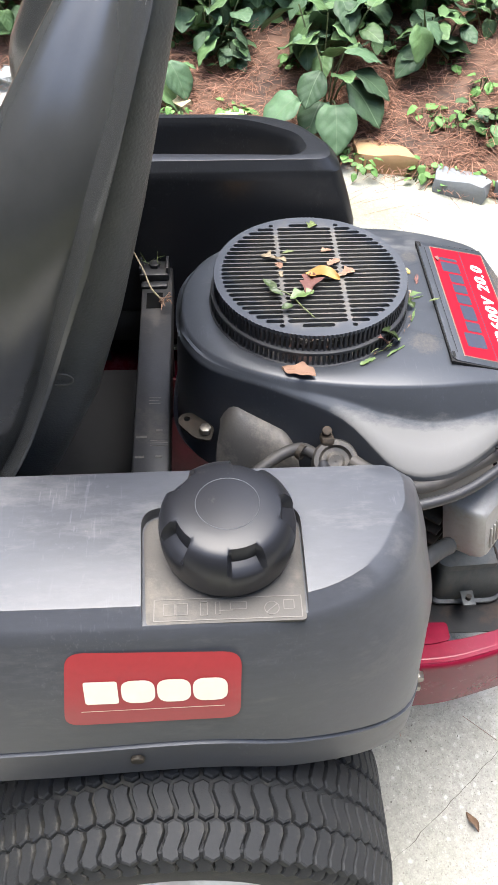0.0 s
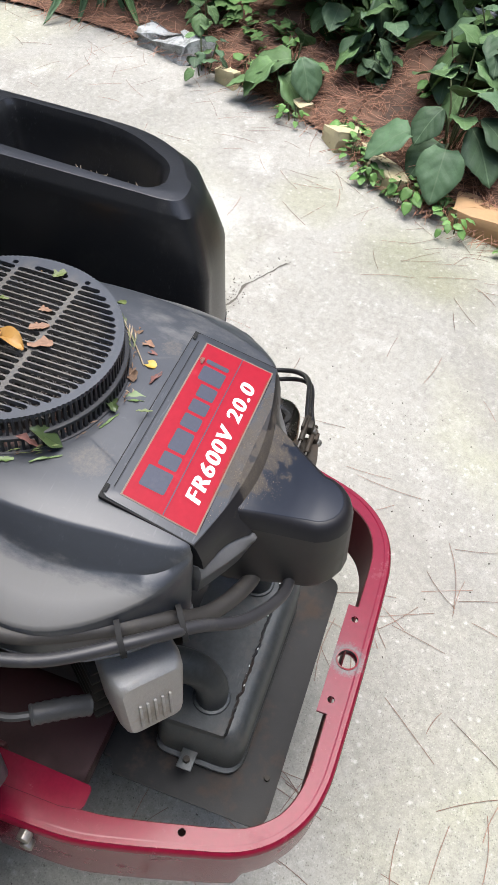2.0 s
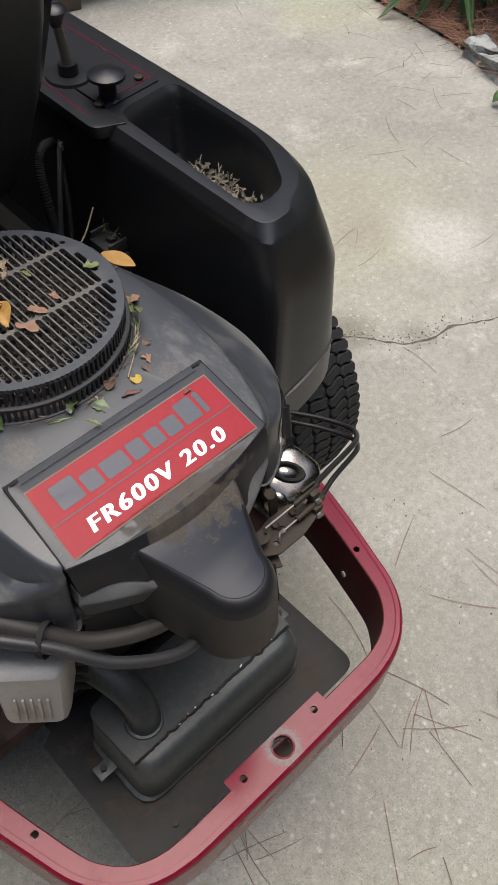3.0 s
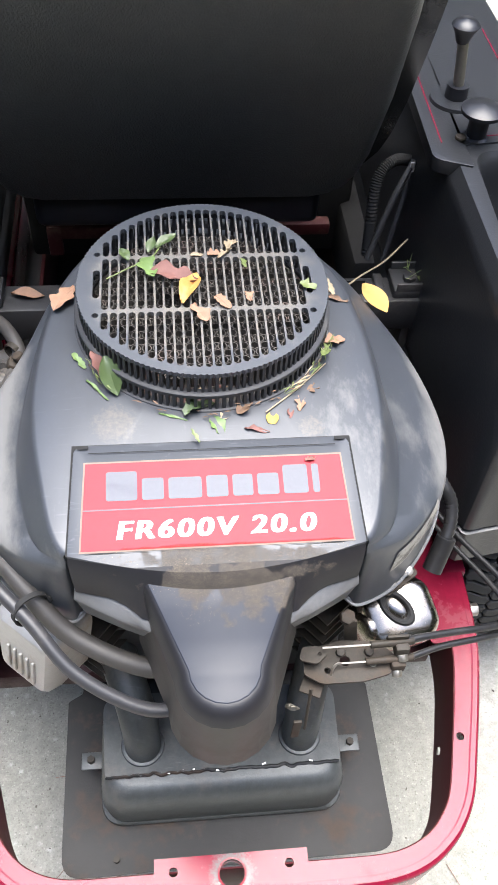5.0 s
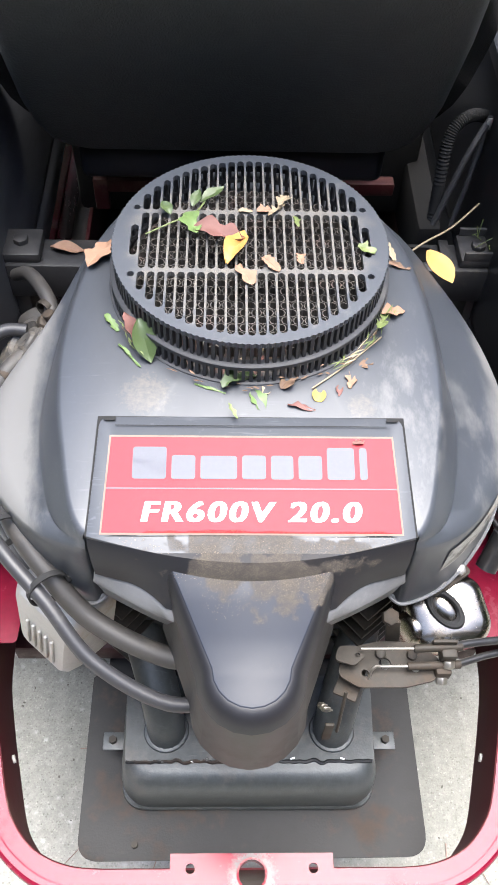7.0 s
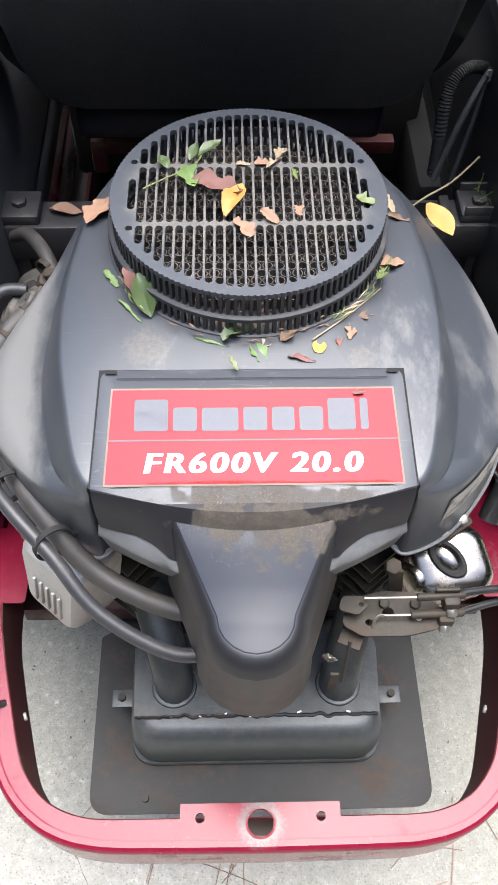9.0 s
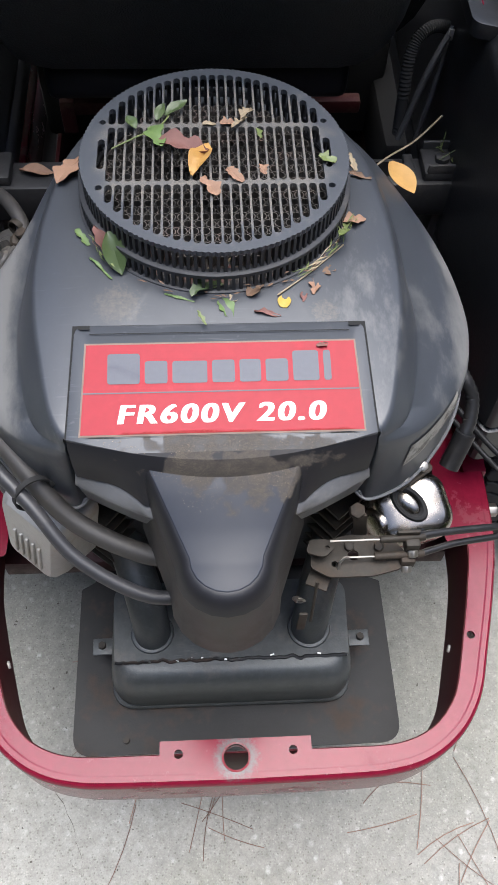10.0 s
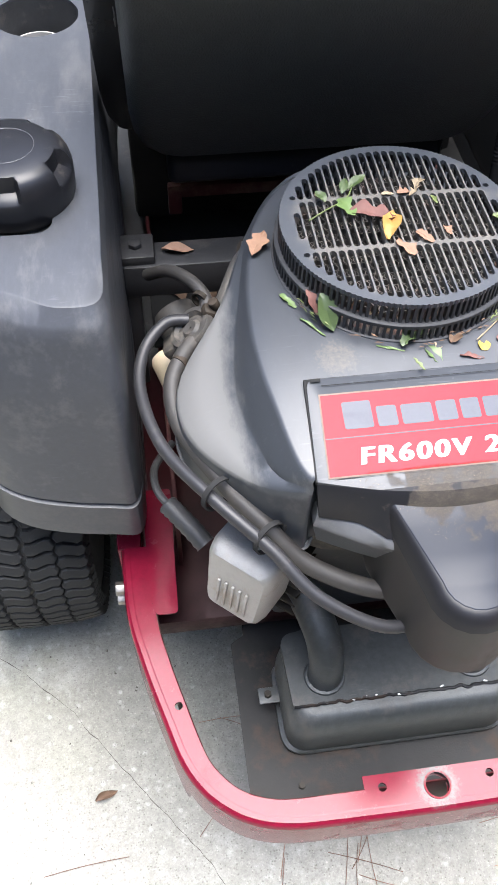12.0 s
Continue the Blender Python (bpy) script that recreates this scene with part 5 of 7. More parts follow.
def cross_beam():
    b = part("cross_beam", box((0, .613, .592), (.56, .047, .05), .004), M_BEAM, mower, "black steel crossbeam with warning pictograms")
    for s in (-1, 1):
        part("beam_mount", box((s * .262, .617, .622), (.046, .045, .014), .003), M_BEAM, b)
        part("bolt", rod((s * .262, .617, .628), (s * .262, .617, .635), .009, seg=6, b_w=.001), M_BEAM, b)
        part("upright", box((s * .272, .618, .49), (.022, .04, .2), .003), M_BEAM, b)
    part("latch_bar", tube([(.285, .60, .665), (.285, .64, .665)], .006, 2, 10), M_BEAM, b)
    part("latch_plate", box((.285, .62, .645), (.006, .04, .045), .002), M_BEAM, b)
    # white pictograms, reduced to small bars
    for x, y, sx, sy in ((-.021, .61, .016, .016), (-.086, .626, .004, .014), (-.097, .603, .012, .022), (-.075, .603, .004, .008), (-.12, .603, .004, .008), (-.12, .627, .004, .012)):
        for k in range(3):
            part("pictogram_bar", box((x - sx / 3 + sx * k / 3, y, .6173), (max(.0008, sx * .06), sy, .0004)), M_ICON_DIM, b, smooth=False)
    # seat base in near-black, so shade is in its colour
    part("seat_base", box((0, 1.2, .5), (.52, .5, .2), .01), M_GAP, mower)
    # unseen blocks added to stop see-through gaps, near-black in place of shade
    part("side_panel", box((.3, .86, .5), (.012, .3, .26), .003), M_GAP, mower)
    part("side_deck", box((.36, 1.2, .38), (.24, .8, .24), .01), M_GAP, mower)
    part("beam_hole", box((.191, .616, .6174), (.036, .024, .001)), M_HOLE, b, smooth=False)
    for y in (.597, .638):
        part("mount_cheek", box((.262, y, .631), (.04, .004, .016), .001), M_BEAM, b)
    part("fold", box((.225, .617, .6195), (.012, .04, .006), .002), M_BEAM, b)
    pv = part("seat_pivot", box((0, .83, .548), (.4, .02, .02), .003), M_RED_DULL, mower, "dusty red steel seat pivot bar")
    part("pivot_tab", box((-.2, .825, .535), (.02, .012, .05), .002), M_RED_DULL, pv)
    # floor: near-black colour in place of its shade
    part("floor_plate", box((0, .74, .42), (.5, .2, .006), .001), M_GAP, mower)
    return b


cross_beam()


def engine_body():
    e = part("engine_block", box((EX, .37, .49), (.27, .3, .22), .012), M_DARK, mower, "dark oily engine block with cooling fins")
    for k in range(6):
        for s in (-1, 1):
            part("cooling_fin", box((EX + s * .12, .255, .44 + k * .022), (.09, .09, .004), .001, Matrix.Rotation(radians(s * 40), 4, "Z")), M_STEEL, e)
    # left cylinder head cover, ribbed casting
    m = Matrix.Translation((-.176, .198, .547)) @ Matrix.Rotation(radians(-41), 4, "Z") @ Matrix.Rotation(radians(-10), 4, "X") @ Matrix.Diagonal((.68, .9, .82, 1))
    out = rounded([(-.05, -.055), (.05, -.055), (.058, .06), (-.058, .06)], .016, 4)
    bm = loft([[(p.x * k, y, p.y * k) for p in out] for k, y in ((1.0, .03), (1.0, -.012), (.93, -.026), (.82, -.032))])
    h = part("cylinder_head_cover", moved(bm, m), M_ALU, mower, "dusty ribbed cast aluminium rocker cover")
    for k in range(5):
        part("rib", moved(box((-.024 + .012 * k, -.0335, -.012), (.005, .004, .045), .0015), m), M_ALU, h)
    part("plug_boot", tube([(-.252, .285, .556), (-.242, .272, .554), (-.228, .255, .548), (-.216, .24, .54)], .0105, 5, 12, ridge=.1), M_DARK, h, "black rubber spark plug boot")
    part("plug_lead", tube([(-.252, .285, .556), (-.262, .305, .557), (-.262, .335, .556), (-.24, .37, .55)], .0045, 5, 8), M_DARK, h)
    # right polished rocker cover; its reflections are modelled as a dark ring and core
    m = Matrix.Translation((.166, .181, .588)) @ Vector((-.1, -.42, .9)).to_track_quat("Z", "Y").to_matrix().to_4x4() @ Matrix.Rotation(radians(28), 4, "Z")
    out = rounded([(-.036, -.022), (-.022, -.033), (.022, -.033), (.037, -.02), (.037, .02), (.022, .033), (-.022, .033), (-.036, .022)], .009, 4)
    bm = loft([[(p.x * k, p.y * k, z) for p in out] for k, z in ((1.06, -.03), (1.06, -.025), (1.0, -.023), (1.0, .012), (.985, .02), (.93, .028), (.84, .0335), (.72, .036), (.4, .0372), (.1, .0375))])
    c = part("polished_cover", moved(bm, m), M_CHROME, mower, "faceted polished steel rocker cover", angle=60)
    eye = Matrix.Translation((.159, .170, .626)) @ Vector((-.1, -.42, .9)).to_track_quat("Z", "Y").to_matrix().to_4x4() @ Matrix.Rotation(radians(-36), 4, "Z") @ Matrix.Diagonal((1.45, .85, 1, 1))
    part("eye_ring", moved(revolve([(.0085, -.006), (.0085, .0005), (.0105, .0028), (.0128, .0026), (.0142, .0), (.0142, -.006)], 36), eye), M_GAP, c, "dark oval that stands for a reflection")
    part("eye_face", moved(revolve([(.0005, .0012), (.005, .0008), (.0085, -.0012), (.0086, -.004), (.0005, -.004)], 28), eye), M_CHROME, c)
    part("side_cap", rod((.143, .168, .595), (.126, .158, .604), .019, .015, 28, .005), M_CHROME, c, "rounded steel end cap")
    for x, y, z in ((.152, .189, .637), (.171, .201, .636)):
        part("bolt", rod((x, y, z), (x + .001, y - .005, z + .011), .0052, seg=6, b_w=.001), M_BOLT, c)
    part("flange", plate(rounded([(.14, .186), (.15, .177), (.184, .199), (.176, .213)], .004), .633, .6365), M_STEEL, c)
    # right plug boot and its lead
    part("plug_lead", tube([(.212, .30, .665), (.221, .282, .66), (.23, .27, .645), (.229, .255, .63), (.223, .242, .618)], .0062, 8, 12, ridge=.14), M_CABLE, c, "black ribbed rubber lead")
    part("plug_boot", tube([(.225, .245, .622), (.222, .24, .614), (.216, .231, .6), (.212, .225, .592)], .0098, 5, 14, ridge=.03), M_CABLE, c, "black rubber boot")
    # data plate lying on the shroud's rear right flank
    bm = bmesh.new()
    bm.from_mesh(shroud.data)
    skin = BVHTree.FromBMesh(bm)
    bm.free()
    bm = bmesh.new()
    rows = []
    for j in range(7):
        v = j / 6
        row = []
        for k in range(13):
            u = k / 12
            along = u - .06 * (1 - v) * (1 - u)
            foot = Vector((.1437 + .05 * along, .1816 + .049 * along, .682 + .006 * u + (.028 - .003 * u) * v))
            hit = skin.ray_cast(foot + Vector((.07, -.075, .03)), Vector((-.7, .75, -.3)))[0]
            row.append(bm.verts.new((hit if hit else foot) + Vector((.0007, -.00075, .0003))))
        rows.append(row)
    for a, b in zip(rows, rows[1:]):
        for k in range(12):
            bm.faces.new((a[k], a[k + 1], b[k + 1], b[k]))
    part("data_plate", bm, M_PLATE, c, "worn silver data label")
    return e


engine_body()


def hoses():
    a = part("breather_hose", tube([(-.212, .412, .702), (-.236, .41, .702), (-.26, .382, .694), (-.267, .335, .688), (-.25, .262, .69), (-.208, .195, .695), (-.165, .15, .68), (-.128, .112, .655), (-.07, .088, .63), (-.02, .095, .625)], .0062, 6, 12), M_HOSE, mower, "grey rubber hose strapped with cable ties")
    part("fuel_hose", tube([(-.21, .38, .703), (-.224, .362, .7), (-.236, .335, .69), (-.232, .29, .684), (-.203, .225, .69), (-.17, .18, .68), (-.132, .148, .65), (-.07, .125, .63), (-.03, .13, .63)], .0088, 6, 14), M_HOSE_TAN, a, "dusty fuel hose")
    part("rear_hose", tube([(-.25, .535, .655), (-.225, .50, .69), (-.203, .46, .708), (-.192, .435, .706), (-.196, .42, .7)], .007, 5, 12), M_HOSE_TAN, a)
    d = Vector((.55, -.8, .1)).normalized()
    for p, r in (((-.2055, .205, .692), .0165), ((-.165, .163, .678), .016)):
        m = Matrix.Translation(p) @ d.to_track_quat("Z", "Y").to_matrix().to_4x4()
        part("cable_tie", moved(revolve([(r, -.0026), (r + .0014, -.0026), (r + .0014, .0026), (r, .0026)], 28), m), M_GAP, a, "black cable tie")
        part("tie_head", moved(box((r + .002, 0, 0), (.006, .008, .006), .001), m), M_GAP, a)
    for p in ((-.198, .436, .707), (-.226, .358, .699)):
        m = Matrix.Translation(p) @ Vector((-.6, -.8, 0)).to_track_quat("Z", "Y").to_matrix().to_4x4()
        part("hose_clamp", moved(revolve([(.0074, -.003), (.009, -.003), (.009, .003), (.0074, .003)], 24), m), M_STEEL, a)
    # round pump with its clip
    m = Matrix.Translation((-.208, .398, .7)) @ Vector((-.62, .05, .78)).to_track_quat("Z", "Y").to_matrix().to_4x4()
    p = part("fuel_pump", moved(revolve([(.001, .006), (.008, .007), (.011, .004), (.016, .004), (.019, .009), (.024, .0085), (.026, .004), (.026, -.02), (.001, -.02)], 36), m), M_BELLY, mower, "dusty round fuel pump on the housing")
    part("pump_clip", box((-.188, .406, .716), (.024, .016, .012), .005, Matrix.Rotation(.45, 4, "Y")), M_STEEL, p)
    part("screw", rod((-.184, .407, .722), (-.188, .407, .731), .0055, seg=12, b_w=.001), M_STEEL, p)
    part("pump_body", moved(box((0, -.024, -.004), (.026, .034, .018), .006), m), M_BELLY, p)
    part("fuel_filter", rod((-.222, .385, .62), (-.238, .432, .63), .019, seg=24, b_w=.006), M_AMBER, p, "amber plastic fuel filter")
    part("filter_cap", rod((-.212, .47, .62), (-.225, .50, .63), .026, seg=24, b_w=.006), M_HOSE_TAN, p)
    # cooling baffle and lifting eye ahead of the pump
    rings = []
    for k in range(17):
        t = k / 16
        drop = .035 * max(0, (t - .75) / .25) ** 2 + .02 * max(0, (.2 - t) / .2) ** 2
        ring = [(-.2 + .035 * t, .43 + .1 * t, .58), (-.199 + .043 * t, .431 + .1 * t, .64 + .015 * t - drop), (-.192 + .045 * t, .432 + .098 * t, .675 + .02 * t - drop), (-.176 + .042 * t, .436 + .09 * t, .694 + .022 * t - drop), (-.15 + .03 * t, .44 + .085 * t, .70 + .022 * t - drop)]
        rings.append([tuple(p) for p in spline(ring, 4)])
    part("air_baffle", loft(rings, False, False, closed=False), M_BAFFLE, mower, "dust-coated curved sheet metal baffle")
    eye = part("lifting_eye", plate(rounded([(-.148, .537), (-.126, .532), (-.1, .56), (-.104, .574), (-.118, .576), (-.142, .556)], .006), .672, .675, [(-.111, .565, .004)]), M_STEEL, mower, "galvanised lifting eye bracket")
    part("bolt", rod((-.134, .543, .676), (-.134, .543, .684), .0075, seg=6, b_w=.001), M_BOLT, eye)
    return a


hoses()


def throttle_gear():
    t = part("control_bracket", plate(rounded([(.066, .116), (.082, .106), (.12, .106), (.146, .112), (.152, .128), (.138, .143), (.104, .146), (.07, .138)], .005), .6125, .615, [(.105, .126, .005), (.088, .118, .003), (.13, .122, .0035)]), M_STEEL, mower, "brown dirty steel throttle and choke linkage bracket")
    part("post", box((.111, .147, .632), (.012, .003, .04), .001, Matrix.Rotation(radians(-8), 4, "Y")), M_STEEL, t)
    part("bolt", rod((.106, .152, .648), (.106, .149, .657), .0072, seg=6, b_w=.001), M_STEEL, t)
    part("lever", plate(rounded([(.062, .124), (.078, .119), (.088, .128), (.082, .136), (.066, .136)], .004), .626, .6285, [(.081, .128, .002)]), M_STEEL, t)
    part("lever", box((.078, .118, .6), (.02, .034, .003), .001, Matrix.Rotation(radians(-24), 4, "Z")), M_STEEL, t)
    for x0, x1, x2, y, z in ((.083, .123, .15, .131, .635), (.1, .119, .15, .121, .622)):
        part("control_wire", rod((x0, y, z), (x1 + .006, y, z + .0005), .0011, seg=8), M_BOLT, t)
        part("sleeve", rod((x1 + .003, y, z), (x2 + .016, y + .0015, z), .0034, seg=12, b_w=.0008), M_STEEL, t)
    part("clamp", box((.151, .1345, .639), (.02, .003, .008), .0008), M_STEEL, t)
    part("clamp", box((.1545, .1285, .63), (.013, .011, .014), .002), M_STEEL, t)
    part("clamp_screw", rod((.155, .1245, .627), (.1555, .1195, .6225), .0052, seg=6, b_w=.001), M_BOLT, t)
    part("clamp", box((.1515, .1195, .6165), (.013, .011, .013), .002), M_STEEL, t)
    part("clamp_screw", rod((.151, .116, .613), (.151, .111, .609), .0052, seg=6, b_w=.001), M_BOLT, t)
    part("throttle_cable", tube([(.16, .1325, .635), (.172, .136, .633), (.205, .143, .624), (.244, .152, .61), (.278, .166, .588), (.304, .192, .562), (.297, .235, .55), (.265, .3, .54), (.21, .42, .53)], .0034, 6, 10), M_CABLE, mower, "black sheathed control cable")
    part("choke_cable", tube([(.16, .1225, .619), (.175, .128, .6165), (.2, .136, .612), (.246, .147, .6), (.275, .16, .58), (.298, .185, .554), (.291, .23, .54), (.26, .295, .53), (.205, .41, .52)], .0031, 6, 10), M_CABLE, mower, "black sheathed control cable")
    part("wire_arm", tube([(.1, .121, .622), (.096, .1205, .6225), (.092, .117, .62), (.09, .112, .612)], .0013, 4, 6), M_BOLT, t)
    for x, y in ((.102, .134), (.128, .133)):
        part("bolt", rod((x, y, .615), (x, y - .001, .62), .0048, seg=6, b_w=.001), M_STEEL, t)
    # governor spring and links under the nose
    coil = [(.06 + .004 * math.cos(k * 1.2), .1 + .0004 * k, .575 - .0009 * k + .004 * math.sin(k * 1.2)) for k in range(50)]
    part("spring", tube(coil, .0009, 1, 5, smooth=False), M_BOLT, t)
    part("link", rod((.072, .104, .61), (.07, .09, .55), .0015, seg=8), M_STEEL, t)
    part("link_plate", box((.062, .09, .55), (.008, .003, .04), .001), M_STEEL, t)
    return t


throttle_gear()


def console():
    out = rounded([(.305, .41), (.322, .394), (.362, .402), (.41, .478), (.412, .646), (.314, .634)], [.014, .016, .03, .05, .022, .022], 6)
    bm = loft([[(p.x, p.y, z) for p in [Vector((.367 + (q.x - .367) * k, .52 + (q.y - .52) * k, 0)) for q in out]] for k, z in ((.84, .69), (.91, .70), (.975, .755), (.99, .768), (1.01, .778), (1.04, .7855), (1.08, .7895), (1.13, .80))])
    cut(right_tank, bm)
    panel = part("control_panel", plate(rounded([(.299, .656), (.402, .668), (.404, .94), (.304, .95)], .006), .7895, .7925), M_TRAY, right_tank, "worn black control panel with red pinstripe")
    lip = plate(rounded([(.2605, .63), (.303, .614), (.303, .95), (.268, .95)], [.012, .004, .004, .004]), .776, .7925)
    bevel(lip, .004, 3)
    part("panel_lip", lip, M_TRAY, panel, "scuffed rounded inner edge of the panel")
    part("pinstripe", box((.2785, .79, .7927), (.0012, .26, .0006), 0, Matrix.Rotation(radians(-1.0), 4, "Z")), M_RED, panel)
    part("pinstripe", box((.394, .8, .7928), (.0014, .25, .0006), 0, Matrix.Rotation(radians(0.6), 4, "Z")), M_RED, panel)
    part("pinstripe", box((.344, .6745, .7928), (.1, .0011, .0006), 0, Matrix.Rotation(radians(6.5), 4, "Z")), M_RED, panel)
    for x, y in ((.381, .687), (.30, .668)):
        part("screw", rod((x, y, .792), (x, y, .7965), .0065, seg=14, b_w=.0015), M_STEEL, panel)
    k = part("choke_knob", moved(revolve([(.001, .040), (.018, .038), (.0245, .034), (.0245, .030), (.012, .026), (.0115, .002), (.015, 0), (.001, 0)], 36), Matrix.Translation((.319, .673, .7925))), M_CAP, right_tank, "round black pull knob")
    m = Matrix.Translation((.313, .75, .7925))
    lv = part("throttle_lever", moved(revolve([(.001, .006), (.03, .004), (.031, 0), (.001, 0)], 36), m), M_TRAY, right_tank, "chrome-stemmed throttle lever with black knob")
    part("boot", moved(revolve([(.001, .02), (.013, .02), (.014, .004), (.001, .004)], 24), m), M_CAP, lv)
    part("stem", rod((.313, .75, .81), (.306, .752, .868), .0065, seg=14), M_BOLT, lv)
    part("knob", moved(revolve([(.001, .027), (.012, .025), (.0165, .02), (.012, .013), (.007, .0), (.001, 0)], 28), Matrix.Translation((.305, .752, .862))), M_CAP, lv)
    # wiring loom between seat and console
    part("wiring_conduit", tube([(.278, .755, .706), (.254, .741, .717), (.235, .73, .71), (.227, .72, .689), (.226, .71, .649), (.226, .70, .6)], .0066, 18, 12, ridge=.16), M_GAP, mower, "black corrugated wiring conduit")
    part("wire", tube([(.275, .735, .72), (.25, .71, .68), (.225, .69, .60)], .004, 6, 8), M_DARK, mower)
    part("wire", tube([(.275, .74, .70), (.262, .715, .65), (.25, .7, .59)], .0035, 6, 8), M_DARK, mower)
    part("wire_tag", box((.272, .728, .715), (.006, .003, .014), .001), M_ICON, mower)
    return panel


console()


# ---- fallen leaves and litter ----
def leaf_mesh(bm, shape, length, width, curl=0.25, twist=0.0, rng=None):
    """A thin leaf that lies along +x from its stalk, cupped and wavy, two skins 0.4 mm apart."""
    n = 12
    seed = (length * 977 + width * 3571) % 50

    def half(t, side):
        if shape == "oak":
            return width / 2 * (math.sin(math.pi * min(1, t * 1.02)) ** .7) * (.78 + .22 * math.cos(t * 15 + side)) * (1 + .5 * noise.noise((t * 3, side, seed)))
        if shape == "scrap":
            return width / 2 * (math.sin(math.pi * (.06 + .88 * t)) ** .6) * (.75 + .9 * noise.noise((t * 4.5 + seed, side * 3, seed)))
        if shape == "heart":
            return width / 2 * math.sin(math.pi * (.12 + .88 * t) ** 1.05) ** .75 * (1.15 - .35 * t)
        return width / 2 * math.sin(math.pi * (.03 + .97 * t)) ** .85
    tops, lows = [], []
    for i in range(n + 1):
        t = i / n
        row = []
        for v in (-1, -.5, 0, .5, 1):
            h = max(.0006 * min(1, length * 20), half(t, -1 if v < 0 else 1))
            y = v * h
            z = curl * (abs(v) ** 1.4) * h * .9 + .10 * curl * length * math.sin(t * 5) + twist * v * h * t
            row.append(Vector((t * length, y, z + curl * .25 * length * (t - .5) ** 2 + (.12 * curl * length * noise.noise((t * 3, v * 1.5, seed)) if length < .2 else 0))))
        tops.append([bm.verts.new(p) for p in row])
        lows.append([bm.verts.new(p - Vector((0, 0, .0004))) for p in row])
    for i in range(n):
        for j in range(4):
            bm.faces.new((tops[i][j], tops[i + 1][j], tops[i + 1][j + 1], tops[i][j + 1]))
            bm.faces.new((lows[i][j], lows[i][j + 1], lows[i + 1][j + 1], lows[i + 1][j]))
    rim_t = [r[0] for r in tops] + tops[-1][1:] + [r[4] for r in reversed(tops[:-1])] + [tops[0][k] for k in (3, 2, 1)]
    rim_l = [r[0] for r in lows] + lows[-1][1:] + [r[4] for r in reversed(lows[:-1])] + [lows[0][k] for k in (3, 2, 1)]
    for k in range(len(rim_t)):
        q = (k + 1) % len(rim_t)
        bm.faces.new((rim_t[k], rim_l[k], rim_l[q], rim_t[q]))
    return bm


def fallen_leaf(kind, mat, at, length, width, turn, label, curl=0.3, tip=0.0, roll=0.0):
    bm = leaf_mesh(bmesh.new(), kind, length, width, curl)
    lo = Vector((length / 2, 0, 0))
    moved(bm, Matrix.Translation(-lo))
    low = min(v.co.z for v in bm.verts) if not (tip or roll) else 0
    ob = part("fallen_leaf", bm, M_FALLEN[mat])
    ob.matrix_world = Matrix.Translation((at[0], at[1], at[2] - low)) @ Matrix.Rotation(radians(turn), 4, "Z") @ Matrix.Rotation(radians(-tip), 4, "Y") @ Matrix.Rotation(radians(roll), 4, "X")
    return tagged(ob, label, "leaf", "fallen leaves on the mower")


TOP = SZ + .0005
twig = thing("leafy_twig", "fresh green leafy twig on black screen", "twig", "fallen leaves on the mower", (-.075, .43, TOP))
part("stalk", tube([(-.02, -.013, .002), (0, 0, .003), (.02, .012, .004), (.03, .03, .005)], .0008, 4, 6), M_FALLEN["lime"], twig)
for x, y, l, w, a, mat, tip in ((.012, .012, .03, .021, -68, "green", 6), (.025, .026, .025, .011, 38, "deep", 12), (.0, .01, .016, .01, 120, "deep", 10), (.018, .02, .018, .009, 70, "deep", 20)):
    lf = part("leaf", moved(leaf_mesh(bmesh.new(), "oak" if mat == "green" and tip < 10 else "ovate", l, w, .4), Matrix.Translation((x, y, .004)) @ Matrix.Rotation(radians(a), 4, "Z") @ Matrix.Rotation(radians(-tip), 4, "Y")), M_FALLEN[mat], twig)

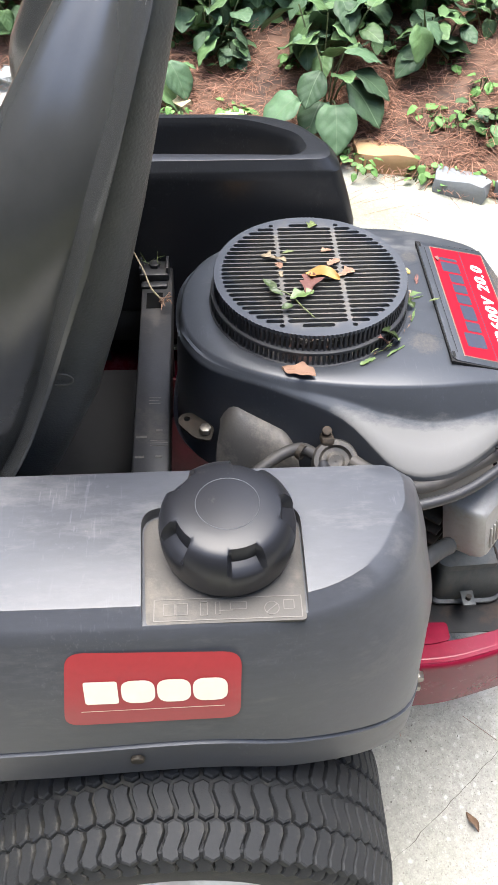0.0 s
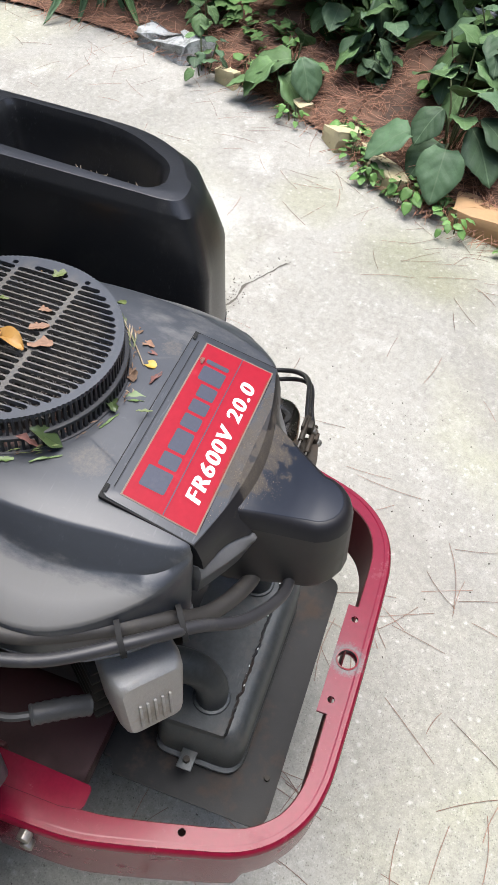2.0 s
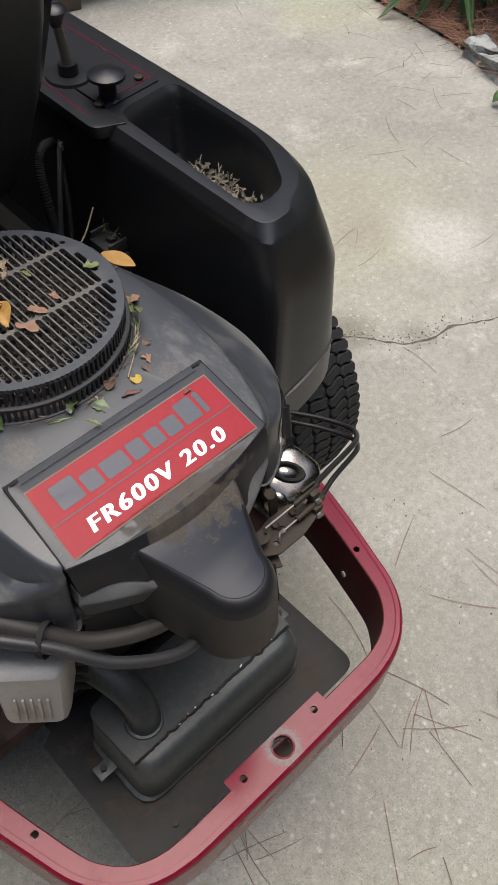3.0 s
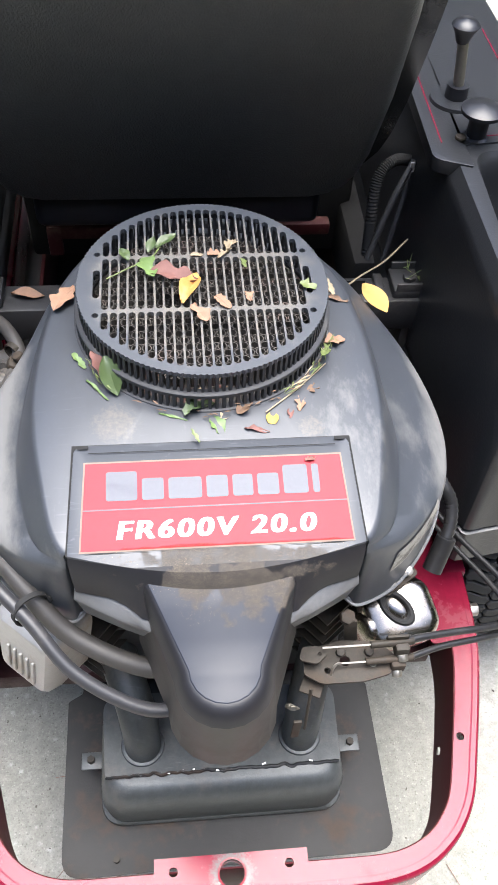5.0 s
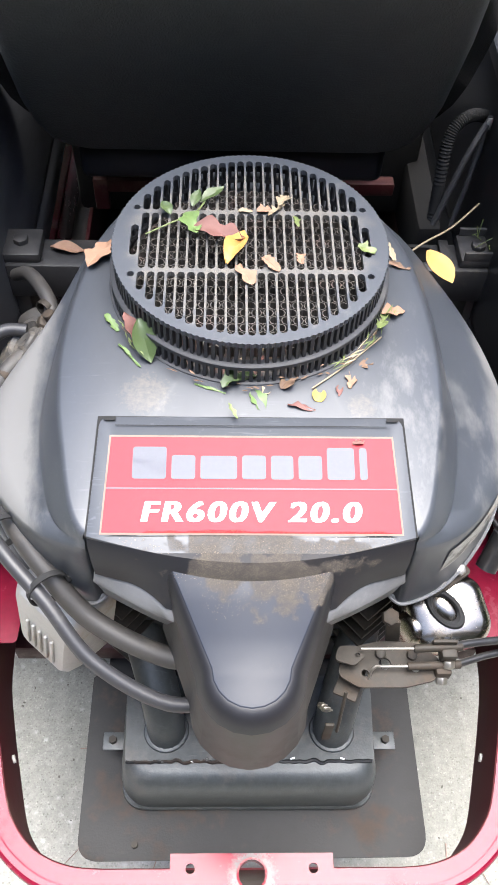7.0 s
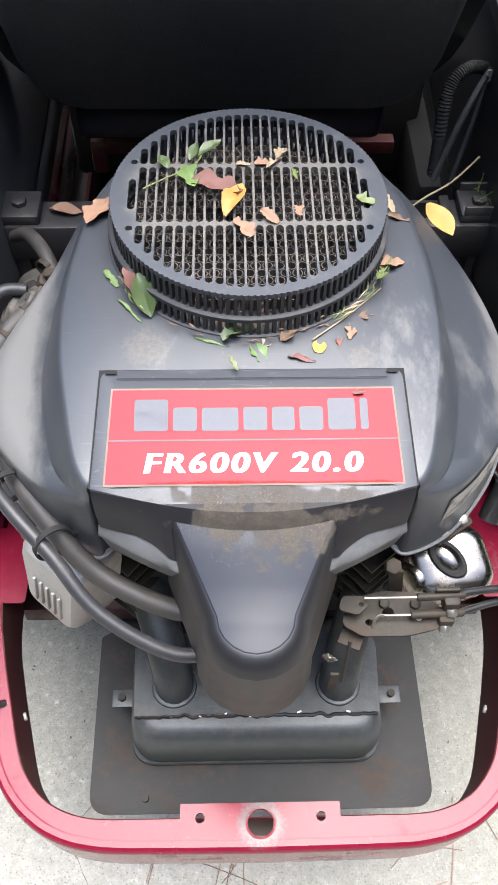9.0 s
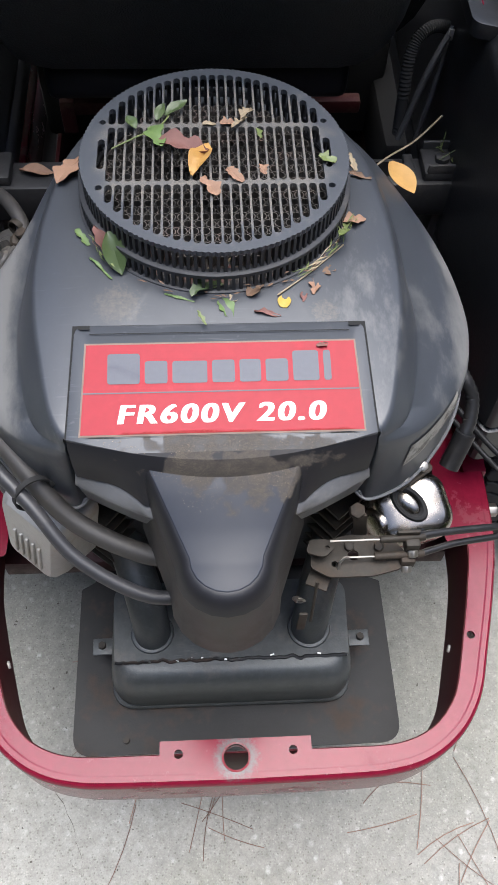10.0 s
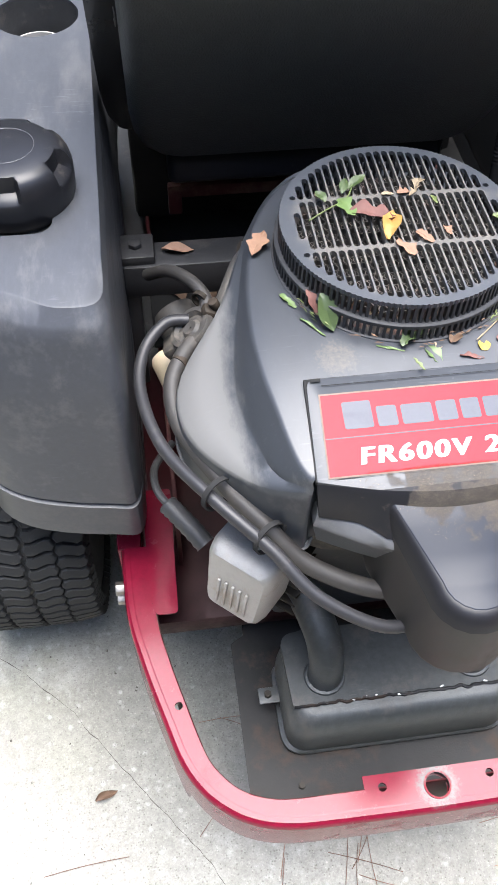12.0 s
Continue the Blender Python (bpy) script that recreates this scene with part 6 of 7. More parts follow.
for kind, mat, at, l, w, turn, label, *more in (
    ("oak", "rust", (-.035, .4175, TOP), .046, .026, -12, "crumpled rust-red oak leaf on screen", .6),
    ("ovate", "gold", (-.02, .402, TOP), .044, .018, 70, "folded golden leaf on screen", .8),
    ("scrap", "tan", (-.013, .372, TOP), .024, .014, -60, "torn dry tan leaf scrap", .5),
    ("scrap", "tan", (.008, .384, TOP), .02, .013, -50, "torn dry tan leaf scrap", .5),
    ("scrap", "pale", (.02, .462, TOP), .017, .012, 60, "pale dry curled leaf bit", .7),
    ("scrap", "pale", (.014, .449, TOP), .02, .009, 50, "pale dry curled leaf bit", .8),
    ("scrap", "tan", (.004, .45, TOP), .013, .011, 10, "torn dry tan leaf scrap", .5),
    ("scrap", "lime", (.031, .437, TOP), .014, .006, 100, "small lime leaf bit", .4),
    ("scrap", "tan", (.032, .391, TOP), .013, .01, 100, "torn dry tan leaf scrap", .5),
    ("scrap", "lime", (.087, .403, TOP), .016, .012, -30, "small lime leaf bit", .5),
    ("scrap", "pale", (-.012, .449, TOP), .012, .006, 5, "pale dry curled leaf bit", .5),
    ("oak", "tan", (-.139, .437, .772), .04, .024, 65, "broad tan leaf beside the screen", .5),
    ("scrap", "green", (-.122, .357, .7715), .022, .008, -58, "green grass blade scrap", .3),
    ("scrap", "green", (-.105, .322, .7705), .03, .004, -50, "green grass blade scrap", .3),
    ("scrap", "green", (-.04, .290, .7690), .026, .004, -20, "green grass blade scrap", .3),
    ("scrap", "deep", (-.018, .297, .7695), .03, .018, 30, "curled dark green leaf at screen foot", .8),
    ("scrap", "green", (-.003, .280, .7675), .022, .014, -60, "small green leaf scrap", .4),
    ("scrap", "pale", (.004, .288, .768), .013, .008, 40, "pale dry curled leaf bit", .5),
    ("scrap", "brown", (.021, .298, .7695), .02, .014, 60, "dry brown leaf crumb", .6),
    ("scrap", "rust", (.031, .273, .7675), .022, .006, -12, "dry rust-red leaf crumb", .6),
    ("heart", "yellow", (.0455, .286, .768), .015, .011, 80, "small bright yellow leaf", .4),
    ("scrap", "rust", (.062, .29, .7685), .012, .007, 80, "dry rust-red leaf crumb", .5),
    ("scrap", "tan", (.072, .3, .7685), .018, .01, 75, "dry tan leaf crumb", .5),
    ("scrap", "brown", (.085, .317, .7692), .012, .01, 30, "dry brown leaf crumb", .5),
    ("oak", "tan", (.112, .372, .7712), .022, .016, 10, "tan leaf scrap beside the screen", .6),
    ("scrap", "lime", (.104, .366, .7712), .02, .006, 70, "lime green blade scrap", .4),
    ("scrap", "brown", (.122, .428, .7715), .024, .006, -15, "dry brown leaf crumb", .6),
    ("scrap", "pale", (.118, .446, .7715), .022, .008, -75, "pale dry curled leaf bit", .6),
    ("scrap", "lime", (-.022, .262, .7775), .016, .004, -65, "green blade scrap on red label", .3),
    ("scrap", "rust", (.0725, .2395, .7690), .01, .006, 20, "rust leaf crumb on label", .6),
    ("ovate", "tan", (-.21, .614, .6175), .04, .015, -4, "dry tan leaf on crossbeam", .7),
):
    fallen_leaf(kind, mat, at, l, w, turn, label, *more)
fallen_leaf("ovate", "deep", (-.092, .327, .784), .036, .019, -70, "dark green leaf leaning on the screen", .5, -38, 10)
fallen_leaf("oak", "rust", (-.104, .338, .787), .026, .014, -60, "rusty leaf leaning on the screen", .5, -40, 0)
fallen_leaf("ovate", "gold", (.181, .489, .717), .046, .028, -66, "bright yellow leaf on shroud flank", .15, -4, -10)
fallen_leaf("scrap", "lime", (.098, .345, .786), .03, .012, 68, "lime leaf caught on the screen", .5, -30, 0)

for at, l, turn in (((-.2, .69, .425), .05, 20), ((-.17, .72, .425), .06, 100), ((-.13, .68, .425), .045, 200), ((-.21, .745, .425), .05, 300)):
    fallen_leaf("oak", "brown", at, l, l * .6, turn, "dry brown leaf on the floor plate", .5)

rng = random.Random(11)
for a0, a1, count, mat, long, label in ((-62, -22, 22, "lime", .017, "green grass clippings at screen foot"), (-156, -122, 8, "lime", .015, "green grass clippings at screen foot"), (-58, -28, 7, "pale", .022, "pale dry straws at screen foot"), (-150, -35, 34, "brown", .008, "dry brown chaff at screen foot")):
    bm = bmesh.new()
    for k in range(count):
        a = radians(rng.uniform(a0, a1))
        r = .1225 + .006 * rng.random() ** 2
        p = Vector((SX + r * math.cos(a), SY + r * math.sin(a), .7722 + .009 * rng.random() ** 2))
        turn = a + rng.gauss(0, .22)
        d = Vector((-math.sin(turn), math.cos(turn), rng.uniform(-.05, .28))).normalized() * rng.uniform(.4, 1) * long
        q = d.cross(Vector((0, 0, 1))).normalized() * rng.uniform(.0004, .0009)
        bend = Vector((0, 0, .1 * long * rng.random()))
        bm.faces.new([bm.verts.new(v) for v in (p - q, p + d * .5 - q * 1.3 + bend, p + d, p + d * .5 + q + bend)])
    tagged(part("grass_clippings", bm, M_FALLEN[mat], smooth=False), label, "grass", kind="stuff")
twig2 = thing("dry_twig", "thin dry straw twig on shroud", "twig", "fallen leaves on the mower", (.07, .315, .7705))
part("stalk", tube([(-.03, -.025, .001), (0, 0, .0015), (.03, .03, .001)], .0007, 4, 6), M_FALLEN["pale"], twig2)



# dry grit lying on the air cleaner cover
def cover_grit():
    r = random.Random(17)
    ground = []
    for ob in bpy.data.objects:
        if ob.type == "MESH" and ob.name in ("nose", "duct_top", "air_cleaner_cover"):
            bm = bmesh.new()
            bm.from_mesh(ob.data)
            ground.append(BVHTree.FromBMesh(bm))
            bm.free()
    verts, faces = [], []
    while len(faces) < 4500:
        x, y = r.uniform(-.1, .11), r.uniform(.085, .1705)
        want = 1.1 - abs(y - .148) / .025 + 3.2 * x + .9 * noise.noise((x * 30, y * 30, 2))
        if want < r.uniform(.2, 1.4):
            continue
        hits = [h[0] for h in (g.ray_cast(Vector((EX + x, y, 1)), Vector((0, 0, -1))) for g in ground) if h[0]]
        if not hits:
            continue
        p = max(hits, key=lambda h: h.z)
        if p.z < .69:
            continue
        i, s, a = len(verts), r.uniform(.00015, .00045), r.uniform(0, 6.28)
        for k, q in enumerate((1.6, .8, 1.2)):
            verts.append((p.x + s * q * math.cos(a + 2.1 * k), p.y + s * q * math.sin(a + 2.1 * k), p.z))
        verts.append((p.x, p.y, p.z + s))
        faces += [(i, i + 1, i + 3), (i + 1, i + 2, i + 3), (i + 2, i, i + 3)]
    me = bpy.data.meshes.new("cover_grit")
    me.from_pydata(verts, [], faces)
    me.materials.append(M_SPECK)
    tagged(new("cover_grit", me), "fine dry grit and chaff on the air cleaner cover", "grit", kind="stuff")


cover_grit()

# litter in the console tray
bm = bmesh.new()
for k in range(760):
    t = rng.random()
    p = Vector((.318 + .066 * rng.random() + .014 * t, .412 + .17 * t, .704 + .028 * rng.random() * (1 - abs(t - .4))))
    d = Vector((rng.uniform(-1, 1), rng.uniform(-1, 1), rng.uniform(-.3, .5))).normalized() * rng.uniform(.004, .011)
    if k % 3 == 0:
        add_rod(bm, p, p + d * 1.5, .0012, .0006, 4)
    else:
        w = d.orthogonal().normalized() * rng.uniform(.001, .003)
        bm.faces.new([bm.verts.new(q) for q in (p, p + d * .6 + w, p + d * 1.3, p + d * .5 - w)])
tagged(part("tray_litter", bm, M_LITTER, smooth=False), "dry grass and leaf litter in console tray", "litter", kind="stuff")
stalk = thing("dry_stalk", "dry weed stalk with rootlets lying on the crossbeam", "twig", "fallen leaves on the mower", (.2, .62, .625))
part("stalk", tube([(.06, .03, .04), (.03, .012, .02), (0, 0, .008), (-.022, -.016, .004)], .0012, 5, 6), M_FALLEN["pale"], stalk)
for k in range(16):
    a = rng.uniform(2.6, 5.2)
    d = Vector((math.cos(a), math.sin(a) * .6, rng.uniform(-.15, .45))) * rng.uniform(.008, .02)
    q = Vector((-.015 - .02 * rng.random(), -.012 - .012 * rng.random(), .005))
    part("rootlet", tube([q, q + d * .5 + Vector((0, 0, .004)), q + d], .0007, 3, 4), M_FALLEN["tan"], stalk)
bm = bmesh.new()
for k in range(9):
    p = Vector((.255 + .03 * rng.random(), .605 + .03 * rng.random(), .631 + .006 * rng.random()))
    d = Vector((rng.uniform(-1, 1), rng.uniform(-1, 1), rng.uniform(0, .9))).normalized() * rng.uniform(.008, .022)
    add_rod(bm, p, p + d, .0006, .0003, 4)
tagged(part("beam_litter", bm, M_FALLEN["lime"]), "thin straws caught on the crossbeam", "litter", kind="stuff")


# ---- driveway litter ----
def needles(name, count, place, mat, label, length=(.07, .17), lift=.002, width=.0009):
    r = random.Random(5)
    verts, faces = [], []
    for _ in range(count):
        x, y, z = place(r)
        a, l = r.uniform(0, math.pi * 2), r.uniform(*length)
        bend = r.uniform(-.25, .25)
        prev = None
        for k in range(5):
            t = k / 4
            ang = a + bend * t
            px, py = x + l * t * math.cos(ang), y + l * t * math.sin(ang)
            nx, ny = -math.sin(ang) * width, math.cos(ang) * width
            zz = z + lift + (.012 * math.sin(t * 3) * r.random() if lift > .003 else .0012 * math.sin(t * 3))
            i = len(verts)
            verts += [(px + nx, py + ny, zz), (px - nx, py - ny, zz), (px, py, zz + width)]
            if prev is not None:
                faces += [(prev, i, i + 2, prev + 2), (prev + 1, prev + 2, i + 2, i + 1)]
            prev = i
    me = bpy.data.meshes.new(name)
    me.from_pydata(verts, [], faces)
    me.materials.append(mat)
    return tagged(new(name, me), label, "pine straw", kind="stuff")


def on_drive(r):
    while True:
        if r.random() < .45:
            k = r.randrange(18, len(kerb) - 24)
            x, y = kerb[k][0] - abs(r.gauss(0, .22)), kerb[k][1] + r.gauss(0, .1)
        elif r.random() < .6:
            x, y = r.uniform(.35, 2.1), r.uniform(-.7, 2.2)
        else:
            x, y = r.uniform(-.9, .7), r.uniform(-.5, .25)
        if x < 2.2:
            return x, y, 0


needles("drive_needles", 210, on_drive, M_NEEDLE, "scattered dry pine needles on concrete", (.05, .15), .002, .0005)


def near_rear(r):
    c = r.choice(((-.07, -.03), (.3, -.05), (.06, -.3), (.4, -.2)))
    return c[0] + r.gauss(0, .03), c[1] + r.gauss(0, .02), 0


needles("needle_clusters", 24, near_rear, M_NEEDLE, "small bunches of dry pine needles", (.08, .16), .002, .0005)


def on_bed(r, far=1.5, low=0.0):
    k = r.randrange(12, len(kerb) - 20)
    a, b = Vector(kerb[k]), Vector(kerb[k + 1])
    n = Vector((b.y - a.y, a.x - b.x)).normalized()
    d = low + (far - low) * r.random() ** 1.3
    p = a + (b - a) * r.random() + n * d
    return p.x, p.y, bed_height(max(0, d), p.x, p.y), d


needles("pine_straw", 19000, lambda r: on_bed(r, 1.7, -.015)[:3], M_STRAW, "thick layer of reddish pine straw", (.04, .12), .006, .0009)

for pts, label in ((((.72, .73), (.80, .69), (.86, .67), (.92, .62), (.985, .535), (1.05, .50), (1.12, .49), (1.25, .42)), "hairline crack in the concrete"),
                   (((-.62, .40), (-.551, .373), (-.514, .344), (-.433, .264), (-.342, .15), (-.273, .066), (-.224, -.006), (-.2, -.1)), "hairline crack in the concrete")):
    bm = bmesh.new()
    line = spline([(x, y, 0) for x, y in pts], 10)
    r = random.Random(2)
    vs = []
    for i, p in enumerate(line):
        w = (.0002 + .0008 * r.random()) * (5.0 * (.5 + noise.noise((p.x * 14, p.y * 14, 3)) ** 2 * 3) if pts[0][0] > 0 else 1)
        o = .004 * noise.noise((p.x * 40, p.y * 40, 0))
        vs.append((bm.verts.new((p.x + o, p.y + o + w, .0012)), bm.verts.new((p.x + o, p.y + o - w, .0012))))
    for a, b in zip(vs, vs[1:]):
        bm.faces.new((a[0], b[0], b[1], a[1]))
    tagged(part("trim_crack", bm, M_CRACK, smooth=False), label, "crack", kind="structure")
bm = bmesh.new()
r = random.Random(6)
long_crack = spline([(.72, .73, 0), (.80, .69, 0), (.86, .67, 0), (.92, .62, 0), (.985, .535, 0), (1.05, .50, 0), (1.12, .49, 0), (1.25, .42, 0)], 30)
for k in range(430):
    if k < 270:
        p = long_crack[int(len(long_crack) * r.random() ** 1.5)]
        x, y = p.x + r.gauss(0, .012), p.y + .01 + r.gauss(0, .014)
    else:
        x, y = r.choice((-.55, -.4, -.25, .35, .55, .8)) + r.gauss(0, .16), r.choice((-.1, .05, .3)) + r.gauss(0, .12)
    z = r.uniform(.0012, .003)
    add_box(bm, (x, y, z / 2), (r.uniform(.0008, .0038), r.uniform(.0008, .0024), z), Matrix.Rotation(r.uniform(0, 3), 4, "Z"))
tagged(part("grit", bm, M_CRACK, smooth=False), "dark grit and crumbs on the concrete", "grit", kind="stuff")
fl = fallen_leaf("ovate", "brown", (-.385, .135, .001), .035, .012, 20, "curled brown leaf on concrete", 1.2)
fl["group"] = "leaves on the drive"


# ---- stones, plants and timber round the drive ----
def stone(name, mat, pts, h, label, seed, rough=1.0):
    r = random.Random(seed)
    out = [Vector(p) for p in spline([(p.x, p.y, 0) for p in rounded(pts, .008, 3)], 3, True)]
    cx, cy = sum(p.x for p in out) / len(out), sum(p.y for p in out) / len(out)
    rings = []
    for k, z in ((1.0, -.02), (1.01, h * .3), (1.005, h * .6), (1.0, h * .9), (.985, h), (.8, h * 1.02), (.55, h * 1.02), (.25, h * 1.03)):
        rings.append([(cx + (p.x - cx) * k + .009 * rough * noise.noise((p.x * 13, p.y * 13, seed + z * 30)), cy + (p.y - cy) * k + .009 * rough * noise.noise((p.y * 13, p.x * 13, seed + z * 30)), z + .014 * rough * noise.noise((p.x * 9, p.y * 9, seed + z)) + .008 * noise.noise((p.x * 34 * k, p.y * 34 * k, seed)) + (cx - p.x) * .12) for p in out])
    return tagged(part(name, loft(rings), mat, angle=28), label, "stone", "edging stones")


stone("edging_stone", M_STONE_Y, [(1.725, .052), (1.73, -.025), (1.642, -.108), (1.56, -.125), (1.605, .055)], .055, "ochre sandstone block edging the drive", 1)
stone("edging_stone", M_STONE_G, [(1.578, -.187), (1.515, -.325), (1.458, -.343), (1.4, -.3), (1.478, -.172)], .045, "flat blue-grey edging stone", 2)
stone("edging_stone", M_STONE_G, [(1.455, -.352), (1.49, -.4), (1.43, -.51), (1.36, -.48), (1.375, -.375)], .055, "blunt grey edging stone", 3)
stone("edging_stone", M_STONE_P, [(1.9, .515), (1.94, .4), (1.885, .388), (1.83, .45)], .05, "pale yellow edging stone", 4, 1.5)
stone("edging_stone", M_STONE_P, [(1.86, .38), (1.885, .34), (1.72, .2), (1.668, .235), (1.725, .31)], .045, "pale yellow edging stone", 5, 1.5)
stone("edging_stone", M_STONE_P, [(2.075, .725), (2.095, .68), (2.015, .58), (1.97, .605)], .04, "pale yellow edging stone", 8, 1.5)
stone("edging_stone", M_STONE_M, [(2.29, 1.25), (2.19, 1.26), (2.12, 1.08), (2.19, .99), (2.3, 1.06)], .045, "mottled grey edging rock", 6, 3.2)
stone("edging_stone", M_STONE_P, [(2.13, .93), (2.08, .94), (2.05, .87), (2.1, .85)], .04, "small pale edging stone", 7, 1.5)


def big_leaf_mesh(shape, seed):
    bm = bmesh.new()
    leaf_mesh(bm, shape, 1.0, .82, .2)
    r = random.Random(seed)
    for v in bm.verts:
        v.co.z += -.28 * v.co.x ** 2 + .03 * math.sin(v.co.x * 9 + seed) * abs(v.co.y) * 4 + .02 * math.sin(abs(v.co.y) * 40)
    me = bpy.data.meshes.new("leaf")
    for f in bm.faces:
        f.smooth = True
    bm.to_mesh(me)
    bm.free()
    return me


LEAVES = []
for i, shape in enumerate(("ovate", "heart", "ovate")):
    for mat in (M_BROAD_DEEP, M_BROAD):
        me = big_leaf_mesh(shape, i)
        me.materials.append(mat)
        LEAVES.append(me)


SPROUTS = []
for i, shape in enumerate(("heart", "ovate")):
    me = big_leaf_mesh(shape, i)
    me.materials.append(M_SPROUT)
    SPROUTS.append(me)


def plant(name, at, stems, per, size, height, seed, label, spread=.2, narrow=1.0, blades=None):
    r = random.Random(seed)
    x, y = at
    k = min(range(len(kerb)), key=lambda i: (kerb[i][0] - x) ** 2 + (kerb[i][1] - y) ** 2)
    d = math.hypot(kerb[k][0] - x, kerb[k][1] - y)
    z0 = bed_height(d, x, y)
    p = thing(name, label, "plant", "plants in the bed", (x, y, z0))
    for s in range(stems):
        a = r.uniform(0, 2 * math.pi)
        tip = Vector((math.cos(a) * spread * r.random(), math.sin(a) * spread * r.random(), height * r.uniform(.6, 1)))
        base = Vector((math.cos(a) * .02, math.sin(a) * .02, -.02))
        mid = (base + tip) / 2 + Vector((0, 0, .05 * height))
        part("stem", tube([base, base.lerp(mid, .9), mid.lerp(tip, .72)], .0024, 4, 6), M_STEM, p)
        for j in range(per):
            t = .3 + .7 * (j + r.random()) / per
            q = base.lerp(tip, t)
            turn = a + j * 2.4 + r.uniform(-.5, .5)
            l = size * r.uniform(.55, 1.0)
            m = Matrix.Translation(q) @ Matrix.Rotation(turn, 4, "Z") @ Matrix.Translation((.02, 0, 0)) @ Matrix.Rotation(radians(r.uniform(-22, 42)), 4, "Y") @ Matrix.Rotation(radians(r.uniform(-20, 20)), 4, "X") @ Matrix.Diagonal((l, l * narrow, l, 1))
            shared("leaf", r.choice(blades or (LEAVES[:4] if narrow > .5 else LEAVES[4:])), p, m)
    return p


for at, stems, per, size, height, seed, spread in (
    ((1.99, .13), 5, 5, .14, .34, 1, .17), ((2.02, -.24), 5, 5, .13, .3, 44, .18), ((2.05, .69), 3, 4, .17, .2, 2, .1), ((2.3, -.2), 5, 6, .14, .34, 3, .22), ((2.45, .3), 6, 6, .15, .36, 4, .25),
    ((2.35, -.62), 6, 6, .1, .3, 5, .25), ((2.5, .85), 6, 6, .13, .3, 6, .25), ((1.72, -.38), 3, 4, .055, .1, 7, .08), ((2.55, 1.4), 6, 6, .12, .3, 8, .25),
    ((2.65, 0.0), 7, 6, .13, .4, 9, .3), ((2.75, .55), 7, 6, .13, .4, 10, .3), ((2.7, -.45), 7, 6, .12, .35, 11, .3), ((2.3, 1.05), 3, 5, .075, .16, 12, .1),
    ((2.2, .05), 4, 6, .13, .3, 31, .2), ((2.45, -.05), 6, 6, .12, .36, 32, .25), ((2.25, .5), 4, 5, .12, .22, 33, .16), ((2.4, .62), 5, 6, .12, .28, 34, .2), ((2.5, -.3), 6, 6, .1, .34, 35, .25), ((2.15, -.45), 4, 6, .07, .2, 36, .15),
    ((2.4, 1.15), 5, 6, .09, .24, 37, .2), ((2.65, .3), 6, 6, .11, .36, 38, .3), ((2.05, -.9), 5, 6, .08, .26, 39, .2), ((2.75, .75), 6, 6, .12, .36, 40, .3), ((2.65, 1.2), 6, 6, .11, .34, 41, .3), ((2.1, -.1), 3, 5, .06, .1, 42, .1),
    ((1.86, -.75), 4, 5, .09, .2, 13, .15), ((2.08, .98), 3, 4, .06, .1, 14, .08), ((2.2, .42), 3, 4, .07, .12, 15, .1), ((2.9, .25), 7, 6, .13, .45, 16, .3), ((2.9, -.2), 7, 6, .13, .45, 17, .3), ((2.85, 1.05), 7, 6, .13, .4, 18, .3),
):
    plant("broadleaf_plant", at, stems, per, size, height, seed, "leafy green plant in pine straw bed" if size < .12 else "broad-leaved green plant in pine straw bed", spread)
for k, at in enumerate(((1.69, .3), (1.62, .16), (1.61, .075), (1.545, .035), (1.52, -.15), (1.485, -.24), (1.76, .385), (1.91, .443), (1.87, .4), (1.918, .606), (1.66, .2), (1.72, .33), (1.44, -.32), (2.06, .66), (2.12, .84), (2.2, 1.0), (2.16, .78), (1.74, -.2), (1.95, -.3), (2.05, .2), (2.25, .75), (1.7, -.3), (1.82, -.4))):
    plant("seedling", (at[0] + .03, at[1] + .01), 3, 4, .033 + .008 * (k % 3), .05, 50 + k, "small bright green seedling by edging stones", .035, 1.0, SPROUTS)


def spreading_plant():
    """The broad rosette that leans out over the edging stones."""
    base = Vector((1.86, .125, .06))
    p = thing("broadleaf_plant", "spreading plant with large rounded leaves over edging stones", "plant", "plants in the bed", base)
    for x, y, z, l, droop, me in ((1.759, .296, .13, .15, 18, LEAVES[2]), (1.765, .195, .2, .12, 30, LEAVES[0]), (1.65, .122, .125, .15, 34, LEAVES[2]), (1.75, .019, .165, .17, 20, LEAVES[0]),
                                  (1.967, .226, .26, .16, 5, LEAVES[1]), (1.8, .104, .31, .14, -48, LEAVES[3]), (1.87, .021, .26, .13, 0, LEAVES[0]), (1.74, .098, .25, .09, -25, LEAVES[3]), (1.765, .185, .1, .13, 25, LEAVES[2]), (1.8, -.007, .2, .14, 12, LEAVES[0])):
        way = Vector((x - base.x, y - base.y, 0)).normalized()
        tilt = Matrix.Rotation(math.atan2(way.y, way.x), 4, "Z") @ Matrix.Rotation(radians(droop), 4, "Y")
        start = Vector((x, y, z)) - base - tilt @ Vector((l * .5, 0, 0))
        part("stem", tube([(0, 0, -.03), start * .5 + Vector((0, 0, .03)), start], .003, 4, 6), M_STEM, p)
        shared("leaf", me, p, Matrix.Translation(start) @ tilt @ Matrix.Diagonal((l, l * 1.08, l, 1)))
    return p


spreading_plant()
plant("palm_seedling", (2.42, 1.5), 5, 9, .3, .2, 21, "small yellow-green palm with narrow leaves", .12, .16)

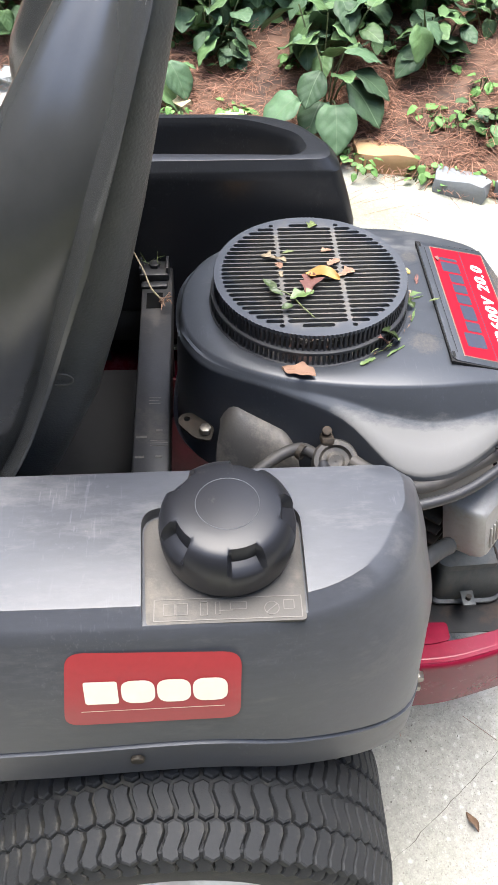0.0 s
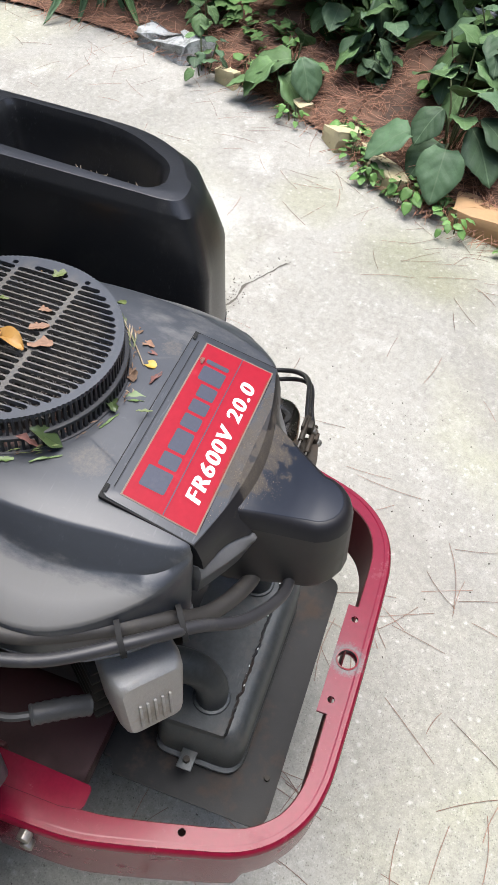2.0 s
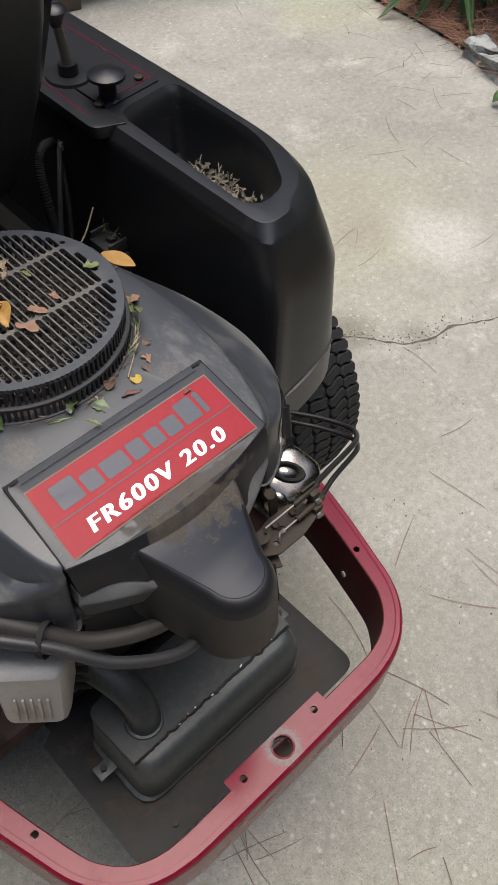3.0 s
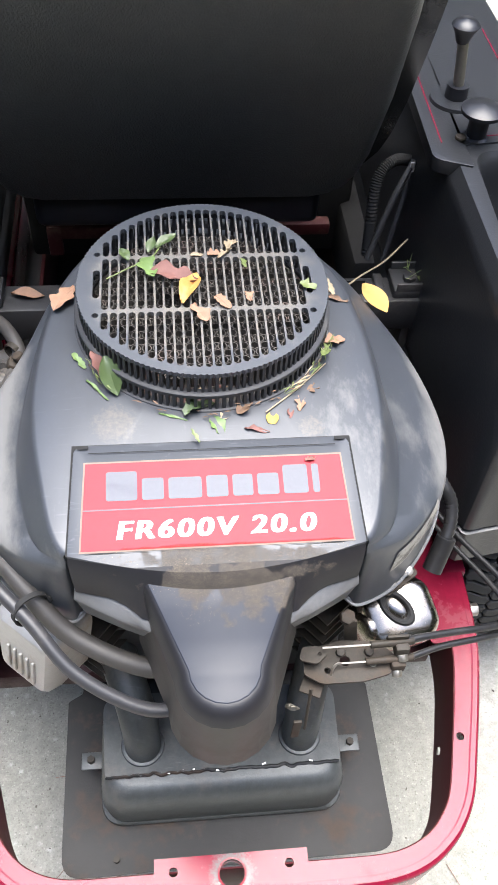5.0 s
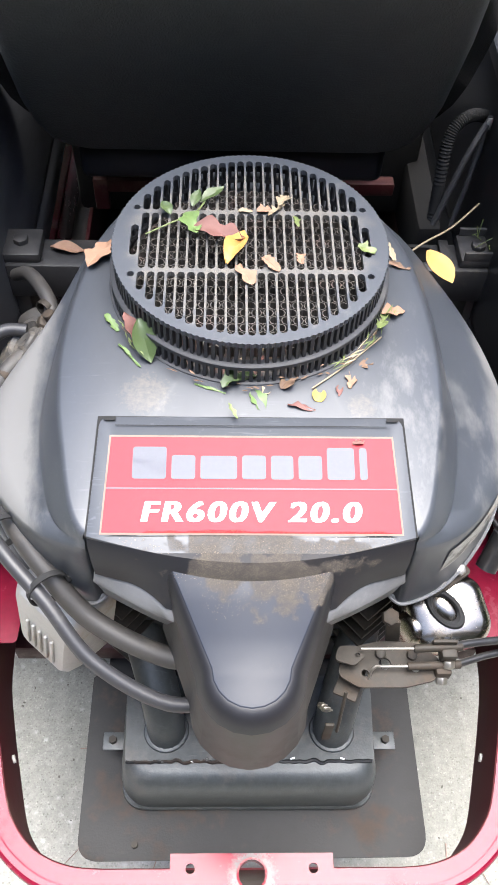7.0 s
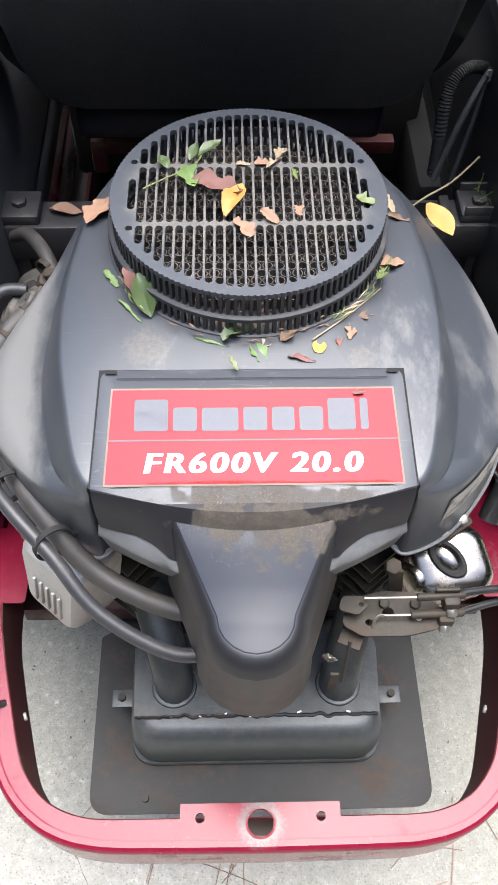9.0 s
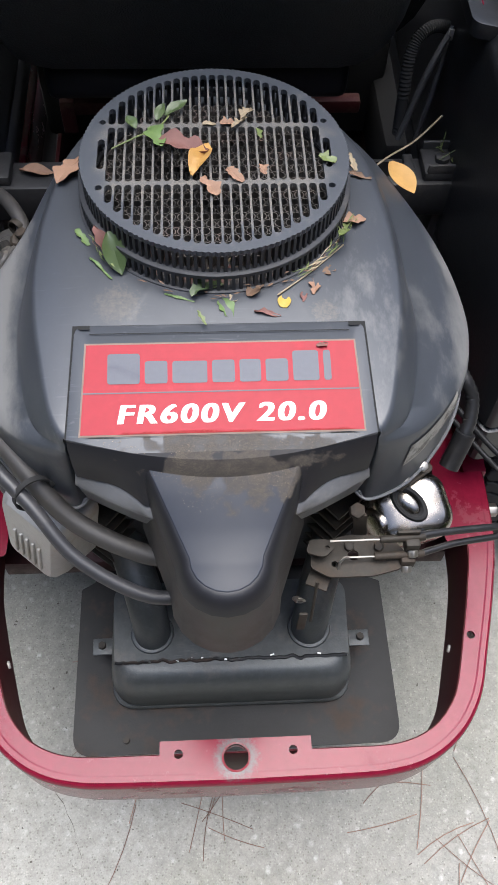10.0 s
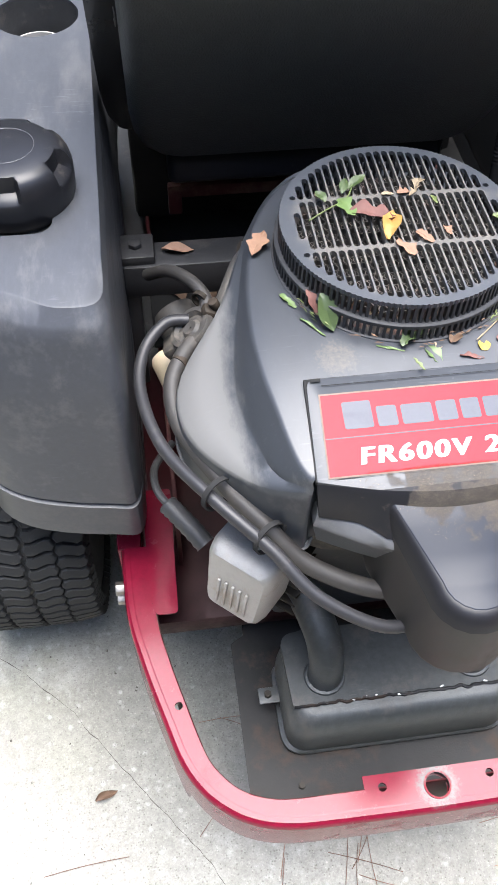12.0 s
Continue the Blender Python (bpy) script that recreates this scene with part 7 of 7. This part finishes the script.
# low ivy and seedlings over the bed
r = random.Random(8)
verts, faces = [], []
made = 0
while made < 13500:
    x, y, z, d = on_bed(r, 2.6, .0)
    dense = noise.noise((x * 2.3, y * 2.3, 3)) + .55 * min(1, d) - .35
    if d < .21 + .2 * noise.noise((x * 4, y * 4, 9)) or dense < r.uniform(-.2, .3):
        continue
    made += 1
    s, a = r.uniform(.016, .042), r.uniform(0, 2 * math.pi)
    up = Matrix.Translation((x, y, z + r.uniform(.015, .05 + .1 * min(1, d)))) @ Matrix.Rotation(a, 4, "Z") @ Matrix.Rotation(r.uniform(-.6, .6), 4, "Y") @ Matrix.Rotation(r.uniform(-.5, .5), 4, "X")
    i = len(verts)
    for px, py, pz in ((0, 0, 0), (.5, .75, .12), (1.1, .8, .05), (1.3, .3, .06), (1.9, 0, -.12), (1.3, -.3, .06), (1.1, -.8, .05), (.5, -.75, .12), (.9, 0, -.02)):
        verts.append(tuple(up @ Vector((px * s, py * s, pz * s))))
    faces += [(i + 8, i + k, i + k + 1) for k in range(0, 7)] + [(i + 8, i + 7, i)]
me = bpy.data.meshes.new("ground_ivy")
me.from_pydata(verts, [], faces)
me.materials.append(M_LEAF)
tagged(new("ground_ivy", me), "low ivy and seedlings over pine straw", "ivy", kind="stuff")
branch = thing("fallen_branch", "lichen-covered dead branch lying in the bed", "branch", "", (2.35, .35, .27))
part("limb", tube([(-.1, .5, 0), (0, .25, .02), (.03, 0, .015), (0, -.25, .02)], .012, 5, 8), M_STONE_G, branch)


def timber_bench():
    a, b = Vector((1.37, 2.38, 0)), Vector((2.12, 2.18, 0))
    d = (b - a).normalized()
    turn = Matrix.Rotation(math.atan2(d.y, d.x), 4, "Z")
    t = thing("timber_bench", "heavy weathered brown timber bench on the drive", "bench", "", a)
    for k in (0, 1):
        p = d * ((b - a).length * k)
        part("post", box((p.x, p.y, .2), (.105, .1, .4), .006, turn), M_TIMBER, t)
        q = p + Vector((-d.y, d.x, 0)) * .38
        part("post", box((q.x, q.y, .2), (.105, .1, .4), .006, turn), M_TIMBER, t)
    mid = (b - a) / 2
    n = Vector((-d.y, d.x, 0))
    part("apron_board", box((mid.x - n.x * .02, mid.y - n.y * .02, .23), (.95, .04, .22), .005, turn), M_TIMBER, t)
    part("stretcher", box((mid.x + n.x * .25, mid.y + n.y * .25, .1), (.75, .04, .14), .005, turn), M_TIMBER, t)
    for k in range(4):
        c = mid + n * (.01 + .11 * k)
        part("seat_board", box((c.x, c.y, .42), (1.15, .1, .04), .005, turn), M_TIMBER, t)
    for k in (-.02, .03):
        c = mid + d * k - n * .042
        part("bolt", rod((c.x, c.y, .19), (c.x - n.x * .008, c.y - n.y * .008, .19), .009, seg=8), M_BOLT, t)
    return t


timber_bench()
